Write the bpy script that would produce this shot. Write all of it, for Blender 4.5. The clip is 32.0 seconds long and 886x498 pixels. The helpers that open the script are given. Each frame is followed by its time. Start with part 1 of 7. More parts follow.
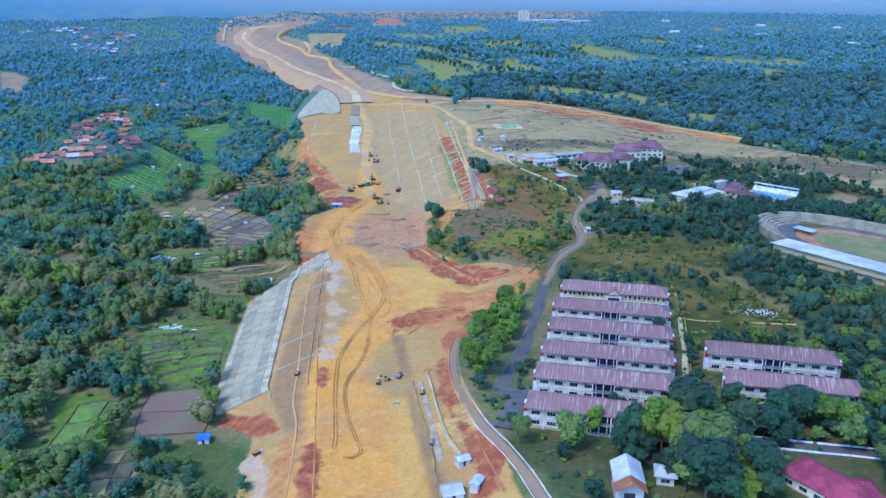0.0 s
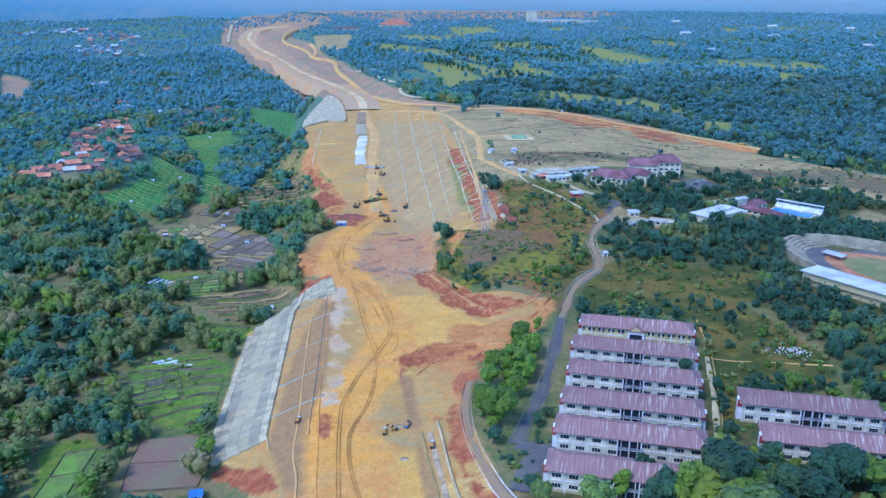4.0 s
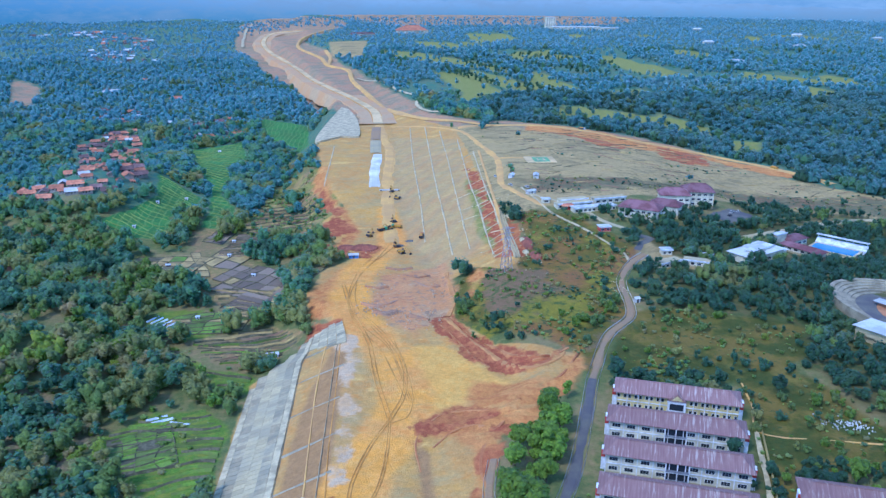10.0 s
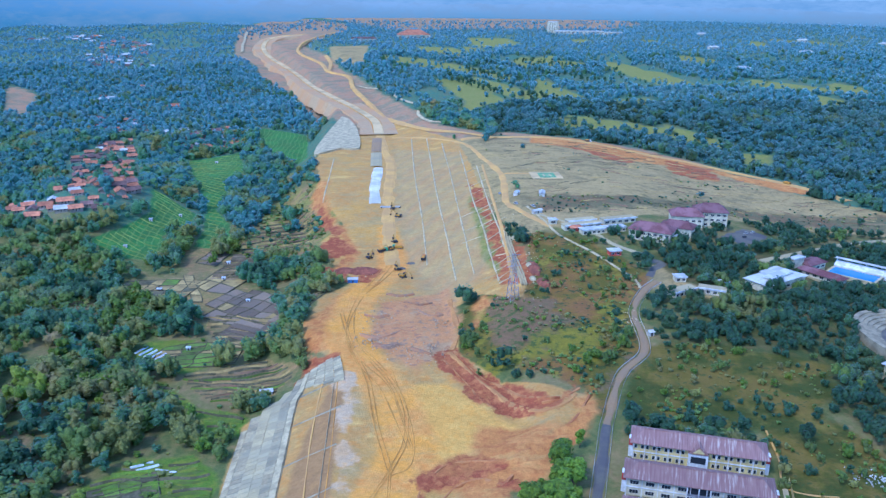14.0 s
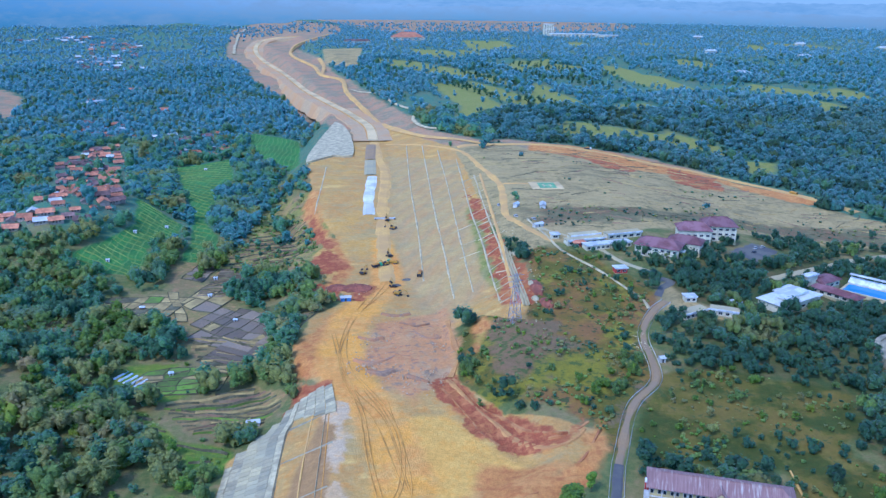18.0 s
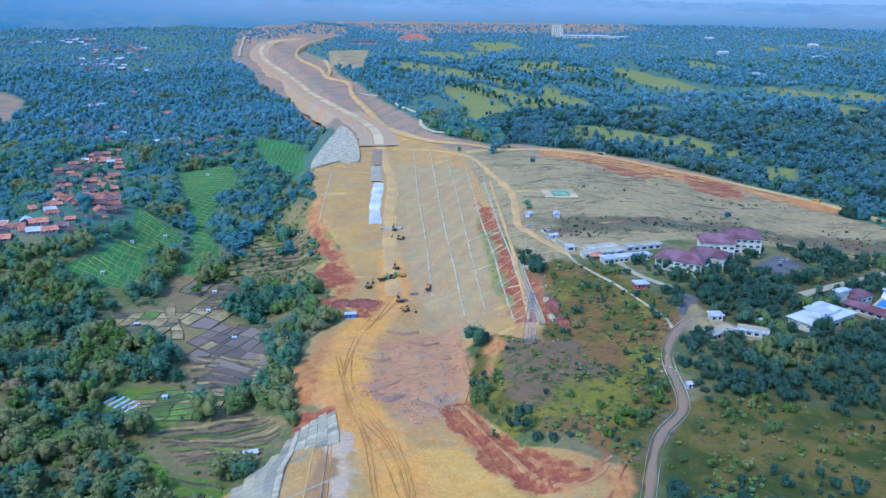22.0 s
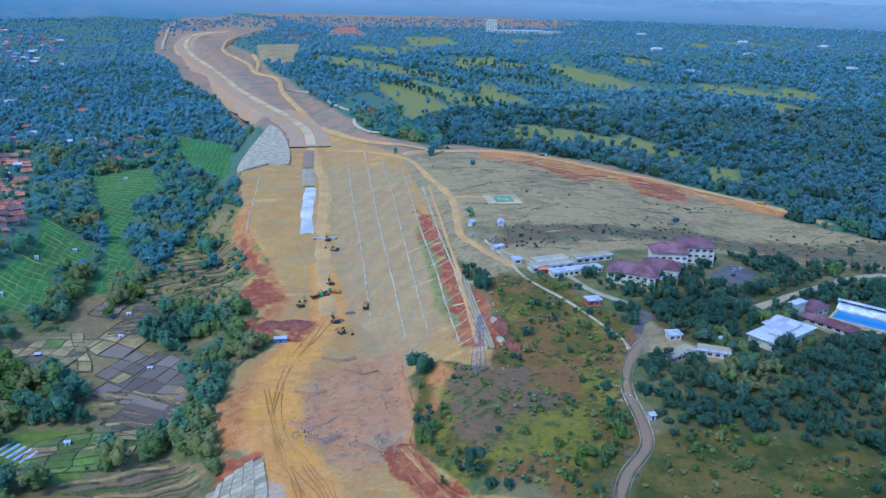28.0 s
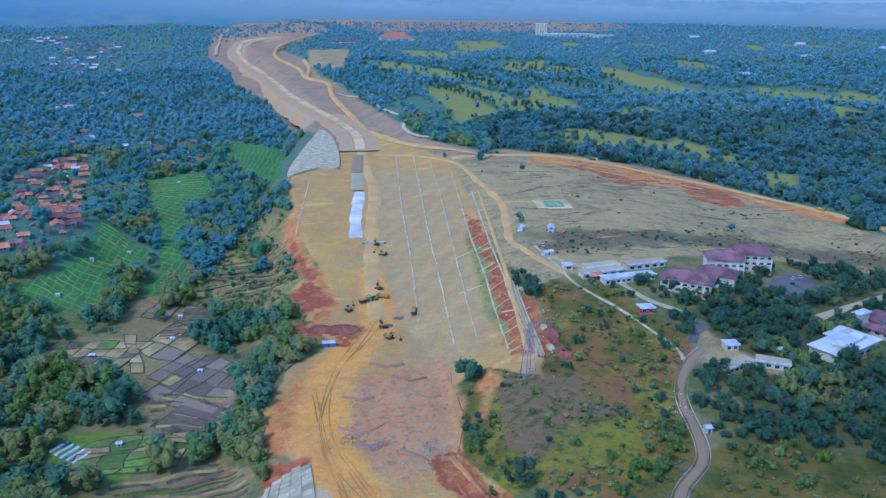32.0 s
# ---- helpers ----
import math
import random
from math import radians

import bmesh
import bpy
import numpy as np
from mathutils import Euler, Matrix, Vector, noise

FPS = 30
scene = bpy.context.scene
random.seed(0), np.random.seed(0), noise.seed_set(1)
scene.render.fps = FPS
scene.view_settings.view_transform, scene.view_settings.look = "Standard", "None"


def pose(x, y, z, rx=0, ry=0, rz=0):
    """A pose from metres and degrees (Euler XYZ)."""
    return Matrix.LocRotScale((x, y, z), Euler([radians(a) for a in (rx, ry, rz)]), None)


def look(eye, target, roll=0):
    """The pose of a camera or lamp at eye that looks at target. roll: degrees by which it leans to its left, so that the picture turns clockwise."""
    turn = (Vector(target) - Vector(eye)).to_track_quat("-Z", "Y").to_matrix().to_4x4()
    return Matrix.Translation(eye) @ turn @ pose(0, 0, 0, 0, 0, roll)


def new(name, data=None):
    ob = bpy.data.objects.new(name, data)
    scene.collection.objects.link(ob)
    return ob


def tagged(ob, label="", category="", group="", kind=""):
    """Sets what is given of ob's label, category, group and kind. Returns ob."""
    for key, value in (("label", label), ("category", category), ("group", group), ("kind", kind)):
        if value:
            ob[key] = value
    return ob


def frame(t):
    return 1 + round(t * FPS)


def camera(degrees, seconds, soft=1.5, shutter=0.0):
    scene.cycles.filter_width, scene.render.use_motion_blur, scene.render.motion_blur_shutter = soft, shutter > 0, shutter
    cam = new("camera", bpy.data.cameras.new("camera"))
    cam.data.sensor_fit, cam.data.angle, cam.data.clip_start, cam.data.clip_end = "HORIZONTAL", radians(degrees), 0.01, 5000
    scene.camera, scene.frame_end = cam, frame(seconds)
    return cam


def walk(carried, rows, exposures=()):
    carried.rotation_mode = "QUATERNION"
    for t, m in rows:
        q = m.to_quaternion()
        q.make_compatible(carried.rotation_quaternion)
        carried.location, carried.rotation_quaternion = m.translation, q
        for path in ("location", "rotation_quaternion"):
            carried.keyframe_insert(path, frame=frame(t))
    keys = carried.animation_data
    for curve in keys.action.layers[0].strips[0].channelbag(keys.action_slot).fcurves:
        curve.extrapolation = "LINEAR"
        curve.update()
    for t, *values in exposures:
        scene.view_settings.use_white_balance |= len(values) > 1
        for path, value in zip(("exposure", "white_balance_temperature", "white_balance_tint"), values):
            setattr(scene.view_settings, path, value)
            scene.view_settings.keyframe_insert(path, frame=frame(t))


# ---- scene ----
cam = camera(57.0, 32.0, soft=1.4)
PATH = [
    (0, (0.33, 10.21, 144.46), (2.02, 29.1, 138.13), 0.0),
    (0.5, (0.27, 13.55, 145.34), (1.93, 32.45, 139.01), 0.0),
    (1, (0.29, 16.96, 146.45), (1.93, 35.85, 140.09), -0.0),
    (1.5, (0.25, 20.35, 147.43), (1.93, 39.24, 141.07), 0.1),
    (2, (0.11, 23.8, 148.26), (1.77, 42.69, 141.91), 0.1),
    (2.5, (0.42, 27.16, 149.13), (2.05, 46.05, 142.76), 0.1),
    (3, (0.45, 30.27, 149.96), (2.01, 49.16, 143.59), 0.0),
    (3.5, (0.78, 33.6, 150.93), (2.32, 52.49, 144.54), -0.1),
    (5.5, (0.71, 46.67, 154.25), (2.18, 65.57, 147.86), 0.1),
    (6, (0.62, 49.81, 155.06), (2.02, 68.71, 148.69), 0.1),
    (6.5, (0.45, 53.18, 155.75), (1.8, 72.09, 149.38), 0.0),
    (7, (0.46, 56.03, 157.03), (1.75, 74.94, 150.65), 0.0),
    (7.5, (0.35, 59.13, 157.57), (1.54, 78.06, 151.22), 0.2),
    (8, (-0.08, 62.09, 158.98), (1.09, 81.01, 152.61), 0.2),
    (8.5, (0.36, 65.39, 159.8), (1.5, 84.3, 153.4), 0.1),
    (9, (0.3, 68.49, 160.15), (1.43, 87.42, 153.79), 0.2),
    (9.5, (0.45, 71.67, 161.44), (1.62, 90.59, 155.06), 0.2),
    (10, (0.38, 74.99, 162.19), (1.6, 93.9, 155.82), 0.3),
    (10.5, (0.53, 78.16, 163.18), (1.84, 97.07, 156.82), 0.3),
    (11, (0.93, 81.67, 163.74), (2.29, 100.59, 157.37), 0.2),
    (11.5, (0.59, 84.93, 164.6), (1.93, 103.84, 158.22), 0.2),
    (12, (0.72, 88.04, 165.65), (2.07, 106.94, 159.27), 0.3),
    (12.5, (0.57, 91.26, 166.28), (1.85, 110.17, 159.9), 0.3),
    (13, (0.95, 94.28, 167.36), (2.14, 113.2, 160.99), 0.3),
    (13.5, (0.48, 97.34, 168.22), (1.7, 116.26, 161.87), 0.4),
    (14, (0.61, 100.21, 168.81), (1.81, 119.14, 162.46), 0.4),
    (14.5, (0.38, 103.59, 169.37), (1.58, 122.52, 163.03), 0.4),
    (16.5, (0.28, 116.12, 169.57), (1.72, 135.04, 163.25), 0.5),
    (17, (0.43, 119.23, 169.73), (1.87, 138.14, 163.39), 0.5),
    (17.5, (0.38, 122.02, 170.04), (1.76, 140.94, 163.7), 0.5),
    (18, (-0.2, 125.64, 169.93), (1.16, 144.57, 163.61), 0.6),
    (18.5, (-0.23, 129.19, 169.71), (0.96, 148.13, 163.39), 0.6),
    (19, (0.17, 132.23, 169.75), (1.29, 151.17, 163.43), 0.5),
    (19.5, (0.02, 135.21, 169.55), (1.22, 154.15, 163.24), 0.6),
    (20, (-0.02, 138.55, 169.55), (1.15, 157.49, 163.23), 0.6),
    (20.5, (0.06, 141.69, 169.58), (1.24, 160.63, 163.26), 0.5),
    (21, (-0.07, 144.91, 168.87), (1.13, 163.86, 162.58), 0.5),
    (21.5, (-0.2, 148.26, 168.79), (0.98, 167.21, 162.5), 0.5),
    (22, (-0.37, 151.36, 168.69), (0.83, 170.31, 162.4), 0.5),
    (22.5, (0.02, 154.77, 168.73), (1.23, 173.53, 161.89), 0.6),
    (23, (-0.15, 157.22, 168.49), (1.09, 175.87, 161.4), 0.6),
    (23.5, (-0.02, 161.1, 168.8), (1.25, 180.01, 162.41), 0.6),
    (24, (0.43, 164.19, 169.46), (1.7, 183.74, 165.39), 0.5),
    (24.5, (0.44, 166.79, 169.37), (1.69, 186.47, 165.98), 0.5),
    (25, (-0.2, 170.02, 168.88), (1.05, 189.63, 165.15), 0.5),
    (25.5, (0.71, 174.24, 167.71), (1.83, 193.32, 161.83), 0.5),
    (27.5, (0.54, 186.93, 168.28), (2.9, 205.72, 161.86), 1.2),
    (28, (0.28, 188.57, 168.46), (3.06, 207.31, 162.05), 1.3),
    (28.5, (-0.35, 189.89, 168.75), (2.71, 208.59, 162.34), 1.5),
    (29, (-0.4, 191.0, 168.18), (2.83, 209.68, 161.8), 1.5),
    (29.5, (-0.54, 191.83, 168.05), (2.74, 210.5, 161.67), 1.4),
    (30, (-0.52, 192.6, 167.75), (2.48, 211.32, 161.37), 1.2),
    (30.5, (-0.29, 193.32, 167.54), (2.15, 212.12, 161.17), 0.8),
    (31, (0.29, 192.52, 167.71), (2.31, 211.37, 161.35), 0.6),
    (31.5, (0.24, 192.71, 167.59), (2.05, 211.59, 161.26), 0.6),
    (32, (-0.18, 193.27, 167.5), (1.45, 212.17, 161.17), 0.6),
]
walk(cam, [(t, look(eye, target, roll)) for t, eye, target, roll in PATH], exposures=[(0.0, 1.00, 4500, 18.0), (23.0, 0.94, 4500, 18.0), (25.0, 0.80, 4500, 18.0), (28.0, 0.69, 4450, 18.0), (32.0, 0.66, 4450, 18.0)])

# -- terrain --
def ramp(a, b, v):
    u = np.clip((v - a) / (b - a), 0, 1)
    return u * u * (3 - 2 * u)


def height(x, y):
    """Height of the ground: valley to the west, works corridor in the middle, campus and hill to the east."""
    site = np.interp(y, [0, 300, 460, 600, 700, 800, 1000, 1300, 2400, 5000], [-9, -6, -6, -12, -8, -2, -2, 2, 12, 30])
    west = np.interp(y, [0, 430, 640, 740, 1000, 1600, 2600, 5000], [-20, -21, -19, -23, -28, -14, 4, 60])
    west = west + 34 * np.exp(-((x + 240) / 58) ** 2 - ((y - 735) / 90) ** 2) + 6 * np.sin(x / 47) * np.sin(y / 61) * ramp(-90, -200, x)
    east = np.interp(y, [0, 420, 500, 620, 800, 1000, 1500, 2600, 5000], [-1, 0, 4, 13, 14, 10, 16, 24, 40])
    east = east - 20 * ramp(150, 330, x) * ramp(460, 560, y) * ramp(1200, 800, y)
    lip = np.interp(y, [0, 300, 440, 466, 507, 571, 639, 697, 770, 926, 1278, 2475, 5000], [-30, -23, -23, -27, -50, -39, -52, -39, -58, -78, -71, -357, -500])
    toe = lip - np.interp(y, [0, 290, 310, 430, 460, 520], [30, 34, 44, 44, 30, 26])
    foot = np.interp(y, [0, 200, 226, 265, 336, 370, 390, 430, 460, 518, 560, 620, 800, 1000, 1100, 1400, 2475, 5000],
                     [60, 45, 25, 12, 10, 28, 52, 45, 28, 30, 25, 10, 8, 2, -5, -40, -300, -450])
    brow = foot + np.interp(y, [0, 226, 336, 390, 460, 520, 600, 700, 900, 1000, 1100], [10, 20, 32, 14, 25, 40, 75, 85, 82, 60, 40])
    u, v = np.clip((lip - x) / (lip - toe), 0, 1), np.clip((x - foot) / (brow - foot), 0, 1)
    return site + (west - site) * u + (east - site) * v
# -- end terrain --

# -- world, sun, exposure --
SUN_ELEVATION, SUN_AZIMUTH = radians(55), radians(225)
world = bpy.data.worlds.new("sky")
scene.world = world
world.use_nodes = True
wn = world.node_tree.nodes
sky = wn.new("ShaderNodeTexSky")
sky.sky_type, sky.sun_disc, sky.sun_elevation, sky.sun_rotation = "NISHITA", False, SUN_ELEVATION, SUN_AZIMUTH
sky.dust_density, sky.air_density, sky.ozone_density = 0.4, 1.2, 5.0
world.node_tree.links.new(sky.outputs[0], wn["Background"].inputs[0])
wn["Background"].inputs[1].default_value = 0.15
sun = new("sun", bpy.data.lights.new("sun", "SUN"))
sun.data.energy, sun.data.angle, sun.data.color = 1.3, radians(14.0), (1.0, 0.88, 0.68)
sun.matrix_world = look((math.sin(SUN_AZIMUTH) * 900, math.cos(SUN_AZIMUTH) * 900, 1150), (0, 0, 0))


# -- materials --
def rgb(c):
    return (*c, 1.0)


def material(name):
    m = bpy.data.materials.new(name)
    m.use_nodes = True
    return m, m.node_tree.nodes, m.node_tree.links, m.node_tree.nodes["Principled BSDF"]


def noise_node(n, l, coord, scale, detail=4.0, rough=0.6):
    t = n.new("ShaderNodeTexNoise")
    t.inputs["Scale"].default_value, t.inputs["Detail"].default_value, t.inputs["Roughness"].default_value = scale, detail, rough
    l.new(coord, t.inputs["Vector"])
    return t


def mixer(n, l, fac, a, b, mode="MIX"):
    x = n.new("ShaderNodeMix")
    x.data_type, x.blend_type = "RGBA", mode
    for value, slot in ((fac, 0), (a, 6), (b, 7)):
        if isinstance(value, (tuple, list)):
            x.inputs[slot].default_value = rgb(value)
        elif isinstance(value, (int, float)):
            x.inputs[slot].default_value = value
        else:
            l.new(value, x.inputs[slot])
    return x.outputs[2]


def span(n, l, value, a, b, lo=0.0, hi=1.0):
    r = n.new("ShaderNodeMapRange")
    r.interpolation_type = "SMOOTHSTEP"
    l.new(value, r.inputs[0])
    for slot, v in zip((1, 2, 3, 4), (a, b, lo, hi)):
        r.inputs[slot].default_value = v
    return r.outputs[0]


def bumped(n, l, bsdf, value, strength, distance):
    b = n.new("ShaderNodeBump")
    b.inputs["Strength"].default_value, b.inputs["Distance"].default_value = strength, distance
    l.new(value, b.inputs["Height"])
    l.new(b.outputs[0], bsdf.inputs["Normal"])


def surface(name, light, dark, fine=3.0, coarse=0.15, rough=0.85, bump=0.05, vary=0.0, stain=None, metal=0.0, spec=0.4):
    """A weathered surface: two colours at two scales, an optional stain, fine relief, and a random change from object to object."""
    m, n, l, p = material(name)
    xyz = n.new("ShaderNodeTexCoord").outputs["Object"]
    a, b = noise_node(n, l, xyz, fine), noise_node(n, l, xyz, coarse, 3.0)
    colour = mixer(n, l, span(n, l, a.outputs[0], 0.3, 0.7), dark, light)
    colour = mixer(n, l, span(n, l, b.outputs[0], 0.62, 0.38), colour, stain or tuple(0.75 * v for v in dark))
    if vary:
        hsv, info = n.new("ShaderNodeHueSaturation"), n.new("ShaderNodeObjectInfo")
        l.new(colour, hsv.inputs["Color"])
        l.new(span(n, l, info.outputs["Random"], 0, 1, 1 - vary, 1 + vary), hsv.inputs["Value"])
        colour = hsv.outputs[0]
    l.new(colour, p.inputs["Base Color"])
    p.inputs["Roughness"].default_value, p.inputs["Metallic"].default_value = rough, metal
    p.inputs["Specular IOR Level"].default_value = spec
    if bump:
        bumped(n, l, p, a.outputs[0], 0.6, bump)
    return m


def foliage(name, light, dark, dry, patch=0.03, grain=1.1, sheen=0.07):
    """Leaves: every clump a little different, patches of drier crowns."""
    m, n, l, p = material(name)
    geo, xyz = n.new("ShaderNodeNewGeometry"), n.new("ShaderNodeTexCoord").outputs["Object"]
    info = n.new("ShaderNodeObjectInfo")
    place = n.new("ShaderNodeNewGeometry").outputs["Position"]
    tree, big = noise_node(n, l, place, 0.16, 2.0), noise_node(n, l, place, patch, 3.0)
    fine = mixer(n, l, geo.outputs["Random Per Island"], dark, light)
    other = mixer(n, l, span(n, l, tree.outputs[0], 0.35, 0.65), dark, light)
    colour = mixer(n, l, 0.55, fine, other)
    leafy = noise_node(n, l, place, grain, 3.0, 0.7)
    # Hollows darkened and tips lightened along the bump: shading between clumps painted in.
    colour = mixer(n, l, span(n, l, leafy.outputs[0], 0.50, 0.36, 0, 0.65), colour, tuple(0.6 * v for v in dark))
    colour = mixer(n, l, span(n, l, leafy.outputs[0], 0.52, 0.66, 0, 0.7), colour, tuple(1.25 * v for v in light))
    bumped(n, l, p, leafy.outputs[0], 1.0, 0.9 / grain)
    colour = mixer(n, l, span(n, l, big.outputs[0], 0.5, 0.72, 0, 0.7), colour, dry)
    hsv = n.new("ShaderNodeHueSaturation")
    l.new(colour, hsv.inputs["Color"])
    l.new(span(n, l, info.outputs["Random"], 0, 1, 0.8, 1.25), hsv.inputs["Value"])
    l.new(hsv.outputs[0], p.inputs["Base Color"])
    p.inputs["Roughness"].default_value, p.inputs["Specular IOR Level"].default_value = 0.6, 0.4
    # Blue-tinted sheen imitates a veil of haze; far leaves get the most.
    p.inputs["Sheen Weight"].default_value, p.inputs["Sheen Roughness"].default_value, p.inputs["Sheen Tint"].default_value = sheen, 0.45, rgb((0.72, 0.86, 1.0))
    thin, both = n.new("ShaderNodeBsdfTranslucent"), n.new("ShaderNodeMixShader")
    l.new(hsv.outputs[0], thin.inputs["Color"])
    both.inputs[0].default_value = 0.4
    l.new(p.outputs[0], both.inputs[1])
    l.new(thin.outputs[0], both.inputs[2])
    l.new(both.outputs[0], n["Material Output"].inputs[0])
    return m


M = {}
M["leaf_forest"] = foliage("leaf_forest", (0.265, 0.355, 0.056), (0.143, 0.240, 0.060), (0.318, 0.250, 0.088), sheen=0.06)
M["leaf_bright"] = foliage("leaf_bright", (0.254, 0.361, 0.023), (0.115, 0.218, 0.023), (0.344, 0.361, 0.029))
# Dark leaves, lowered further to hold the cloud shade over the campus woods.
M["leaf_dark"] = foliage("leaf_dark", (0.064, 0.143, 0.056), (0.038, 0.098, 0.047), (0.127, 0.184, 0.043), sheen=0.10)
# Next three: blue of distance haze mixed into leaf colour and sheen.
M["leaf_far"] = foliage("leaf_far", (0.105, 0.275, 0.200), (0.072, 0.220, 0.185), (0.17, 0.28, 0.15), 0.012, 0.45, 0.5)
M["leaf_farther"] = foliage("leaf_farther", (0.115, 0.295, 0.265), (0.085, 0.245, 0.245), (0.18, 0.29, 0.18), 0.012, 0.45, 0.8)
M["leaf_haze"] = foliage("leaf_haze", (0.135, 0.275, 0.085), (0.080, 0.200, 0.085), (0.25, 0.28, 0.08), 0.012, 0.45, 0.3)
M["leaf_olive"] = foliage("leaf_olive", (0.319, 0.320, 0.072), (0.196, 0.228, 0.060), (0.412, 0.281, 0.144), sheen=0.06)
M["bark"] = surface("bark", (0.17, 0.13, 0.09), (0.09, 0.07, 0.05), 6, 0.5)
M["concrete"] = surface("concrete", (0.519, 0.415, 0.202), (0.408, 0.330, 0.163), 1.5, 0.07, 0.85, 0.03, 0.10, (0.392, 0.330, 0.181))
M["concrete_pale"] = surface("concrete_pale", (0.609, 0.494, 0.260), (0.493, 0.402, 0.214), 2.0, 0.2, 0.85, 0.02, 0.06)
M["concrete_road"] = surface("concrete_road", (0.360, 0.225, 0.095), (0.280, 0.175, 0.077), 1.2, 0.09, 0.85, 0.02, 0.05, (0.280, 0.190, 0.099))
M["kerb"] = surface("kerb", (0.68, 0.62, 0.52), (0.56, 0.51, 0.43), 2.0, 0.2, 0.85, 0.02)
M["asphalt"] = surface("asphalt", (0.165, 0.150, 0.110), (0.125, 0.115, 0.088), 2.0, 0.08, 0.85, 0.02, 0.0, (0.10, 0.09, 0.085))
M["dirt_road"] = surface("dirt_road", (0.673, 0.400, 0.104), (0.561, 0.320, 0.080), 0.8, 0.06, 0.95, 0.05, 0.0, (0.510, 0.300, 0.096))
M["rut"] = surface("rut", (0.653, 0.320, 0.054), (0.560, 0.267, 0.046), 0.8, 0.1, 0.95, 0.05)
m, n, l, p = material("roof_purple")
roof_map = n.new("ShaderNodeMapping")
roof_map.inputs["Scale"].default_value = (1.6, 0.12, 0.12)
l.new(n.new("ShaderNodeTexCoord").outputs["Object"], roof_map.inputs[0])
run, spot = noise_node(n, l, roof_map.outputs[0], 1.0, 4), noise_node(n, l, n["Texture Coordinate"].outputs["Object"], 0.14, 4)
colour = mixer(n, l, span(n, l, run.outputs[0], 0.35, 0.65), (0.205, 0.105, 0.085), (0.255, 0.145, 0.115))
# Pale streaks imitate sun glint on the metal, mixed into the roof colour.
glint_streak = n.new("ShaderNodeMath")
glint_streak.operation = "MULTIPLY"
l.new(span(n, l, run.outputs[0], 0.50, 0.66), glint_streak.inputs[0])
l.new(span(n, l, spot.outputs[0], 0.40, 0.60), glint_streak.inputs[1])
colour = mixer(n, l, glint_streak.outputs[0], colour, (0.40, 0.32, 0.25))
shade, info = n.new("ShaderNodeHueSaturation"), n.new("ShaderNodeObjectInfo")
l.new(colour, shade.inputs["Color"])
l.new(span(n, l, info.outputs["Random"], 0, 1, 0.85, 1.15), shade.inputs["Value"])
l.new(shade.outputs[0], p.inputs["Base Color"])
p.inputs["Roughness"].default_value = 0.7
M["roof_purple"] = m
M["roof_maroon"] = surface("roof_maroon", (0.162, 0.062, 0.056), (0.114, 0.044, 0.040), 0.9, 0.12, 0.7, 0.04, 0.12, (0.228, 0.112, 0.112))
M["roof_orange"] = surface("roof_orange", (0.56, 0.23, 0.11), (0.42, 0.16, 0.08), 1.2, 0.2, 0.8, 0.05, 0.3)
M["roof_rust"] = surface("roof_rust", (0.26, 0.15, 0.12), (0.17, 0.10, 0.08), 1.2, 0.2, 0.8, 0.05, 0.3)
M["slab"] = surface("slab", (0.760, 0.714, 0.540), (0.660, 0.612, 0.459), 0.6, 0.06, 0.8, 0.02)
M["roof_white"] = surface("roof_white", (0.640, 0.620, 0.555), (0.560, 0.550, 0.500), 0.8, 0.1, 0.5, 0.02, 0.08)
M["wall_white"] = surface("wall_white", (0.74, 0.67, 0.46), (0.63, 0.575, 0.40), 1.2, 0.15, 0.8, 0.01, 0.04)
M["wall_beige"] = surface("wall_beige", (0.42, 0.36, 0.28), (0.32, 0.27, 0.21), 1.2, 0.15, 0.9, 0.01, 0.2)
M["wall_yellow"] = surface("wall_yellow", (0.72, 0.58, 0.24), (0.60, 0.48, 0.19), 1.2, 0.15, 0.8, 0.01)
M["trim_white"] = surface("trim_white", (0.80, 0.80, 0.79), (0.70, 0.70, 0.69), 2, 0.3, 0.6, 0.0)
M["red_paint"] = surface("red_paint", (0.55, 0.06, 0.05), (0.42, 0.05, 0.04), 2, 0.3, 0.5, 0.0)
M["red_roof"] = surface("red_roof", (0.40, 0.06, 0.09), (0.28, 0.04, 0.07), 1.2, 0.2, 0.7, 0.05)
M["orange_sheet"] = surface("orange_sheet", (0.55, 0.22, 0.06), (0.40, 0.15, 0.05), 1.2, 0.2, 0.6, 0.03)
M["blue_paint"] = surface("blue_paint", (0.08, 0.22, 0.55), (0.06, 0.16, 0.42), 2, 0.3, 0.5, 0.0)
M["machine_yellow"] = surface("machine_yellow", (0.55, 0.33, 0.04), (0.40, 0.22, 0.03), 3, 0.8, 0.5, 0.0)
M["dark_steel"] = surface("dark_steel", (0.10, 0.10, 0.11), (0.05, 0.05, 0.055), 3, 0.6, 0.5, 0.0, metal=0.3)
M["galvanised"] = surface("galvanised", (0.45, 0.45, 0.47), (0.34, 0.34, 0.36), 3, 0.6, 0.45, 0.0, metal=0.6)
M["green_paint"] = surface("green_paint", (0.10, 0.42, 0.20), (0.08, 0.34, 0.17), 2, 0.2, 0.7, 0.0)
M["rock"] = surface("rock", (0.52, 0.37, 0.20), (0.38, 0.27, 0.15), 2, 0.4, 0.9, 0.1, 0.25)
M["mud"] = surface("mud", (0.270, 0.190, 0.109), (0.180, 0.130, 0.081), 0.9, 0.1, 0.7, 0.03, 0.3, (0.200, 0.150, 0.095), spec=0.2)
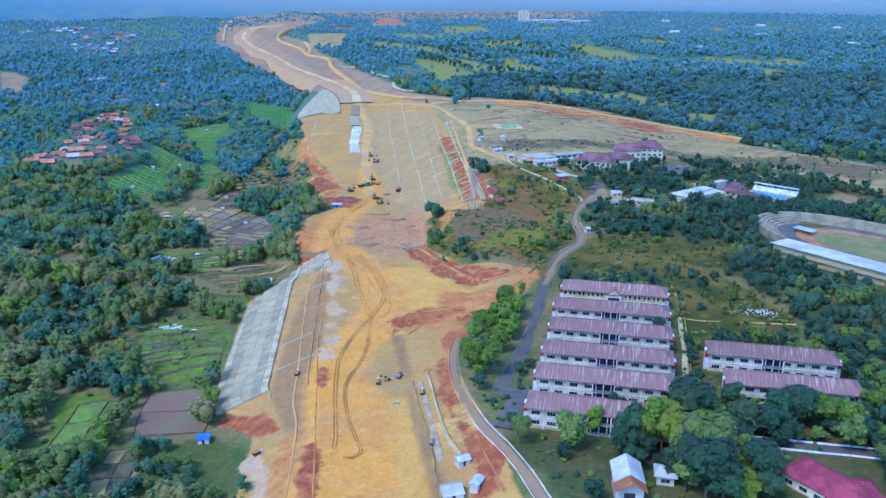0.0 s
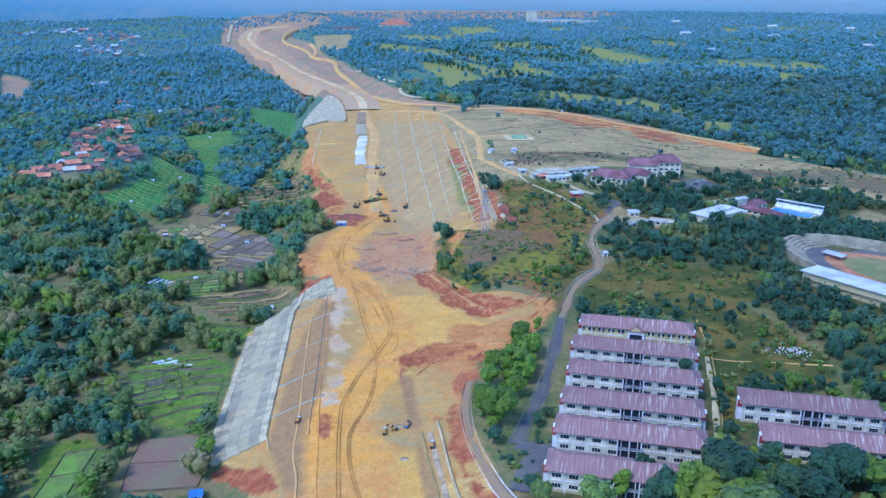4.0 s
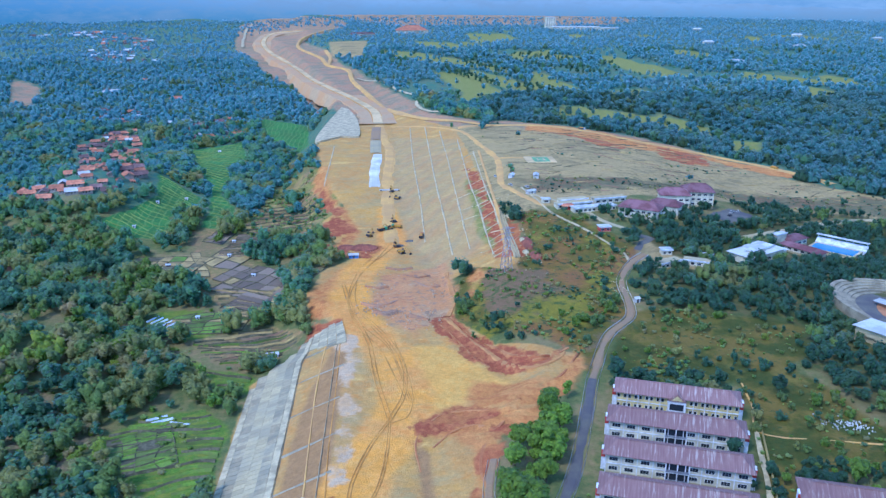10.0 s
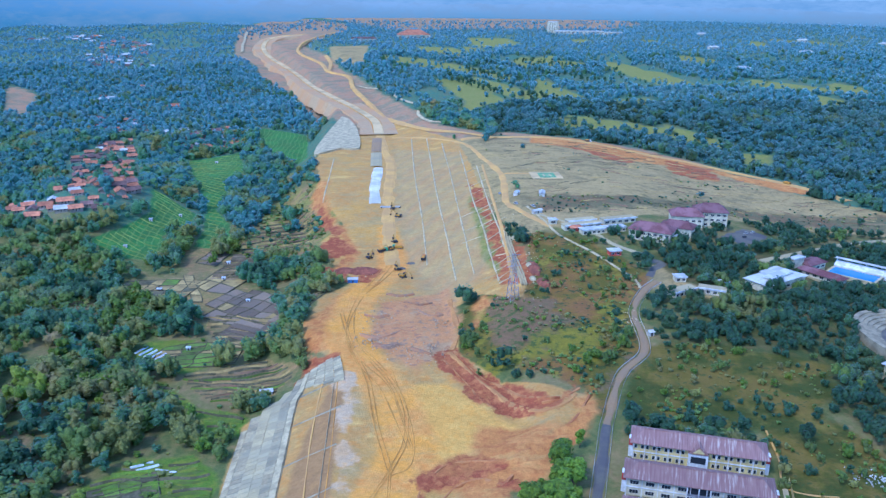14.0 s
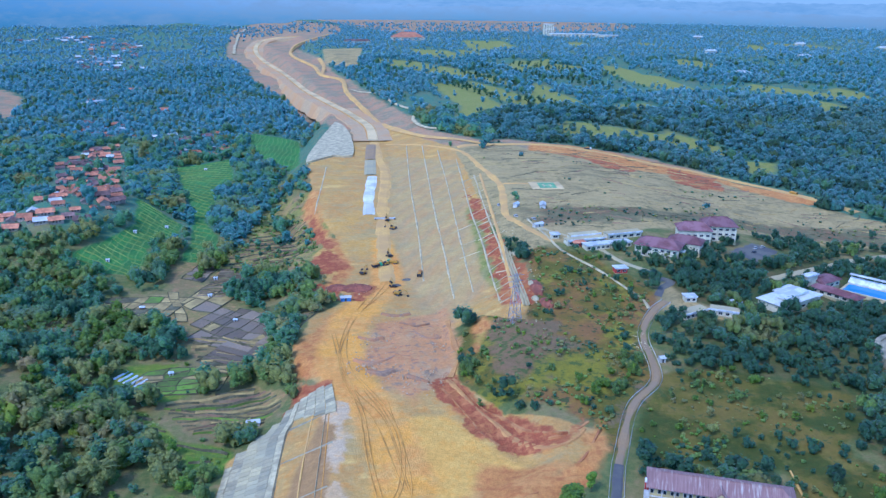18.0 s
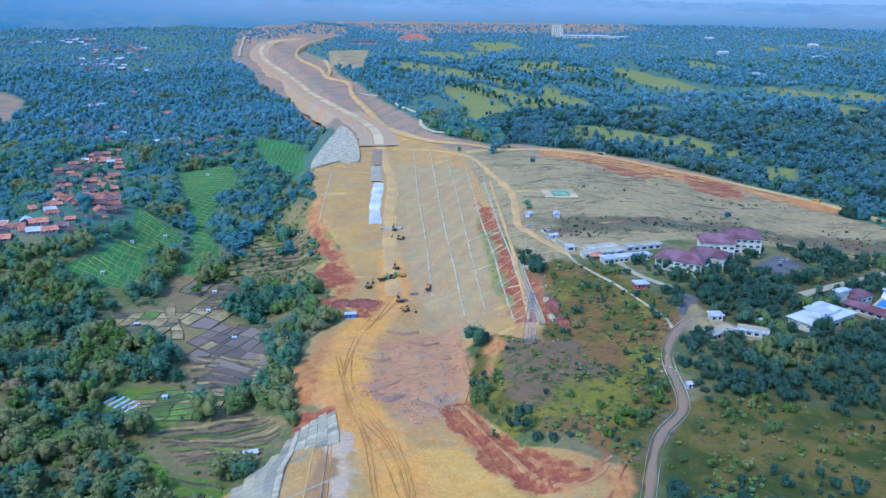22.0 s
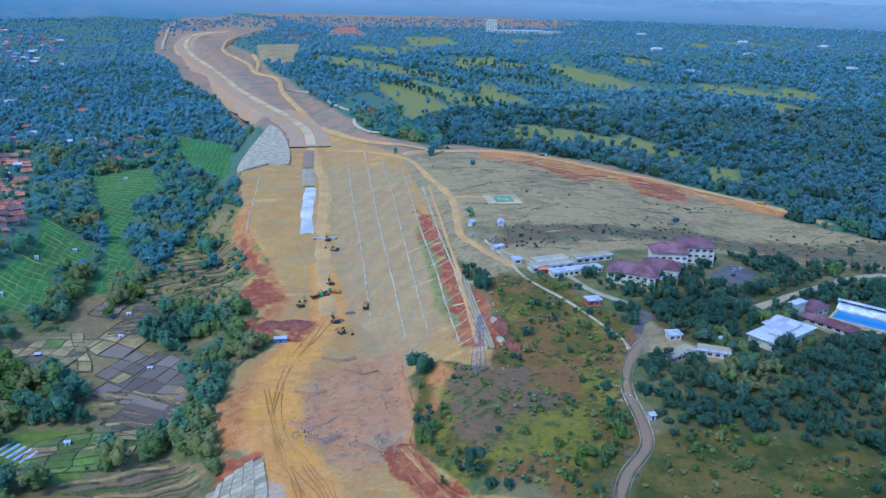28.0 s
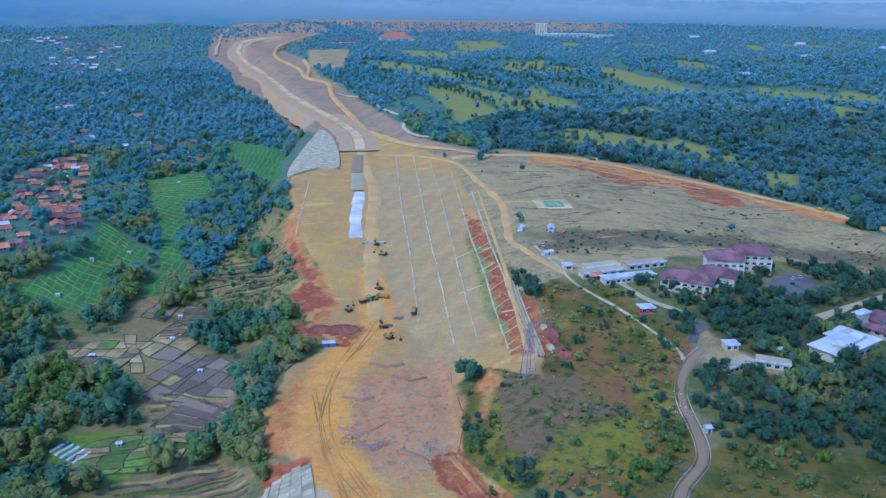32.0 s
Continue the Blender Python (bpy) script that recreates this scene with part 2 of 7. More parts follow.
M["straw"] = surface("straw", (0.50, 0.36, 0.12), (0.39, 0.28, 0.10), 1.0, 0.15, 0.95, 0.05, 0.15)
M["bund"] = surface("bund", (0.192, 0.160, 0.084), (0.112, 0.104, 0.049), 1.0, 0.2, 0.95, 0.08, 0.15)
M["rice_bund"] = surface("rice_bund", (0.26, 0.32, 0.07), (0.18, 0.25, 0.05), 1.4, 0.12, 0.9, 0.1)
M["crop"] = surface("crop", (0.20, 0.29, 0.025), (0.10, 0.19, 0.02), 1.4, 0.12, 0.9, 0.15, 0.25, (0.12, 0.15, 0.03))
M["tarp"] = surface("tarp", (0.72, 0.75, 0.78), (0.58, 0.62, 0.66), 2, 0.5, 0.5, 0.02)
glass, gn, gl, gp = material("window_glass")
gp.inputs["Base Color"].default_value, gp.inputs["Roughness"].default_value = rgb((0.03, 0.035, 0.045)), 0.12
M["glass"] = glass
water, gn, gl, gp = material("pool_water")
gp.inputs["Base Color"].default_value, gp.inputs["Roughness"].default_value = rgb((0.05, 0.22, 0.40)), 0.08
M["water"] = water


# -- small geometry kit --
class Geo:
    """Vertices and faces of one part."""

    def __init__(self):
        self.v, self.f = [], []

    def add(self, verts, faces):
        k = len(self.v)
        self.v += [tuple(p) for p in verts]
        self.f += [tuple(i + k for i in f) for f in faces]
        return self

    def box(self, x0, x1, y0, y1, z0, z1):
        c = [(x, y, z) for z in (z0, z1) for x, y in ((x0, y0), (x1, y0), (x1, y1), (x0, y1))]
        return self.add(c, [(3, 2, 1, 0), (4, 5, 6, 7), (0, 1, 5, 4), (1, 2, 6, 5), (2, 3, 7, 6), (3, 0, 4, 7)])

    def prism(self, low, high):
        """A solid between two rings with as many corners each."""
        k = len(low)
        return self.add([*low, *high], [tuple(range(k))[::-1], tuple(range(k, 2 * k)), *((i, (i + 1) % k, k + (i + 1) % k, k + i) for i in range(k))])

    def tube(self, a, b, r0, r1=None, sides=6):
        a, b = Vector(a), Vector(b)
        q = (b - a).to_track_quat("Z", "Y")
        ring = lambda p, r: [p + q @ Vector((r * math.cos(2 * math.pi * i / sides), r * math.sin(2 * math.pi * i / sides), 0)) for i in range(sides)]
        return self.prism(ring(a, r0), ring(b, r1 if r1 is not None else r0))

    def mesh(self, name):
        me = bpy.data.meshes.new(name)
        me.from_pydata(self.v, [], self.f)
        me.update()
        return me


def part(name, geo, mat, parent=None, label="", m=None):
    me = geo if isinstance(geo, bpy.types.Mesh) else geo.mesh(name)
    if not me.materials:
        me.materials.append(mat)
    ob = new(name, me)
    if parent is not None:
        ob.parent = parent
    if m is not None:
        ob.matrix_basis = m
    if label:
        ob["label"] = label
    return ob


def thing(name, x, y, rz, label, category, group="", z=None, kind=""):
    ob = new(name)
    ob.empty_display_size = 0.5
    ob.matrix_basis = pose(x, y, float(height(x, y)) if z is None else z, 0, 0, rz)
    return tagged(ob, label, category, group, kind)


def spline(points, step):
    """A smooth line through points, with a corner about every step metres."""
    p = np.array(points, float)
    p = np.vstack([2 * p[0] - p[1], p, 2 * p[-1] - p[-2]])
    out = []
    for i in range(1, len(p) - 2):
        k = max(2, int(np.linalg.norm(p[i + 1] - p[i]) / step))
        t = np.linspace(0, 1, k, endpoint=False)[:, None]
        out.append(0.5 * (2 * p[i] + (p[i + 1] - p[i - 1]) * t + (2 * p[i - 1] - 5 * p[i] + 4 * p[i + 1] - p[i + 2]) * t**2 + (3 * p[i] - p[i - 1] - 3 * p[i + 1] + p[i + 2]) * t**3))
    return np.vstack([*out, p[-2:-1]])


def ribbon(points, width, lift, step=4.0, off=0.0, thick=0.5, ragged=0.0, across=4, level=0):
    """A band that lies on the ground: a solid strip with its upper face lift metres above it."""
    c = spline(points, step)
    d = np.gradient(c, axis=0)
    d /= np.linalg.norm(d, axis=1)[:, None] + 1e-9
    n = np.stack([d[:, 1], -d[:, 0]], 1)
    g, k = Geo(), across + 1
    wide = np.ones(len(c)) * width
    if ragged:
        wide = wide * (1 + ragged * np.array([noise.noise((*q, 3.1)) for q in c * 0.05]))
    bed = np.array([float(height(*q)) for q in c])
    if level:
        bed = np.array([bed[max(0, i - 6):i + 7].max() for i in range(len(bed))])
        bed = np.convolve(np.pad(bed, level, "edge"), np.ones(2 * level + 1) / (2 * level + 1), "valid")
        bed = bed - lift * (1 - np.clip(np.arange(len(bed)) / 8, 0, 1))
    for q, m, w, flat in zip(c, n, wide, bed):
        for i in range(k):
            x, y = q + m * (off + w * (i / across - 0.5))
            edge = thick if i in (0, across) and thick else 0.0
            g.v.append((x, y, (flat if level else float(height(x, y))) + lift - edge))
    for a in range(len(c) - 1):
        for i in range(across):
            g.f.append((a * k + i, a * k + i + 1, (a + 1) * k + i + 1, (a + 1) * k + i))
    return g


def inside(poly, x, y):
    """Signed distance in metres from the outline: positive within."""
    p = np.array(poly, float)
    q = np.roll(p, -1, 0)
    x, y = np.asarray(x, float), np.asarray(y, float)
    best, within = np.full(x.shape, 1e9), np.zeros(x.shape, bool)
    for (ax, ay), (bx, by) in zip(p, q):
        dx, dy = bx - ax, by - ay
        t = np.clip(((x - ax) * dx + (y - ay) * dy) / (dx * dx + dy * dy + 1e-9), 0, 1)
        best = np.minimum(best, np.hypot(x - ax - t * dx, y - ay - t * dy))
        crosses = ((ay > y) != (by > y)) & (x < dx * (y - ay) / (dy if dy else 1e-9) + ax)
        within ^= crosses
    return np.where(within, best, -best)


# -- plan: outlines of the kinds of ground --
ZONES = {
    'lawn_c': [(119, 447), (136, 452), (162, 446), (184, 438), (200, 428), (190, 403), (168, 380), (140, 384), (118, 420)],
    'golf_m': [(184, 1003), (212, 1078), (287, 1044), (339, 1014), (366, 944), (335, 931), (298, 974), (249, 1003)],
    'red_l': [(176, 872), (205, 860), (224, 838), (218, 822), (194, 826)],
    'rim_ridge': [(144, 934), (188, 930), (240, 902), (285, 879), (317, 833), (369, 764), (349, 757), (320, 792), (300, 836), (228, 838), (197, 832), (180, 866), (136, 894)],
    'campus_floor': [(96, 400), (120, 440), (150, 470), (150, 560), (230, 600), (420, 640), (600, 560), (500, 330), (320, 200), (60, 200), (40, 240), (90, 300), (140, 330), (160, 300), (190, 300), (186, 380), (165, 430), (125, 445)],
    'sand_court': [(330, 566), (350, 576), (368, 552), (352, 534), (336, 550)],
    'farbare_r': [(-216, 2127), (-128, 1823), (-92, 1623), (-51, 1479), (-6, 1258), (24, 1139), (40, 1059), (55, 1010), (78, 982), (109, 946), (73, 931), (20, 996), (-6, 1112), (-42, 1194), (-73, 1289), (-152, 1654)],
    'grey_left': [(-45, 262), (-40, 265), (-37, 250), (-36, 234), (-36, 205), (-46, 205), (-43, 238)],
    'orange_l': [(-36, 266), (-30, 271), (-27, 247), (-27, 228), (-26, 205), (-36, 205), (-36, 233), (-37, 254)],
    'red_k': [(-22, 310), (-20, 310), (-20, 303), (-22, 284), (-23, 306)],
    'bank_grey': [(7, 346), (12, 338), (14, 302), (14, 280), (17, 261), (20, 234), (22, 205), (17, 205), (16, 232), (13, 258), (11, 292), (8, 328)],
    'plateau_scrub': [(100, 640), (150, 652), (232, 668), (300, 660), (350, 650), (384, 600), (430, 640), (384, 690), (300, 690), (250, 700), (180, 690), (130, 690), (104, 680)],
    'garden_c': [(-122, 465), (-112, 467), (-101, 452), (-89, 439), (-75, 436), (-66, 430), (-65, 413), (-81, 413), (-88, 431), (-109, 450)],
    'tongue': [(45, 523), (50, 525), (54, 516), (49, 502), (43, 484), (42, 487), (44, 507)],
    'bank_apron': [(10, 354), (15, 366), (25, 372), (43, 367), (56, 374), (69, 383), (78, 392), (73, 398), (86, 414), (86, 403), (76, 379), (62, 361), (51, 344), (43, 341), (10, 350)],
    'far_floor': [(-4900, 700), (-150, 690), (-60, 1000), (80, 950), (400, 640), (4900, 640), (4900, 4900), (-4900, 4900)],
    'site': [(-44, 239), (-46, 268), (-45, 286), (-64, 307), (-68, 352), (-67, 424), (-26, 453), (-49, 496), (-43, 546), (-24, 577), (-42, 613), (-51, 655), (-37, 686), (-57, 758), (-74, 882), (-72, 990), (-37, 1030), (5, 1081), (67, 924), (71, 763), (70, 610), (76, 528), (70, 504), (49, 528), (33, 521), (31, 459), (49, 428), (82, 406), (82, 391), (51, 373), (42, 347), (35, 325), (30, 305), (34, 275), (39, 243), (42, 216)],
    'plateau': [(67, 924), (130, 923), (192, 910), (278, 893), (329, 779), (379, 708), (431, 647), (384, 572), (346, 644), (277, 652), (229, 654), (176, 637), (128, 601), (104, 610), (92, 685), (84, 843)],
    'scrub': [(86, 607), (125, 587), (148, 528), (123, 491), (117, 442), (84, 385), (83, 410), (32, 458), (34, 508), (52, 526), (80, 533)],
    'lawn': [(125, 442), (150, 440), (163, 403), (179, 376), (186, 333), (176, 304), (125, 309), (148, 379), (94, 392), (105, 426)],
    'rice_a': [(-217, 662), (-200, 692), (-190, 731), (-206, 797), (-162, 757), (-157, 722), (-171, 692), (-161, 641), (-201, 647)],
    'rice_b': [(-232, 1028), (-178, 1061), (-153, 938), (-157, 887), (-150, 783), (-123, 715), (-129, 666), (-145, 672), (-146, 712), (-159, 786), (-198, 908)],
    'rice_c': [(-174, 1182), (-140, 1164), (-107, 1134), (-88, 946), (-112, 999), (-142, 1040), (-164, 1114)],
    'paddy': [(-148, 664), (-131, 668), (-124, 626), (-95, 594), (-74, 574), (-61, 510), (-73, 506), (-86, 496), (-95, 503), (-111, 545), (-124, 558), (-139, 621)],
    'terraces': [(-121, 632), (-110, 654), (-89, 620), (-104, 608)],
    'stubble': [(-170, 602), (-135, 608), (-122, 578), (-161, 576)],
    'garden': [(-122, 378), (-105, 399), (-81, 400), (-70, 380), (-69, 340), (-76, 330), (-90, 336), (-104, 347), (-110, 358)],
    'garden_b': [(-136, 495), (-133, 512), (-121, 515), (-108, 514), (-90, 488), (-101, 474), (-109, 475), (-126, 486)],
    'terrace_brown': [(-107, 474), (-92, 477), (-67, 487), (-47, 468), (-49, 460), (-58, 447), (-67, 441), (-88, 444), (-100, 457)],
    'field_yellow': [(-125, 293), (-128, 317), (-123, 325), (-114, 324), (-103, 316), (-101, 304), (-107, 299), (-106, 285), (-111, 277), (-116, 273), (-126, 277)],
    'field_brown': [(-95, 288), (-93, 323), (-76, 326), (-69, 294), (-74, 284), (-80, 284)],
    'plot': [(-99, 280), (-89, 279), (-82, 258), (-94, 252)],
    'bareclear': [(-135, 1956), (-50, 1988), (-50, 1607), (-115, 1735)],
    'red_a': [(30, 464), (37, 440), (42, 436), (48, 432), (53, 419), (62, 409), (68, 404), (77, 414), (81, 414), (74, 404), (66, 395), (56, 397), (48, 398), (43, 401), (38, 408), (34, 413), (31, 419), (32, 430), (26, 438), (20, 443), (21, 457)],
    'red_b': [(-50, 610), (-24, 583), (-8, 610), (-15, 568), (-40, 579)],
    'red_d': [(268, 868), (304, 845), (289, 790), (265, 790), (250, 800)],
    'red_e': [(79, 600), (80, 554), (76, 520), (72, 531), (72, 575)],
    'grey_slope': [(1, 940), (63, 871), (65, 571), (38, 532), (16, 547), (2, 683)],
    'pit': [(-7, 534), (32, 552), (35, 503), (27, 468), (10, 439), (-15, 477)],
    'apron_l': [(-49, 505), (-31, 550), (-19, 584), (-28, 503), (-23, 465), (-42, 478)],
    'farbare': [(-367, 2087), (-463, 2709), (-440, 3085), (-279, 2992), (-138, 2747), (-123, 2452), (-172, 2171), (-210, 2076), (-152, 1654), (-73, 1289), (-42, 1194), (-6, 1112), (20, 996), (-14, 945), (-37, 1045), (-59, 1140), (-90, 1282), (-143, 1481), (-186, 1521), (-229, 1593), (-285, 1860)],
    'farbare2': [(120, 2828), (438, 3052), (760, 3067), (837, 2793), (616, 2515), (406, 2521), (200, 2527)],
    'campus_yard': [(154, 557), (164, 524), (182, 502), (156, 503), (144, 514), (152, 548)],
    'track': [(232, 457), (261, 465), (297, 438), (269, 394), (246, 423), (228, 434)],
    'rightfield': [(130, 314), (137, 308), (118, 266), (112, 267)],
    'yellowflank': [(-102, 650), (-106, 733), (-104, 796), (-96, 857), (-66, 806), (-47, 816), (-46, 723), (-38, 666), (-52, 644), (-74, 644)],
    'lawn_b': [(122, 441), (145, 446), (164, 423), (177, 396), (172, 364), (157, 328), (135, 329), (145, 374), (96, 381)],
    'red_f': [(8, 346), (9, 354), (16, 365), (26, 370), (38, 365), (46, 358), (39, 354), (31, 353), (20, 352), (12, 350)],
    'red_g': [(-25, 255), (-22, 257), (-20, 233), (-24, 226), (-24, 205), (-29, 205), (-27, 227), (-27, 239)],
    'red_h': [(-42, 448), (-41, 472), (-25, 465), (-36, 458), (-47, 452)],
    'pale_a': [(-6, 260), (2, 282), (12, 286), (13, 254), (15, 222), (15, 200), (-9, 200), (-8, 225)],
    'pale_b': [(-4, 426), (24, 432), (52, 384), (26, 371), (7, 356), (-1, 377)],
    'slope_a': [(-42, 303), (-39, 380), (-27, 450), (-21, 436), (-23, 340), (-24, 290), (-23, 262), (-29, 258), (-34, 274)],
    'lilac_a': [(-26, 447), (-16, 440), (-17, 380), (-16, 320), (-22, 320), (-24, 378)],
    'lilac_b': [(14, 478), (28, 507), (30, 476), (22, 460)],
    'grassy': [(59, 716), (68, 709), (66, 565), (63, 540), (57, 573)],
    'terrace_flank': [(-115, 680), (-105, 733), (-86, 781), (-60, 741), (-50, 680), (-73, 664), (-93, 655), (-106, 651)],
    'farred': [(-192, 1893), (-86, 1590), (-53, 1253), (-10, 1089), (36, 998), (-9, 1012), (-49, 1156), (-110, 1422), (-188, 1759)],
    'olive_l': [(-190, 411), (-164, 426), (-126, 382), (-124, 334), (-145, 300)],
    'olive_m': [(-192, 572), (-156, 554), (-143, 481), (-171, 504)],
    'pale_far': [(-268, 3128), (15, 3316), (378, 3445), (652, 3224), (734, 2884), (528, 2641), (278, 2572), (11, 2484)],
    'redfar_l': [(-676, 1606), (-572, 1464), (-503, 1260), (-536, 1264)],
    'bush_a': [(96, 448), (130, 486), (105, 420), (88, 415), (81, 426)],
    'bush_b': [(33, 488), (42, 476), (44, 444), (40, 431), (33, 455)],
    'bush_c': [(102, 451), (112, 455), (107, 432), (92, 408), (82, 398), (83, 415), (90, 433)],
    'plateau_b': [(58, 935), (62, 780), (74, 640), (88, 598), (110, 612), (112, 935)],
    'site_south': [(-46, 250), (-20, 262), (42, 222), (56, 140), (-60, 140)],
    'ochre_south': [(-16, 300), (4, 290), (6, 250), (4, 150), (-24, 150), (-18, 240)],
    'weedy': [(-89, 279), (-62, 288), (-47, 272), (-42, 238), (-81, 251)],
    'red_i': [(-61, 303), (-53, 296), (-49, 292), (-43, 294), (-36, 272), (-42, 279), (-48, 281), (-54, 287), (-62, 297)],
    'flank_open': [(-102, 644), (-95, 726), (-65, 776), (-50, 840), (-52, 760), (-38, 700), (-46, 640), (-57, 616), (-83, 648)],
    'rim_r': [(64, 762), (70, 722), (73, 639), (72, 587), (75, 542), (74, 525), (61, 535), (63, 584), (64, 645), (62, 712)],
    'rim_l': [(-61, 750), (-39, 683), (-28, 631), (-32, 609), (-45, 621), (-53, 642), (-44, 656)],
    'golf_a': [(68, 1405), (130, 1375), (150, 1183), (128, 1120), (80, 1078), (97, 1182), (76, 1322)],
    'golf_b': [(126, 1439), (169, 1346), (194, 1269), (172, 1183), (137, 1290)],
    'golf_c': [(-18, 1769), (67, 1691), (186, 1475), (196, 1335), (146, 1446), (60, 1532), (-7, 1659)],
    'golf_d': [(60, 1965), (138, 1930), (167, 1735), (111, 1712), (62, 1840)],
    'golf_e': [(255, 1739), (363, 1626), (331, 1540), (258, 1570)],
    'golf_f': [(193, 2200), (290, 2190), (303, 2007), (186, 1920)],
    'golf_g': [(201, 1059), (236, 1072), (273, 1009), (248, 978), (190, 983)],
    'golf_h': [(406, 1545), (457, 1490), (467, 1300), (408, 1322), (386, 1447)],
    'golf_i': [(323, 1046), (362, 977), (335, 942), (304, 999)],
    'golf_j': [(358, 916), (390, 908), (365, 852), (349, 867)],
    'golf_k': [(571, 1402), (684, 1248), (660, 1208), (544, 1323)],
    'golf_l': [(566, 1148), (605, 1118), (594, 1101), (553, 1125)],
    'red_j': [(106, 964), (148, 944), (199, 925), (261, 909), (309, 865), (289, 843), (240, 864), (182, 877), (135, 906)],
    'rim_o': [(-66, 806), (-70, 774), (-58, 721), (-43, 677), (-35, 645), (-35, 617), (-43, 581), (-35, 574), (-25, 612), (-26, 645), (-38, 688), (-51, 730), (-56, 762), (-54, 798)],
    'red_road': [(21, 304), (27, 313), (33, 332), (46, 358), (40, 340), (31, 318), (29, 304), (29, 283), (31, 267), (34, 253), (37, 240), (37, 229), (36, 221), (32, 222), (29, 231), (28, 241), (24, 253), (23, 266), (22, 287)],
    'apron_r': [(35, 391), (66, 383), (47, 357), (38, 337), (30, 310), (27, 312), (30, 330), (25, 338), (19, 352), (29, 356), (39, 361), (30, 375)],
    'mauve': [(53, 520), (84, 498), (75, 464), (58, 442), (49, 461), (48, 505)],
    'weed': [(76, 470), (104, 475), (92, 438), (75, 445), (52, 436), (43, 431), (39, 447), (58, 446)],
}
CLASSES = {
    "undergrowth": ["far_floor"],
    "underwood": ["campus_floor"],
    "olive": ["olive_l", "olive_m"],
    "grass": ["lawn", "lawn_b", "lawn_c", "rightfield"],
    "field": ["garden", "garden_b", "garden_c", "field_yellow"],
    "bush": ["bush_a", "bush_b", "bush_c", "weedy"],
    "fairway": ["golf_a", "golf_b", "golf_c", "golf_d", "golf_e", "golf_f", "golf_g", "golf_h", "golf_i", "golf_j", "golf_k", "golf_l", "golf_m"],
    "scrub": ["scrub"],
    "mauve": ["mauve"],
    "weed": ["weed"],
    "flank": ["yellowflank", "flank_open", "terrace_flank"],
    "dry": ["sand_court", "plateau", "plateau_b", "stubble", "bareclear", "plot", "campus_yard"],
    "rough": ["plateau_scrub"],
    "rice": ["rice_a", "rice_b", "rice_c"],
    "brown": ["terrace_brown", "field_brown", "terraces", "paddy"],
    "farsoil": ["farbare", "farbare_r", "farbare2", "pale_far", "farred", "redfar_l", "red_j"],
    "earth": ["site", "site_south"],
    "ochre": ["ochre_south"],
    "orange": ["orange_l", "tongue", "bank_apron", "apron_r", "apron_l", "rim_o", "rim_ridge"],
    "pale": ["pale_a", "pale_b"],
    "slope": ["slope_a", "bank_grey"],
    "grey": ["grey_slope", "lilac_b"],
    "rubbly": ["pit"],
    "lilac": ["grey_left", "lilac_a"],
    "turf": ["grassy"],
    "red": ["red_road", "red_a", "red_b", "red_e", "red_f", "red_h", "red_i", "red_k", "red_g", "rim_r", "rim_l", "red_d", "red_l"],
}


def kind_of_ground(name, x, y):
    d = np.max([inside(ZONES[z], x, y) for z in CLASSES[name]], axis=0)
    if name == "farsoil":
        lane = np.interp(y, [900, 941, 1075, 1193, 1440, 1621, 1896, 2085, 2404], [-9, -9, -34, -71, -128, -192, -264, -298, -225])
        d = np.maximum(d, np.where((np.asarray(y) > 930) & (np.asarray(y) < 2300), np.interp(y, [930, 1100, 2300], [16, 24, 34]) - np.abs(x - lane), -60))
    if name == "fairway":
        far_right = (np.asarray(x) > 160) & (np.asarray(y) > 1150) & (np.asarray(y) < 2300)
        open_land = np.full(np.shape(x), -60.0)
        open_land[far_right] = [170 * (noise.noise((a * 0.011, b * 0.0045, 4)) - 0.36) for a, b in zip(np.asarray(x)[far_right], np.asarray(y)[far_right])]
        d = np.maximum(d, open_land)
    if name == "ochre":
        far = np.full(np.shape(x), 1e9)
        for q in spline(HAUL + [(-4, 680)], 8.0):
            far = np.minimum(far, np.hypot(np.asarray(x) - q[0], np.asarray(y) - q[1]))
        d = np.maximum(d, np.interp(y, [200, 330, 420, 500, 600, 700], [13, 12, 12, 12, 11, 6]) - far)
    return d


BANK_TRACK = [(27, 461), (32, 448), (38, 432), (44, 421), (49, 409), (57, 399), (65, 395), (73, 400), (77, 406)]
HAUL = [(-19, 226), (-13, 250), (-16, 289), (-15, 317), (-2, 354), (5, 377), (-4, 426), (-16, 455), (-24, 492), (-21, 540), (-8, 583), (-1, 606)]


def lines(fine0, fine1, step, low, high, grow):
    mid = list(np.arange(fine0, fine1 + 0.1, step))
    a, s = [], step
    while (a[-1] if a else fine0) > low:
        s *= grow
        a.append((a[-1] if a else fine0) - s)
    b, s = [], step
    while (b[-1] if b else fine1) < high:
        s *= grow
        b.append((b[-1] if b else fine1) + s)
    return np.array(a[::-1] + mid + b)


gx, gy = np.meshgrid(lines(-200, 300, 2.6, -4800, 4800, 1.05), lines(205, 760, 2.6, -1500, 4850, 1.018))
rough_ground = np.array([noise.noise((px * 0.05, py * 0.05, 0)) + 0.5 * noise.noise((px * 0.17, py * 0.17, 5)) for px, py in zip(gx.ravel(), gy.ravel())]).reshape(gx.shape)
gz = height(gx, gy) + rough_ground * np.where(inside(ZONES["pit"], gx, gy) > 0, 1.3, 0.45)
cut = np.max([inside(ZONES[q], gx, gy) for q in ("red_a", "bank_apron", "red_f")], axis=0)
near_cut = cut > -3
along = spline(BANK_TRACK, 2.0)
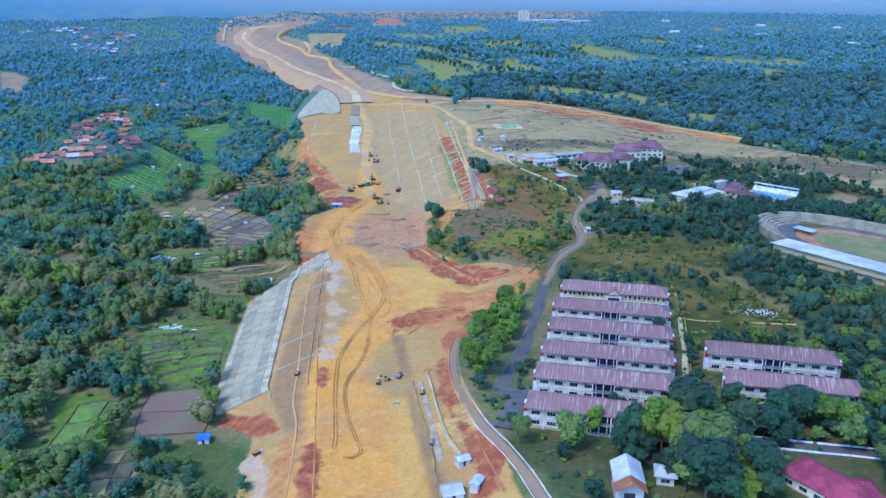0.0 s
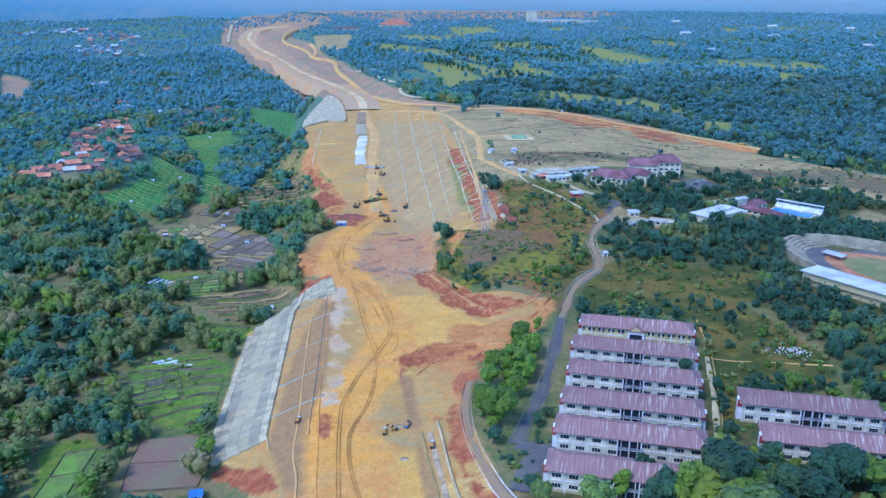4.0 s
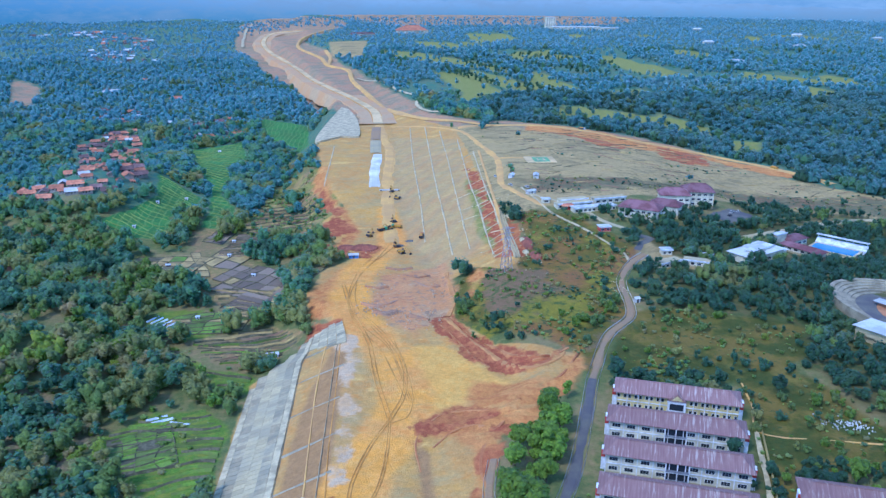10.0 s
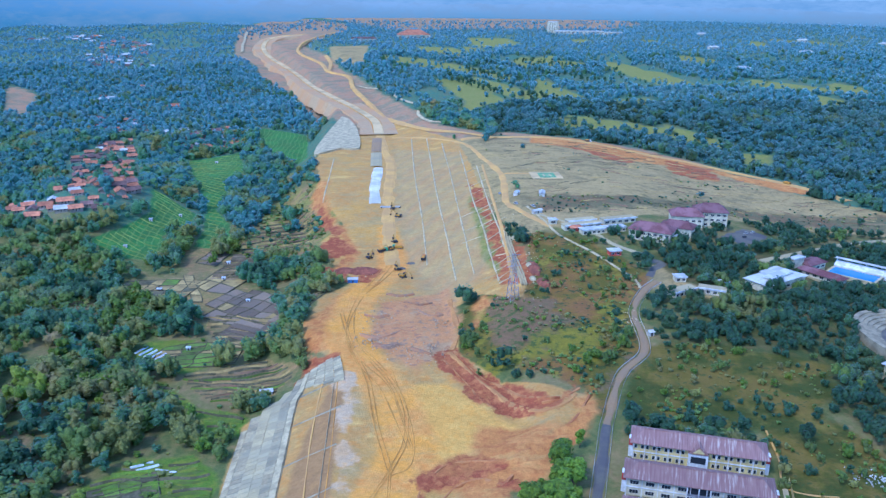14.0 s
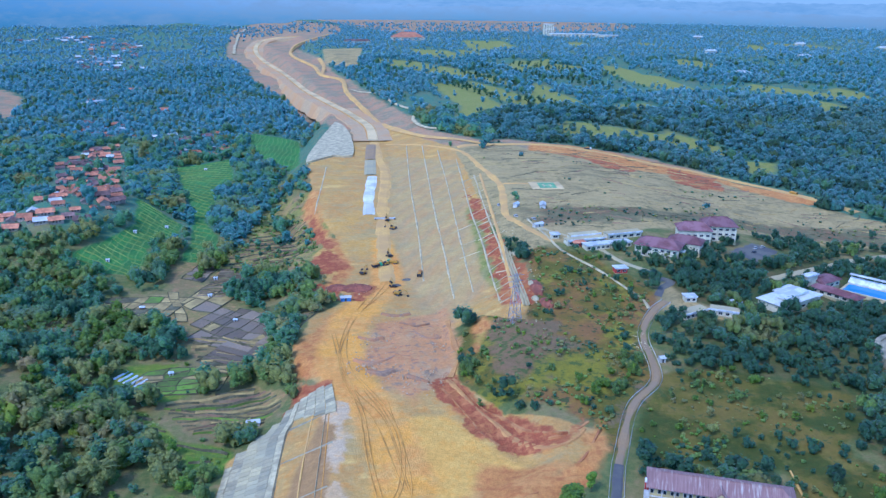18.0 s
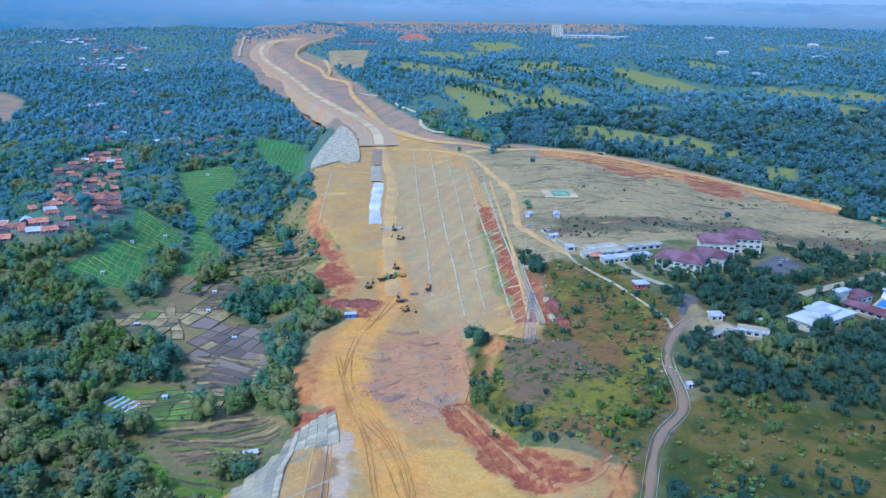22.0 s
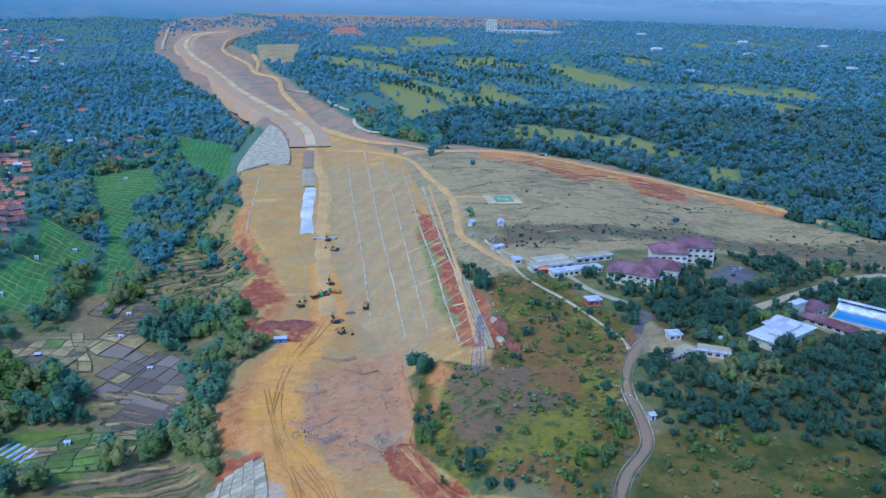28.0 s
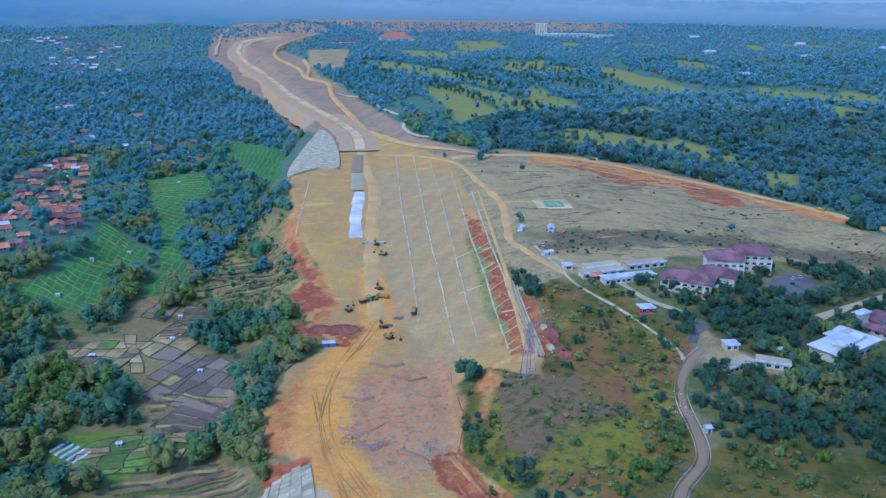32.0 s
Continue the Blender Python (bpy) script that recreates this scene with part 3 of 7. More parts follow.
off_track = np.min(np.hypot(gx[near_cut][:, None] - along[None, :, 0], gy[near_cut][:, None] - along[None, :, 1]), axis=1)
gz[near_cut] += (0.9 * np.sin(off_track * 0.95 + 3 * rough_ground[near_cut]) + 0.5 * rough_ground[near_cut]) * np.clip((cut[near_cut] + 3) / 6, 0, 1)
rows_y, cols_x = gx.shape
gi = np.arange(rows_y * cols_x).reshape(gx.shape)
quads = np.stack([gi[:-1, :-1], gi[:-1, 1:], gi[1:, 1:], gi[1:, :-1]], -1).reshape(-1, 4)


def quad_mesh(name, verts, faces):
    me = bpy.data.meshes.new(name)
    me.vertices.add(len(verts))
    me.vertices.foreach_set("co", np.ascontiguousarray(verts, np.float32).ravel())
    me.loops.add(faces.size)
    me.loops.foreach_set("vertex_index", np.ascontiguousarray(faces, np.int32).ravel())
    me.polygons.add(len(faces))
    me.polygons.foreach_set("loop_start", np.arange(0, faces.size, 4, dtype=np.int32))
    me.update(calc_edges=True)
    return me


ground_mesh = quad_mesh("ground", np.stack([gx, gy, gz], -1).reshape(-1, 3), quads)
for cname in CLASSES:
    attr = ground_mesh.attributes.new(cname, "FLOAT", "POINT")
    attr.data.foreach_set("value", np.clip(kind_of_ground(cname, gx, gy), -60, 60).astype(np.float32).ravel())
ground_mesh.shade_smooth()

m, n, l, p = material("ground_cover")
xyz = n.new("ShaderNodeTexCoord").outputs["Object"]
n_edge, n_mid, n_fine, n_patch = (noise_node(n, l, xyz, s, d) for s, d in ((0.06, 6), (0.25, 4), (1.4, 4), (0.035, 5)))


def tone(a, b, c):
    """Three tones of one ground: fine grain and broad patches."""
    first = mixer(n, l, span(n, l, n_fine.outputs[0], 0.3, 0.7), a, b)
    first = mixer(n, l, span(n, l, n_mid.outputs[0], 0.42, 0.68), first, c)
    return mixer(n, l, span(n, l, n_patch.outputs[0], 0.5, 0.66, 0, 0.75), first, tuple(0.4 * u + 0.6 * v for u, v in zip(b, c)))


def patchy(a, b, lo=0.44, hi=0.56):
    """Two looks in broad patches."""
    return mixer(n, l, span(n, l, n_patch.outputs[0], lo, hi), a, b)


colour = patchy(tone((0.13, 0.15, 0.04), (0.09, 0.12, 0.035), (0.18, 0.17, 0.05)), tone((0.22, 0.19, 0.06), (0.15, 0.15, 0.045), (0.27, 0.19, 0.08)))
LOOKS = [
    # Campus floor, grass and scrub tones are lowered to carry cloud shade.
    ("underwood", patchy(tone((0.079, 0.102, 0.027), (0.056, 0.080, 0.025), (0.112, 0.102, 0.028)), tone((0.103, 0.107, 0.027), (0.070, 0.090, 0.025), (0.158, 0.115, 0.043))), 8, 20),
    # Far floor takes the same haze blue as the trees standing on it.
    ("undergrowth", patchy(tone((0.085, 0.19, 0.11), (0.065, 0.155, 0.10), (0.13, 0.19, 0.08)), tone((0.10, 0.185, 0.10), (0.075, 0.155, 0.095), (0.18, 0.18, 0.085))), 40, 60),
    ("olive", tone((0.17, 0.15, 0.06), (0.12, 0.13, 0.045), (0.26, 0.18, 0.09)), 8, 20),
    ("grass", patchy(tone((0.066, 0.082, 0.012), (0.048, 0.064, 0.011), (0.094, 0.082, 0.012)), tone((0.117, 0.101, 0.014), (0.156, 0.124, 0.016), (0.211, 0.134, 0.033))), 5, 12),
    ("field", tone((0.14, 0.215, 0.022), (0.095, 0.165, 0.018), (0.22, 0.225, 0.03)), 4, 14),
    ("bush", tone((0.090, 0.132, 0.025), (0.068, 0.102, 0.022), (0.135, 0.123, 0.030)), 5, 10),
    ("fairway", tone((0.250, 0.254, 0.051), (0.194, 0.216, 0.045), (0.278, 0.246, 0.066)), 8, 16),
    ("scrub", patchy(tone((0.129, 0.112, 0.016), (0.099, 0.092, 0.014), (0.189, 0.127, 0.018)), tone((0.257, 0.155, 0.018), (0.198, 0.112, 0.028), (0.229, 0.096, 0.044))), 5, 14),
    ("mauve", tone((0.238, 0.134, 0.060), (0.184, 0.110, 0.053), (0.140, 0.120, 0.030)), 6, 26),
    ("weed", tone((0.259, 0.209, 0.017), (0.201, 0.170, 0.017), (0.123, 0.131, 0.022)), 6, 26),
    ("flank", patchy(tone((0.26, 0.24, 0.045), (0.20, 0.20, 0.04), (0.33, 0.25, 0.07)), tone((0.36, 0.27, 0.06), (0.28, 0.22, 0.06), (0.40, 0.24, 0.09))), 5, 16),
    ("dry", patchy(tone((0.460, 0.324, 0.126), (0.380, 0.273, 0.107), (0.300, 0.227, 0.086)), tone((0.390, 0.294, 0.117), (0.320, 0.242, 0.096), (0.490, 0.335, 0.132))), 5, 16),
    ("rough", patchy(tone((0.22, 0.17, 0.075), (0.16, 0.14, 0.06), (0.12, 0.12, 0.05)), tone((0.15, 0.14, 0.055), (0.11, 0.115, 0.05), (0.26, 0.13, 0.06))), 14, 40),
    ("rice", patchy(tone((0.075, 0.21, 0.042), (0.055, 0.17, 0.038), (0.10, 0.22, 0.042)), tone((0.055, 0.165, 0.040), (0.045, 0.135, 0.035), (0.10, 0.18, 0.035))), 3, 8),
    ("brown", patchy(tone((0.287, 0.202, 0.066), (0.196, 0.175, 0.050), (0.368, 0.221, 0.088)), tone((0.218, 0.170, 0.061), (0.149, 0.147, 0.050), (0.310, 0.184, 0.077))), 3, 12),
    # Far soil: brown dulled towards blue, some haze included in the tone.
    ("farsoil", patchy(tone((0.408, 0.250, 0.127), (0.348, 0.220, 0.116), (0.444, 0.213, 0.094)), tone((0.348, 0.250, 0.138), (0.288, 0.213, 0.121), (0.240, 0.201, 0.094))), 8, 24),
    ("earth", patchy(tone((0.569, 0.312, 0.064), (0.487, 0.259, 0.053), (0.528, 0.322, 0.087)), tone((0.487, 0.304, 0.090), (0.426, 0.259, 0.081), (0.528, 0.250, 0.053)), 0.38, 0.52), 2, 7),
    ("pale", tone((0.685, 0.391, 0.083), (0.600, 0.335, 0.068), (0.665, 0.335, 0.056)), 6, 14),
    ("slope", tone((0.354, 0.202, 0.074), (0.299, 0.172, 0.066), (0.396, 0.219, 0.074)), 3, 4),
    ("grey", patchy(tone((0.484, 0.299, 0.096), (0.420, 0.261, 0.086), (0.441, 0.307, 0.115)), tone((0.441, 0.279, 0.102), (0.388, 0.247, 0.096), (0.484, 0.261, 0.083))), 8, 22),
    ("rubbly", patchy(tone((0.583, 0.280, 0.092), (0.491, 0.226, 0.079), (0.443, 0.244, 0.111)), tone((0.537, 0.297, 0.111), (0.443, 0.244, 0.098), (0.537, 0.199, 0.059))), 6, 22),
    ("orange", patchy(tone((0.56, 0.245, 0.060), (0.48, 0.20, 0.050), (0.42, 0.150, 0.042)), tone((0.62, 0.30, 0.080), (0.54, 0.25, 0.066), (0.46, 0.175, 0.048))), 5, 14),
    ("ochre", patchy(tone((0.746, 0.347, 0.049), (0.649, 0.293, 0.040), (0.702, 0.347, 0.069)), tone((0.702, 0.364, 0.087), (0.618, 0.311, 0.069), (0.639, 0.258, 0.046))), 6, 10),
    ("lilac", tone((0.569, 0.410, 0.227), (0.505, 0.350, 0.185), (0.595, 0.362, 0.146)), 3, 26),
    ("turf", tone((0.228, 0.230, 0.042), (0.304, 0.250, 0.070), (0.142, 0.180, 0.028)), 4, 9),
    ("red", tone((0.347, 0.097, 0.036), (0.255, 0.068, 0.030), (0.470, 0.176, 0.058)), 3, 30),
]
drawn = n.new("ShaderNodeMapping")
drawn.inputs["Rotation"].default_value, drawn.inputs["Scale"].default_value = (0, 0, radians(12)), (0.45, 1.0, 1.0)
l.new(xyz, drawn.inputs[0])
n_streak = noise_node(n, l, drawn.outputs[0], 0.05, 6, 0.65)
rows_wave = n.new("ShaderNodeTexWave")
l.new(xyz, rows_wave.inputs["Vector"])
for slot, value in (("Scale", 0.06), ("Distortion", 7.0), ("Detail", 3.0), ("Detail Scale", 0.5)):
    rows_wave.inputs[slot].default_value = value
strips = n.new("ShaderNodeTexWave")
turned = n.new("ShaderNodeMapping")
turned.inputs["Rotation"].default_value = (0, 0, radians(28))
l.new(xyz, turned.inputs[0])
l.new(turned.outputs[0], strips.inputs["Vector"])
for slot, value in (("Scale", 0.022), ("Distortion", 5.0), ("Detail", 3.0), ("Detail Scale", 0.6)):
    strips.inputs[slot].default_value = value
bands = n.new("ShaderNodeMapping")
bands.inputs["Rotation"].default_value, bands.inputs["Scale"].default_value = (0, 0, radians(-24)), (0.5, 1.3, 1.0)
l.new(xyz, bands.inputs[0])
n_band, n_blot = noise_node(n, l, bands.outputs[0], 0.055, 7, 0.68), noise_node(n, l, xyz, 0.03, 8, 0.7)


def blotted(under, texture, a, b, much, over):
    """A second colour in patches where a noise passes from a to b."""
    return mixer(n, l, span(n, l, texture.outputs[0], a, b, 0, much), under, over)


for cname, look_colour, soft_edge, wander in LOOKS:
    if cname == "dry":
        look_colour = mixer(n, l, span(n, l, n_streak.outputs[0], 0.5, 0.62, 0, 0.6), look_colour, (0.216, 0.168, 0.066))
        look_colour = mixer(n, l, span(n, l, n_streak.outputs[0], 0.45, 0.3, 0, 0.75), look_colour, (0.416, 0.288, 0.092))
    if cname == "earth":
        look_colour = blotted(look_colour, n_band, 0.52, 0.66, 0.7, (0.412, 0.300, 0.114))
        look_colour = blotted(look_colour, n_band, 0.44, 0.32, 0.8, (0.659, 0.430, 0.114))
        look_colour = blotted(look_colour, n_blot, 0.58, 0.68, 0.6, (0.350, 0.270, 0.099))
    if cname == "grey":
        look_colour = blotted(look_colour, n_band, 0.52, 0.64, 0.7, (0.372, 0.281, 0.118))
        look_colour = blotted(look_colour, n_blot, 0.44, 0.34, 0.7, (0.539, 0.359, 0.122))
        look_colour = blotted(look_colour, n_blot, 0.60, 0.70, 0.6, (0.294, 0.252, 0.076))
    if cname == "rubbly":
        look_colour = blotted(look_colour, n_blot, 0.54, 0.62, 0.85, (0.453, 0.291, 0.135))
        look_colour = blotted(look_colour, n_blot, 0.45, 0.36, 0.85, (0.484, 0.204, 0.074))
        look_colour = blotted(look_colour, n_mid, 0.56, 0.64, 0.7, (0.258, 0.184, 0.115))
    if cname == "red":
        look_colour = blotted(look_colour, n_band, 0.53, 0.66, 0.55, (0.515, 0.230, 0.059))
        look_colour = blotted(look_colour, n_band, 0.45, 0.30, 0.55, (0.227, 0.064, 0.025))
    if cname in ("ochre", "orange"):
        look_colour = blotted(look_colour, n_band, 0.54, 0.64, 0.6, (0.515, 0.300, 0.086))
        look_colour = blotted(look_colour, n_blot, 0.42, 0.32, 0.5, (0.700, 0.460, 0.130))
    if cname == "flank":
        look_colour = blotted(look_colour, n_band, 0.54, 0.62, 0.8, (0.30, 0.17, 0.09))
        look_colour = blotted(look_colour, n_mid, 0.55, 0.62, 0.8, (0.09, 0.13, 0.03))
    if cname in ("mauve", "weed"):
        look_colour = blotted(look_colour, n_mid, 0.52, 0.60, 0.75, (0.065, 0.095, 0.022))
        look_colour = blotted(look_colour, n_blot, 0.55, 0.63, 0.6, (0.20, 0.13, 0.06))
    if cname == "scrub":
        look_colour = blotted(look_colour, n_blot, 0.55, 0.63, 0.75, (0.20, 0.13, 0.075))
        look_colour = blotted(look_colour, n_blot, 0.44, 0.37, 0.8, (0.25, 0.21, 0.022))
        look_colour = blotted(look_colour, n_mid, 0.56, 0.60, 0.85, (0.045, 0.075, 0.02))
    if cname == "grass":
        look_colour = blotted(look_colour, n_mid, 0.57, 0.63, 0.75, (0.045, 0.08, 0.018))
        look_colour = blotted(look_colour, n_blot, 0.43, 0.36, 0.5, (0.21, 0.17, 0.035))
    if cname == "dry":
        look_colour = blotted(look_colour, n_blot, 0.53, 0.60, 0.7, (0.224, 0.176, 0.073))
        look_colour = blotted(look_colour, n_blot, 0.45, 0.36, 0.7, (0.448, 0.320, 0.109))
        look_colour = blotted(look_colour, n_mid, 0.55, 0.64, 0.5, (0.176, 0.144, 0.053))
    if cname == "rice":
        look_colour = mixer(n, l, span(n, l, rows_wave.outputs[0], 0.8, 0.97, 0, 0.4), look_colour, (0.22, 0.29, 0.08))
    if cname in ("grey", "turf"):
        look_colour = mixer(n, l, span(n, l, strips.outputs[0], 0.6, 0.95, 0, 0.3), look_colour, (0.353, 0.272, 0.129))
        look_colour = mixer(n, l, span(n, l, strips.outputs[0], 0.35, 0.05, 0, 0.25), look_colour, (0.470, 0.339, 0.114))
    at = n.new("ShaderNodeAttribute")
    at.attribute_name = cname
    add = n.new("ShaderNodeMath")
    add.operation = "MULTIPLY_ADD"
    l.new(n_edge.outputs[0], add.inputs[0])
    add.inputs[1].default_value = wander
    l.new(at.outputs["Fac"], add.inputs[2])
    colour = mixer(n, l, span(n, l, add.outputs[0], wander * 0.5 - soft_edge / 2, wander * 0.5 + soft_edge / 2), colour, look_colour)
grit, lumps = noise_node(n, l, xyz, 0.55, 8, 0.75), noise_node(n, l, xyz, 0.11, 5, 0.65)
for texture, low, high in ((grit, 0.89, 1.10), (lumps, 0.95, 1.05)):
    worn = n.new("ShaderNodeHueSaturation")
    l.new(colour, worn.inputs["Color"])
    l.new(span(n, l, texture.outputs[0], 0.34, 0.66, low, high), worn.inputs["Value"])
    colour = worn.outputs[0]
l.new(colour, p.inputs["Base Color"])
p.inputs["Roughness"].default_value = 0.95
p.inputs["Specular IOR Level"].default_value = 0.2
bumped(n, l, p, n_fine.outputs[0], 0.7, 0.5)
ground = part("ground", ground_mesh, m)
tagged(ground, "rolling ground of forest floor, fields and bare ochre earthworks", "ground", kind="structure")

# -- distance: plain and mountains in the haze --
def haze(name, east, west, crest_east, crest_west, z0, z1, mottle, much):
    """Land so far off that it shows as tinted air, its haze emitted as a glow: darker to the west, paler to its crest,
    faintly mottled by woods and clearings.
    """
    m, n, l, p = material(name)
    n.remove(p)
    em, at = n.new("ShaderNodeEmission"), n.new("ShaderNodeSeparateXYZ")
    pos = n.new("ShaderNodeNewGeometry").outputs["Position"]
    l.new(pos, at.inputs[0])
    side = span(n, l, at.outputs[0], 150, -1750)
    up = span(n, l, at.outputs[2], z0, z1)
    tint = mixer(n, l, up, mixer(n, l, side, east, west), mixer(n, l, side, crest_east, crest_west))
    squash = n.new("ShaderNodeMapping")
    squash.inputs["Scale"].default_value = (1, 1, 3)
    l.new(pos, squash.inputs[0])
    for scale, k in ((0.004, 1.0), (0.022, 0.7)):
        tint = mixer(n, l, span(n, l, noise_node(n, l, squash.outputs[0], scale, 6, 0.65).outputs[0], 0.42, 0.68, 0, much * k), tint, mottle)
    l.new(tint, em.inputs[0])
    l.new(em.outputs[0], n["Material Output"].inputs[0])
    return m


# Farthest trees: haze painted as pale blue leaf colour and strong sheen.
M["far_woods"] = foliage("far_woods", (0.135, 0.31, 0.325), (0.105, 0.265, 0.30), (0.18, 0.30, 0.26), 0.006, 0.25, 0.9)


def ridge(name, radius, deep, peaks, base, mat, label):
    """A far range: a curved bank of land whose crest follows peaks of (degrees to the east, height)."""
    g = Geo()
    az = np.arange(-62, 62.1, 0.2)
    crest = np.interp(az, [a for a, _ in peaks], [h for _, h in peaks])
    for a, h in zip(az, crest):
        h = h + 8 * noise.noise((a * 0.5, radius * 0.01, 0)) + 5 * noise.noise((a * 2.1, 3, 0)) + 4 * noise.noise((a * 5.3, 8, 0))
        s, c = math.sin(radians(a)), math.cos(radians(a))
        for r, z in ((radius - deep, base), (radius - deep / 2, base + 0.5 * (h - base)), (radius, h), (radius + 80, base)):
            g.v.append((r * s, 100 + r * c, z))
    for i in range(len(az) - 1):
        for j in range(3):
            g.f.append((4 * i + j, 4 * i + 4 + j, 4 * i + 5 + j, 4 * i + 1 + j))
    me = g.mesh(name)
    me.shade_smooth()
    return tagged(part(name, me, mat), label, "mountains", kind="structure")


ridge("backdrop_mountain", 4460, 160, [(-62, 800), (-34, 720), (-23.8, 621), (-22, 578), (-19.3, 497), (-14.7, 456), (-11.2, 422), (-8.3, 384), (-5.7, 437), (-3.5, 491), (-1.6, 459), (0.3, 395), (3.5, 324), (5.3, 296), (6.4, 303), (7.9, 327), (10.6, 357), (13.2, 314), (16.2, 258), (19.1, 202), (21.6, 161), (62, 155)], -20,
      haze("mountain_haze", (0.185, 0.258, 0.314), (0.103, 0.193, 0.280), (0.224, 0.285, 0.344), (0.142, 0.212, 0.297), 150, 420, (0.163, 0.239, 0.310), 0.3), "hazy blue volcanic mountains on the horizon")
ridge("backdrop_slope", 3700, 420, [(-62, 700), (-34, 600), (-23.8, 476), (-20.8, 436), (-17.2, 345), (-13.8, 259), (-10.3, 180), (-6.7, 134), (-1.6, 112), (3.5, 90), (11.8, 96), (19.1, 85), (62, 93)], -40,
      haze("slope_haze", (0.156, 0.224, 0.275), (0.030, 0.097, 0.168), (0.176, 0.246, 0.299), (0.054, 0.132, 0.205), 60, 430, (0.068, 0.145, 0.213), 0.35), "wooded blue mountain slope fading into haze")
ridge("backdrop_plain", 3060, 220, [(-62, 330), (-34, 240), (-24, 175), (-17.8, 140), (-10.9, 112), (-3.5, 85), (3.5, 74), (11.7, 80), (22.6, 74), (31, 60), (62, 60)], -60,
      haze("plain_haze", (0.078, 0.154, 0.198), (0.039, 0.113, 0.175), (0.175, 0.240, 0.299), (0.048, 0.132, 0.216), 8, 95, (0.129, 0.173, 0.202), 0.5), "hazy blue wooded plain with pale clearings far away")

m, n, l, p = material("far_sky")
n.remove(p)
em = n.new("ShaderNodeEmission")
pos = n.new("ShaderNodeNewGeometry").outputs["Position"]
part_z = n.new("ShaderNodeSeparateXYZ")
l.new(pos, part_z.inputs[0])
air = mixer(n, l, span(n, l, part_z.outputs[2], 150, 1100), (0.305, 0.355, 0.405), (0.31, 0.36, 0.40))
flat = n.new("ShaderNodeMapping")
flat.inputs["Scale"].default_value = (1, 1, 3.5)
l.new(pos, flat.inputs[0])
l.new(mixer(n, l, span(n, l, noise_node(n, l, flat.outputs[0], 0.0009, 6).outputs[0], 0.48, 0.72, 0, 0.6), air, (0.355, 0.375, 0.385)), em.inputs[0])
l.new(em.outputs[0], n["Material Output"].inputs[0])
g = Geo()
for a in np.arange(-66, 66.1, 3):
    s, c = math.sin(radians(a)), math.cos(radians(a))
    for r, z in ((4720, -60), (4720, 700), (4650, 1500)):
        g.v.append((r * s, 100 + r * c, z))
for i in range(len(g.v) // 3 - 1):
    g.f += [(3 * i + j, 3 * i + 3 + j, 3 * i + 4 + j, 3 * i + 1 + j) for j in range(2)]
tagged(part("backdrop_sky", g, m), "pale blue hazy sky with thin cloud above the mountains", "sky", kind="structure")

# -- roads and earthworks --
M["far_bed"] = surface("far_bed", (0.70, 0.51, 0.235), (0.60, 0.43, 0.19), 0.3, 0.03, 0.95, 0.05)
M["bank_far"] = surface("bank_far", (0.50, 0.34, 0.16), (0.41, 0.275, 0.135), 0.3, 0.02, 0.95, 0.05, 0, (0.50, 0.28, 0.11))
M["rubble_rock"] = surface("rubble_rock", (0.36, 0.225, 0.125), (0.25, 0.155, 0.095), 0.9, 0.25, 0.95, 0.3, 0.1, (0.42, 0.20, 0.08))
M["red_cut"] = surface("red_cut", (0.30, 0.095, 0.030), (0.20, 0.065, 0.025), 0.8, 0.12, 0.95, 0.1, 0.15, (0.40, 0.19, 0.06))
M["red_soil"] = surface("red_soil", (0.42, 0.16, 0.05), (0.33, 0.115, 0.04), 0.8, 0.12, 0.95, 0.1, 0.0, (0.48, 0.22, 0.07))
M["bank_soil"] = surface("bank_soil", (0.56, 0.28, 0.075), (0.46, 0.22, 0.06), 0.8, 0.12, 0.95, 0.1, 0.0, (0.40, 0.19, 0.06))
ACCESS = [(45, 277), (52, 292), (64, 320), (76, 356), (84, 381), (101, 422), (119, 446), (125, 486), (138, 512), (149, 524)]
MAIN = [(-1, 606), (-4, 753), (-1, 856), (-9, 941), (-14, 1013), (-20, 1090), (-41, 1166), (-86, 1309), (-137, 1498), (-197, 1727), (-261, 1944), (-303, 2116), (-308, 2227), (-283, 2290), (-221, 2330)]
DIRT = [(104, 610), (92, 639), (84, 672), (86, 704), (90, 758), (82, 828), (78, 870), (70, 910), (40, 960), (0, 1000)]
CAMPUS = [(156, 559), (139, 578), (128, 604), (105, 631), (100, 641)]
BENCH = [(52, 200), (48, 214), (42, 236), (35, 257), (31, 281), (31, 305), (35, 325)]
LOOP = [(-6, 1112), (-21, 1180), (-39, 1272), (-59, 1383), (-73, 1520), (-111, 1587), (-135, 1718), (-192, 1898), (-210, 2028), (-196, 2124), (-146, 2373)]
RIDGE = [(70, 925), (116, 930), (154, 927), (204, 908), (248, 886), (296, 866), (331, 825), (359, 779), (369, 756), (377, 732)]
GOLFPATH = [(-52, 1404), (-12, 1325), (10, 1221), (29, 1156), (40, 1141), (32, 1088), (47, 1034), (81, 1005), (112, 968)]


def road(name, points, width, mat, label, lift=0.25, ragged=0.0, step=4.0, off=0.0, level=0):
    return tagged(part(name, ribbon(points, width, lift, step, off, 4.0 if level else 0.5, ragged, level=level), mat), label, "road", kind="structure")


road("road_asphalt", ACCESS[:5], 5.0, M["asphalt"], "grey asphalt campus road beside the dormitories")
road("road_concrete", ACCESS[4:], 4.2, M["concrete_road"], "worn brown concrete road with white edges")
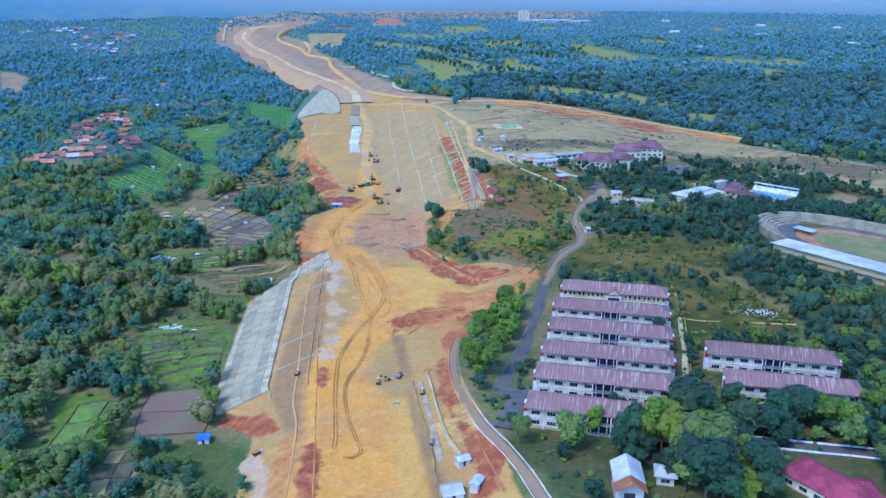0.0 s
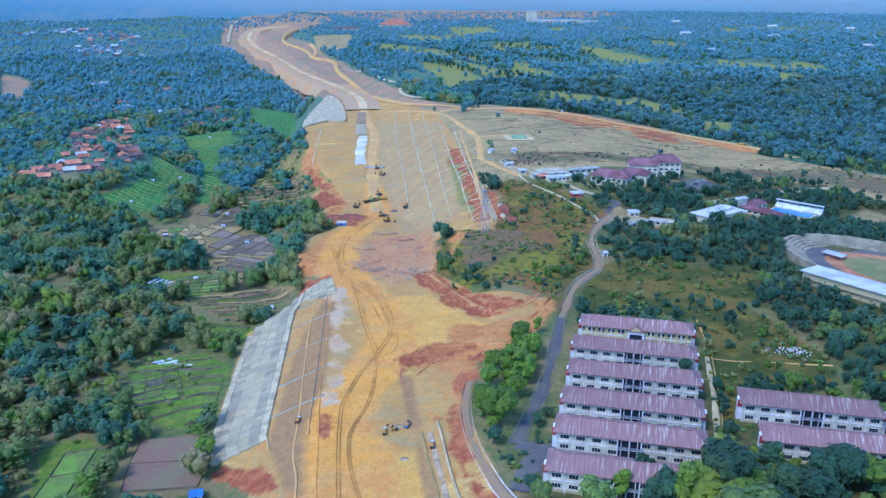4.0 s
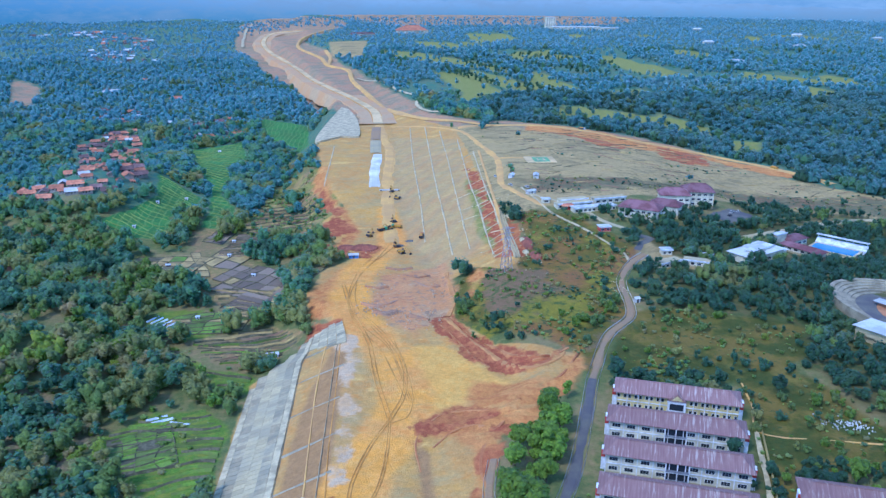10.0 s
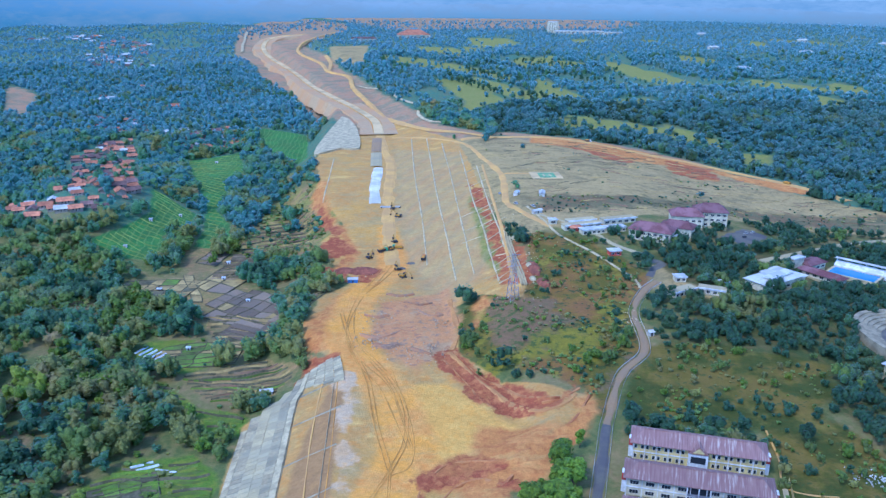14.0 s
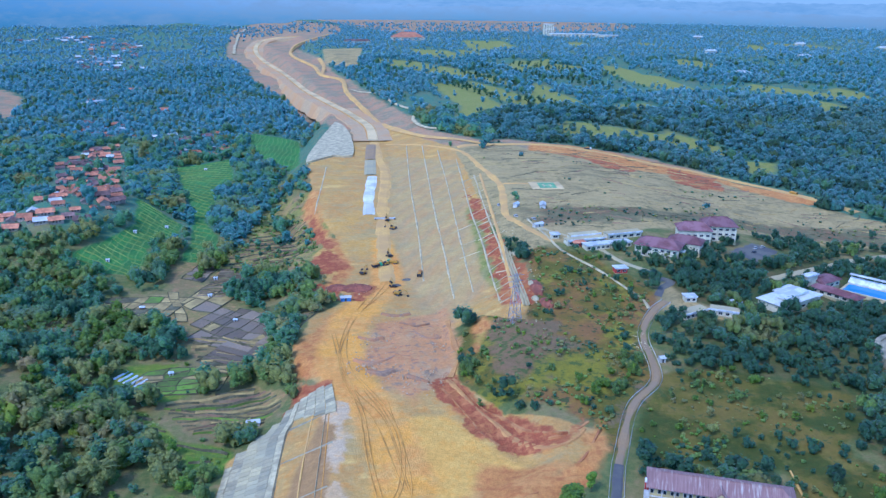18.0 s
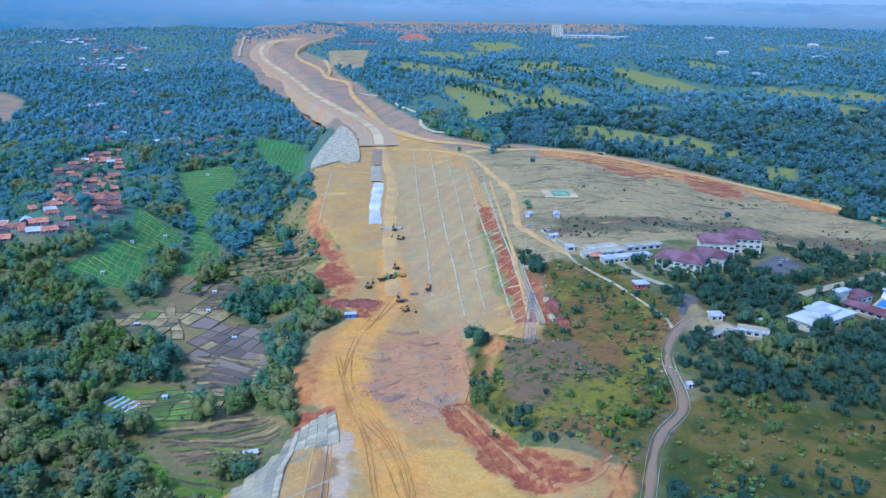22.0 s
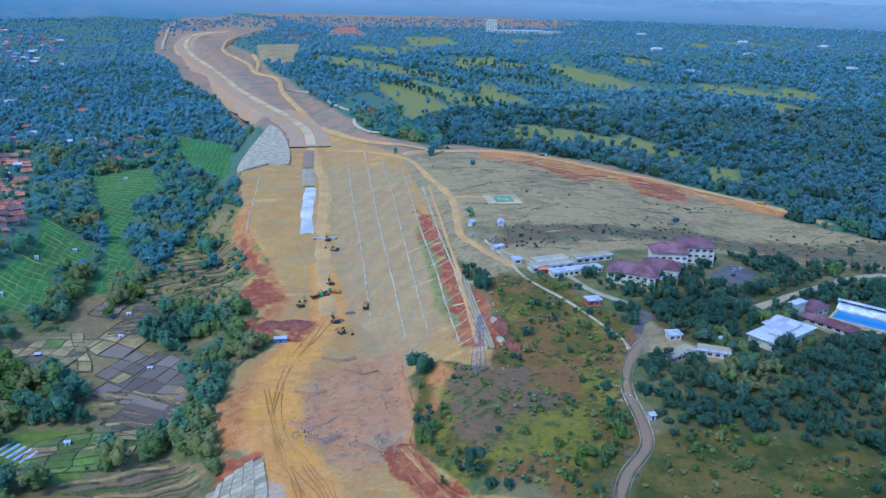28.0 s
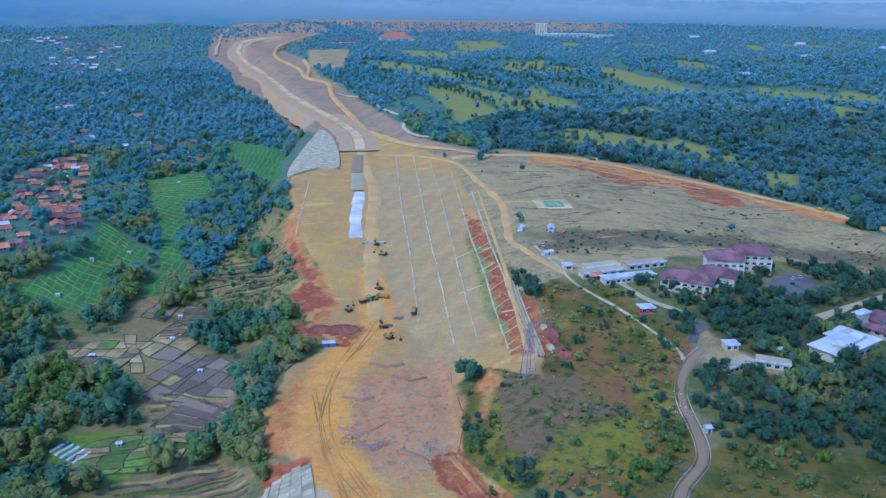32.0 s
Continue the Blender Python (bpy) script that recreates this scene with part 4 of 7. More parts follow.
for name, pts in (("kerb", ACCESS[:5]), ("kerb", ACCESS[4:])):
    for side in (-2.6, 2.6):
        tagged(part(name, ribbon(pts, 0.4, 0.5, 3.0, side, 0.8, across=2), M["kerb"]), "pale concrete kerb wall along the road", "kerb", kind="structure")
road("footpath", [(146, 374), (142, 354), (137, 335), (161, 328.5), (184, 324)], 1.3, M["dirt_road"], "narrow trodden earth path over the grass", 0.15, 0.4, 3)
road("road_campus", CAMPUS, 4.5, M["concrete"], "narrow grey concrete road between shrubs")
road("road_junction", [(45, 277), (58, 272), (66, 270)], 7, M["asphalt"], "grey asphalt forecourt at the road junction", 0.3)
road("haul_road", MAIN[:5], 12, M["dirt_road"], "ochre graded earth roadbed of the motorway", 0.3, 0.3, 10)
tagged(part("embankment", ribbon(MAIN[4:], 64, 0.6, 10, 0, 16, 0.2, 6, level=12), M["bank_far"]), "brown earth embankment of the far motorway", "embankment", kind="structure")
road("motorway_bed", MAIN[4:], 21, M["far_bed"], "pale graded roadbed curving into the hills", 1.7, 0.05, 10, level=12)
for off in (-6, 5):
    tagged(part("lane_track", ribbon(MAIN[4:], 1.6, 2.0, 10, off, 0.6, 0.4, 2, level=12), M["rut"]), "worn ochre wheel lane on the far roadbed", "tyre track", kind="structure")
road("dirt_road", DIRT, 6, M["dirt_road"], "ochre dirt road along the hillside", 0.25, 0.3)
road("dirt_road", [(89, 757), (100, 758), (113, 757)], 5, M["dirt_road"], "short ochre earth track to the helipad", 0.25, 0.3)
road("dirt_road", RIDGE, 9, M["dirt_road"], "ochre dirt track along the ridge", 0.6, 0.5, 8)
road("dirt_road", LOOP, 9, M["dirt_road"], "winding ochre dirt track", 2.2, 0.3, 10, level=5)
road("dirt_road", [(-111, 1587), (-116, 1712), (-134, 1831)], 7, M["dirt_road"], "short loop of ochre dirt track", 2.2, 0.3, 10)
road("golf_path", [(-350, 2096), (-406, 2477), (-437, 2807)], 7, M["concrete_pale"], "pale winding track on the far bare slope", 2.5, 0.3, 12)
road("dirt_road", [(-6, 1112), (21, 1041), (53, 985), (106, 924)], 8, M["dirt_road"], "ochre dirt track to the ridge", 1.0, 0.4, 8)
road("golf_path", GOLFPATH, 4, M["concrete_pale"], "pale path beside the golf course", 1.6, 0.0, 10)
road("bench_road", BENCH, 3.6, M["concrete_road"], "narrow brown service road with pale edges", 0.3)
for off in (-2.0, 2.0):
    tagged(part("kerb", ribbon(BENCH, 0.35, 0.5, 3.0, off, 0.7, across=2), M["kerb"]), "pale kerb along the service road", "kerb", kind="structure")
for off in (-1.4, 1.0, 2.9):
    tagged(part("tyre_track", ribbon([(x + 1.3 * math.sin(0.045 * y + 2 * off), y) for x, y in HAUL[5:]], 0.5, 0.24, 2.5, off, 0.1, 0.6, 2), M["rut"]), "dark tyre track pressed into ochre earth", "tyre track", kind="structure")
for pts, offs in (([(-29, 521), (-21, 472), (-12, 434), (-8, 398), (-2, 362)], (-0.9, 0.9)), ([(-17, 471), (-3, 439), (4, 411), (4, 383), (-2, 362)], (-0.8, 0.8)), ([(-2, 362), (-9, 344), (-15, 321), (-16, 297), (-15, 265), (-15, 252)], (-0.5, 0.6)), ([(-2, 362), (-3, 340), (-6, 317), (-12, 297), (-11, 274), (-7, 255), (-6, 249), (-9, 246), (-12, 247)], (-0.4, 0.5)), ([(-1, 444), (7, 392), (6, 366), (-2, 359)], (0.0,))):
    for off in offs:
        tagged(part("tyre_track", ribbon(pts, 0.5, 0.30, 2.5, off, 0.1, 0.8, 2), M["rut"]), "dark tyre track pressed into ochre earth", "tyre track", kind="structure")
tagged(part("roadbed_edge", ribbon([(-26, 448), (-25, 383), (-25, 343), (-24, 313), (-22, 266), (-21, 244), (-20, 206)], 0.7, 0.25, 3, 0, 0.5, 0.7), M["rut"]), "brown rain-washed edge of the roadbed", "earth bank", kind="structure")
tagged(part("roadbed_edge", ribbon([(9, 325), (8, 346), (16, 362), (26, 367), (40, 361), (51, 366)], 1.0, 0.25, 2.5, 0, 0.7, 1.3), M["red_soil"]), "dark red lip of the cut bank", "earth bank", kind="structure")
tagged(part("roadbed_edge", ribbon([(14, 296), (15, 278), (17, 259), (18, 243), (18, 232), (20, 206)], 0.9, 0.6, 2.5, 0, 0.8, 0.6), M["straw"]), "ochre spoil ridge along the drain", "earth bank", kind="structure")
road("bank_track", BANK_TRACK, 2.4, M["bank_soil"], "narrow ochre machine track along the red bank", 0.9, 0.7, 2.5)
for k, (pts, wide) in enumerate((([(29, 462), (34, 449), (40, 434), (47, 426), (54, 413), (64, 405), (70, 404)], 1.6), ([(23, 455), (28, 442), (33, 428), (37, 415), (43, 405)], 1.4), ([(62, 403), (70, 402), (76, 408), (80, 412)], 1.8), ([(84, 408), (79, 398), (72, 386), (66, 380)], 1.5), ([(38, 345), (30, 352), (22, 350), (14, 340)], 1.8), ([(42, 350), (34, 338), (30, 322), (31, 306)], 2.0), ([(33, 250), (35, 235), (38, 220)], 1.6))):
    tagged(part("cut_bench", ribbon(pts, wide, 0.55 if k < 2 else 0.2, 2.5, 0, 1.4, 1.3), M["red_cut" if k < 2 else "red_soil"]), "dark red bench cut into the bank", "earth bank", kind="structure")
tagged(part("scarp", ribbon([(32, 534), (32.5, 521), (33.5, 497), (34.5, 488), (31.5, 475), (28, 464)], 3.4, 0.45, 2.0, 0, 1.6, 1.2), M["bank_soil"]), "low crumbling edge of the rocky pit", "earth bank", kind="structure")

M["paving_grey"] = surface("paving_grey", (0.46, 0.375, 0.195), (0.35, 0.28, 0.15), 1.0, 0.12, 0.9, 0.03, 0.14, (0.30, 0.26, 0.15))
M["chute"] = surface("chute", (0.380, 0.326, 0.198), (0.300, 0.257, 0.158), 1.2, 0.2, 0.9, 0.03)
# concrete slope below the roadbed: panels, berms, drains
slope = tagged(new("concrete_slope"), "grey concrete slope paving in large panels below the roadbed", "slope paving", kind="structure")


def on_slope(u, y):
    """A point of the embankment: u from its toe (0) to its lip (1)."""
    lip = float(np.interp(y, [0, 300, 440, 466], [-30, -23, -23, -27]))
    x = lip - (1 - u) * float(np.interp(y, [0, 290, 310, 430, 460, 520], [30, 34, 44, 44, 30, 26]))
    return x, y, float(height(x, y))


def panel(u0, u1, y0, y1, thick, lift, shear=0.0):
    low = [on_slope(u0, y0), on_slope(u1, y0 + shear), on_slope(u1, y1 + shear), on_slope(u0, y1)]
    return Geo().prism([(x, y, z - 0.6) for x, y, z in low], [(x, y, z + lift + thick) for x, y, z in low])


for u0, u1 in ((0.0, 0.06), (0.065, 0.163), (0.166, 0.265), (0.27, 0.362), (0.365, 0.455), (0.46, 0.52)):
    y = 303.0
    while y < 412 + 40 * min(1, u1 / 0.5):
        wide = 3.0
        part("panel", panel(u0, u1 + 0.002, y + 8 * u0, y + wide - 0.2 + 8 * u0, 0.25, 0.35 + 0.08 * (u0 > 0.2)), M["concrete_pale" if u0 > 0.4 or u0 == 0 else ("concrete", "concrete", "paving_grey")[int(y * 7 + u0 * 40) % 3]], slope)
        y += wide
for u0, u1 in ((0.53, 0.64), (0.645, 0.76), (0.765, 0.88), (0.885, 1.0)):
    y, k = 441.0 - 14 * max(0.0, u0 - 0.5), 0
    while y < 459:
        part("panel", panel(u0, u1, y, y + 2.9, 0.25, 0.4), M[("concrete_pale", "concrete", "concrete_pale", "paving_grey")[(k + int(u0 * 10)) % 4]], slope)
        y, k = y + 3.1, k + 1
for u, wide in ((0.53, 0.010), (0.90, 0.008)):
    pts = [on_slope(u, y)[:2] for y in range(300, 452, 8)]
    tagged(part("slope_drain", ribbon(pts, 44 * wide * 1.6, 0.7, 4, 0, 0.8, across=2), M["concrete_pale"]), "pale concrete drain along the slope", "drain", kind="structure")
for y in (318, 343, 372, 402, 428):
    pts = [on_slope(u, y + 10 * u)[:2] for u in (0.5, 0.6, 0.7, 0.8, 0.9, 1.0)]
    tagged(part("slope_drain", ribbon(pts, 1.6, 0.45, 3, 0, 0.7, across=2), M["chute"]), "grey concrete chute down the slope", "drain", kind="structure")

# drains on the cut slope
for pts in ([(21, 974), (20, 810), (22, 700), (22, 600)], [(37, 960), (36, 771), (37, 658), (38, 561)], [(51, 927), (50, 743), (49, 638), (49, 562)], [(65, 874), (62, 723), (62, 637), (61, 538)], [(74, 800), (72, 693), (71, 583), (71, 542)], [(-57, 890), (-56, 800), (-57, 749)]):
    tagged(part("slope_drain", ribbon(pts, 1.35, 0.5, 5, 0, 0.6, across=2), M["concrete_pale"]), "thin pale concrete drain down the cut slope", "drain", kind="structure")
for pts in [[(47.8, 668.4), (59.1, 674.5)], [(50.3, 637.0), (58.2, 639.3)], [(45.7, 615.8), (58.5, 616.9)], [(59.7, 637.9), (69.5, 643.7)], [(61.7, 666.8), (71.3, 672.4)], [(64.0, 579.7), (70.2, 578.1)], [(60.6, 554.7), (69.5, 560.5)], [(60.4, 534.7), (70.6, 539.5)]]:
    tagged(part("slope_drain", ribbon(pts, 0.8, 0.5, 4, 0, 0.6, across=2), M["concrete_pale"]), "short pale cross drain on the cut slope", "drain", kind="structure")
road("road_slab", [(-14, 737), (-15, 775), (-14, 812), (-13, 850)], 9, M["slab"], "fresh white concrete road slab", 0.6, 0.25, 3)
road("road_slab", [(-15, 856), (-16, 918)], 11, M["concrete"], "grey concrete bridge deck", 0.7)
road("road_slab", [(-16, 922), (-16, 996)], 11, M["concrete_road"], "pale brown bridge deck", 0.7)
FAN = [(-62, 1125), (-50, 1098), (-38, 1024), (-34, 936), (-53, 936), (-77, 909), (-76, 976), (-69, 1060)]
fan_centre = np.mean(FAN, axis=0)
slope_fan = tagged(new("slope_paving"), "weathered grey concrete fan paving on a far slope", "slope paving", kind="structure")
fan_ring = [tuple(q) for q in spline(FAN + FAN[:1], 9.0)[:-1]]
for i in range(len(fan_ring)):
    a, b = fan_ring[i], fan_ring[(i + 1) % len(fan_ring)]
    for j in range(3):
        c = [tuple(fan_centre + (np.array(q) - fan_centre) * k) for q, k in ((a, (j + 0.01) / 3), (b, (j + 0.01) / 3), (b, (j + 0.995) / 3), (a, (j + 0.995) / 3))]
        up = [float(height(x, y)) + 2.0 for x, y in c]
        part("panel", Geo().prism([(x, y, z - 6) for (x, y), z in zip(c, up)], [(x, y, z) for (x, y), z in zip(c, up)]), M["concrete_pale"], slope_fan)


# -- dormitories --
def hip_roof(x0, x1, y0, y1, z0, z1, hip):
    ym = (y0 + y1) / 2
    v = [(x0, y0, z0), (x1, y0, z0), (x1, y1, z0), (x0, y1, z0), (x0, y0, z0 + 0.25), (x1, y0, z0 + 0.25), (x1, y1, z0 + 0.25), (x0, y1, z0 + 0.25), (x0 + hip, ym, z1), (x1 - hip, ym, z1)]
    return Geo().add(v, [(3, 2, 1, 0), (0, 1, 5, 4), (1, 2, 6, 5), (2, 3, 7, 6), (3, 0, 4, 7), (4, 5, 9, 8), (6, 7, 8, 9), (5, 6, 9), (7, 4, 8)])


def window(parent, x, y, z, w, h, panes, face=-1):
    f = part("window", Geo().box(x - w / 2 - 0.08, x + w / 2 + 0.08, y + 0.06 * face, y, z - 0.08, z + h + 0.08), M["trim_white"], parent)
    for i in range(panes):
        a = x - w / 2 + w * i / panes
        part("pane", Geo().box(a + 0.04, a + w / panes - 0.04, min(y + 0.10 * face, y + 0.03 * face), max(y + 0.10 * face, y + 0.03 * face), z, z + h), M["glass"], f)


def dormitory(x, y, rz, length, wall, label, bays=9, dormer=False, depth=10.0):
    d = thing("dormitory", x, y, rz, label, "dormitory", "campus dormitories", 0.0)
    part("wall", Geo().box(0, length, 0, depth, -1.5, 7.3), wall, d)
    part("plinth", Geo().box(-0.1, length + 0.1, -0.1, depth + 0.1, -1.6, 0.2), M["concrete"], d)
    part("floor_band", Geo().box(-0.15, length + 0.15, -0.25, depth + 0.15, 3.35, 3.65), M["trim_white"], d)
    roof = part("roof", hip_roof(-1.2, length + 1.2, -1.4, depth + 1.4, 7.2, 10.3, 4.6), M["roof_purple"], d, "purple-brown metal tile roof with sun glint painted as pale streaks")
    part("ridge_cap", Geo().box(3.8, length - 3.8, depth / 2 - 0.2, depth / 2 + 0.2, 10.2, 10.45), M["roof_purple"], roof)
    for i in range(24):
        a = 3.8 + (length - 7.6) * i / 23
        part("roof_rib", Geo().add([(a, -1.35, 7.48), (a + 0.12, -1.35, 7.48), (a + 0.12, depth / 2, 10.36), (a, depth / 2, 10.36), (a, -1.35, 7.40), (a + 0.12, -1.35, 7.40), (a + 0.12, depth / 2, 10.26), (a, depth / 2, 10.26)], [(0, 1, 2, 3), (0, 4, 5, 1), (1, 5, 6, 2), (3, 2, 6, 7), (0, 3, 7, 4)]), M["roof_purple"], roof)
    pitch = length / bays
    for i in range(bays):
        cx = pitch * (i + 0.5)
        part("pillar", Geo().box(cx - pitch / 2 - 0.15, cx - pitch / 2 + 0.15, -0.3, 0, -1.4, 7.2), M["trim_white"], d)
        if abs(i - (bays - 1) / 2) < 0.6 and not dormer:
            continue
        if dormer:
            if abs(i - (bays - 1) / 2) >= 1:
                for z in (0.9, 4.8):
                    window(d, cx - 1.2, 0, z, 1.0, 1.4, 1), window(d, cx + 1.2, 0, z, 1.0, 1.4, 1)
        else:
            for z in (1.0, 4.6):
                window(d, cx, 0, z, 2.9, 1.35, 3)
                window(d, cx, depth, z, 2.9, 1.35, 3, 1)
    cx = length / 2
    if dormer:
        part("porch", Geo().box(cx - 3.4, cx + 3.4, -1.6, 0, -1.4, 6.4), M["trim_white"], d)
        part("porch_roof", Geo().add([(cx - 3.6, -2.0, 6.5), (cx + 3.6, -2.0, 6.5), (cx, -2.0, 9.6), (cx - 3.6, 4, 6.5), (cx + 3.6, 4, 6.5), (cx, 5, 9.6)], [(0, 1, 2), (0, 2, 5, 3), (1, 4, 5, 2), (3, 5, 4), (0, 3, 4, 1)]), M["roof_purple"], d)
        part("gable_panel", Geo().add([(cx - 2.2, -2.06, 6.9), (cx + 2.2, -2.06, 6.9), (cx, -2.06, 8.9), (cx - 2.2, -2.0, 6.9), (cx + 2.2, -2.0, 6.9), (cx, -2.0, 8.9)], [(0, 1, 2), (5, 4, 3), (0, 3, 4, 1), (1, 4, 5, 2), (2, 5, 3, 0)]), M["wall_yellow"], d)
        # Thin dark panel on the solid porch front; no bay is cut.
        part("porch_opening", Geo().box(cx - 2.6, cx + 2.6, -1.66, -1.6, 2.6, 5.2), M["glass"], d)
    else:
        for z in (0.0, 3.7):
            # Thin dark sheet on the solid wall imitates the shade of a recess.
            part("balcony_opening", Geo().box(cx - 3.6, cx + 3.6, -0.06, 0.0, z + 0.1, z + 2.9), M["glass"], d, "flat dark panel standing in for a shaded balcony recess")
            b = part("balcony", Geo().box(cx - 3.8, cx + 3.8, -1.3, 0, z - 0.15, z + 0.05), M["trim_white"], d)
            part("railing", Geo().box(cx - 3.8, cx + 3.8, -1.3, -1.2, z + 0.05, z + 1.0), M["galvanised"], b)
        for a in (-3.8, 0, 3.8):
            part("column", Geo().box(cx + a - 0.2, cx + a + 0.2, -1.3, -0.9, -1.4, 7.2), M["trim_white"], d)
    for a, b in ((-1.6, -0.0), (length, length + 1.6)):
        e = part("stair_end", Geo().box(a, b, 1.5, 4.2, -1.4, 7.6), M["trim_white"], d, "white stair end with red panel")
        part("red_panel", Geo().box(a - 0.05, b + 0.05, 1.44, 1.5, 4.6, 7.4), M["red_paint"], e)
    return d


for i, (x, y) in enumerate(((87.5, 357), (79, 335.5), (72.2, 313.8), (64.8, 291.8), (58, 272), (50.6, 250.5))):
    if i == 0:
        dormitory(x, y, -18, 46, M["wall_yellow"], "yellow-walled dormitory with purple hipped roof and gabled porch", 11, True)
    else:
        dormitory(x, y, -18, 47.5, M["wall_white"], "long white two-storey dormitory under a purple hipped roof", 9)
dormitory(128, 285, -17.5, 46, M["wall_white"], "white two-storey dormitory with purple roof, apart from the row", 9)
dormitory(125, 261, -17.5, 44, M["wall_white"], "white two-storey dormitory with purple roof behind trees", 9)


# -- trees --
def crown(rng, wide, tall, base, leaves, leaf, lumps):
    """Leaf clumps on the outside of some rounded boughs, with a dark inner mass: vertices and quads."""
    v, f = [], []
    cents = []
    for _ in range(lumps):
        a, r, h = rng.uniform(0, 2 * math.pi), wide * 0.62 * math.sqrt(rng.uniform(0, 1)), rng.uniform(0.15, 0.85)
        cents.append((r * math.cos(a), r * math.sin(a), base + tall * h * (1 - 0.35 * r / wide), wide * rng.uniform(0.3, 0.5)))
    for x, y, z, r in cents:
        k, turn = len(v), rng.uniform(0, 6)
        for up, wid in ((-0.6, 0.7), (0.15, 0.92), (0.78, 0.45)):
            for i in range(6):
                a, q = turn + math.pi * i / 3, r * wid * rng.uniform(0.8, 1.1)
                v.append((x + q * math.cos(a), y + q * math.sin(a), z + r * (up + rng.uniform(-0.1, 0.1))))
        for j in range(2):
            f += [(k + 6 * j + i, k + 6 * j + (i + 1) % 6, k + 6 * j + 6 + (i + 1) % 6, k + 6 * j + 6 + i) for i in range(6)]
        f += [(k + 12, k + 13, k + 14, k + 15), (k + 12, k + 15, k + 16, k + 17)]
    for _ in range(leaves):
        x, y, z, r = cents[int(rng.uniform(0, lumps))]
        d = Vector((rng.gauss(0, 1), rng.gauss(0, 1), rng.gauss(0.35, 0.8))).normalized()
        c = Vector((x, y, z)) + d * r * rng.uniform(0.85, 1.1)
        nrm = (d * 0.8 + Vector((rng.gauss(0, 0.3), rng.gauss(0, 0.3), rng.gauss(0.6, 0.3)))).normalized()
        a = nrm.orthogonal().normalized()
        b = nrm.cross(a)
        t = rng.uniform(0, 3.1)
        a, b = a * math.cos(t) + b * math.sin(t), b * math.cos(t) - a * math.sin(t)
        s = leaf * rng.uniform(0.6, 1.3)
        k = len(v)
        v += [tuple(c + a * s * i + b * s * j * 0.8 + nrm * rng.uniform(-0.2, 0.2) * s) for i, j in ((-1, -0.6), (0.7, -1), (1, 0.5), (-0.6, 1))]
        f.append((k, k + 1, k + 2, k + 3))
    return np.array(v), np.array(f)


def dome_tree(rng, wide, tall, base, lumps, leaves, leaf):
    """A far crown: a few rounded boughs with uneven rings, and loose sprays on the outside."""
    v, f = [], []
    cents = [(wide * 0.5 * math.cos(2.4 * k) * (k > 0), wide * 0.5 * math.sin(2.4 * k) * (k > 0), base + tall * (0.62 if k == 0 else rng.uniform(0.3, 0.5)), wide * (0.6 if k == 0 else rng.uniform(0.4, 0.52))) for k in range(lumps)]
    for x, y, z, r in cents:
        k, turn = len(v), rng.uniform(0, 6)
        for up, wid in ((-0.85, 0.95), (0.05, 1.08), (0.55, 0.6)):
            for i in range(6):
                a, q = turn + math.pi * i / 3, r * wid * rng.uniform(0.78, 1.18)
                v.append((x + q * math.cos(a), y + q * math.sin(a), z + r * (up + rng.uniform(-0.12, 0.12)) * tall / wide * 0.75))
        for j in range(2):
            f += [(k + 6 * j + i, k + 6 * j + (i + 1) % 6, k + 6 * j + 6 + (i + 1) % 6, k + 6 * j + 6 + i) for i in range(6)]
        f += [(k + 12, k + 13, k + 14, k + 15), (k + 12, k + 15, k + 16, k + 17)]
    for _ in range(leaves):
        x, y, z, r = cents[int(rng.uniform(0, lumps))]
        a, up = rng.uniform(0, 6.3), rng.uniform(-0.2, 0.9)
        q = r * math.sqrt(max(0.1, 1 - up * up)) * 1.02
        c, k = (x + q * math.cos(a), y + q * math.sin(a), z + r * up * tall / wide * 0.75), len(v)
        v += [(c[0] + leaf * rng.uniform(0.5, 1) * i, c[1] + leaf * rng.uniform(0.5, 1) * j, c[2] + leaf * rng.uniform(-0.3, 0.3)) for i, j in ((-1, -1), (1, -1), (1, 1), (-1, 1))]
        f.append((k, k + 1, k + 2, k + 3))
    return np.array(v), np.array(f)



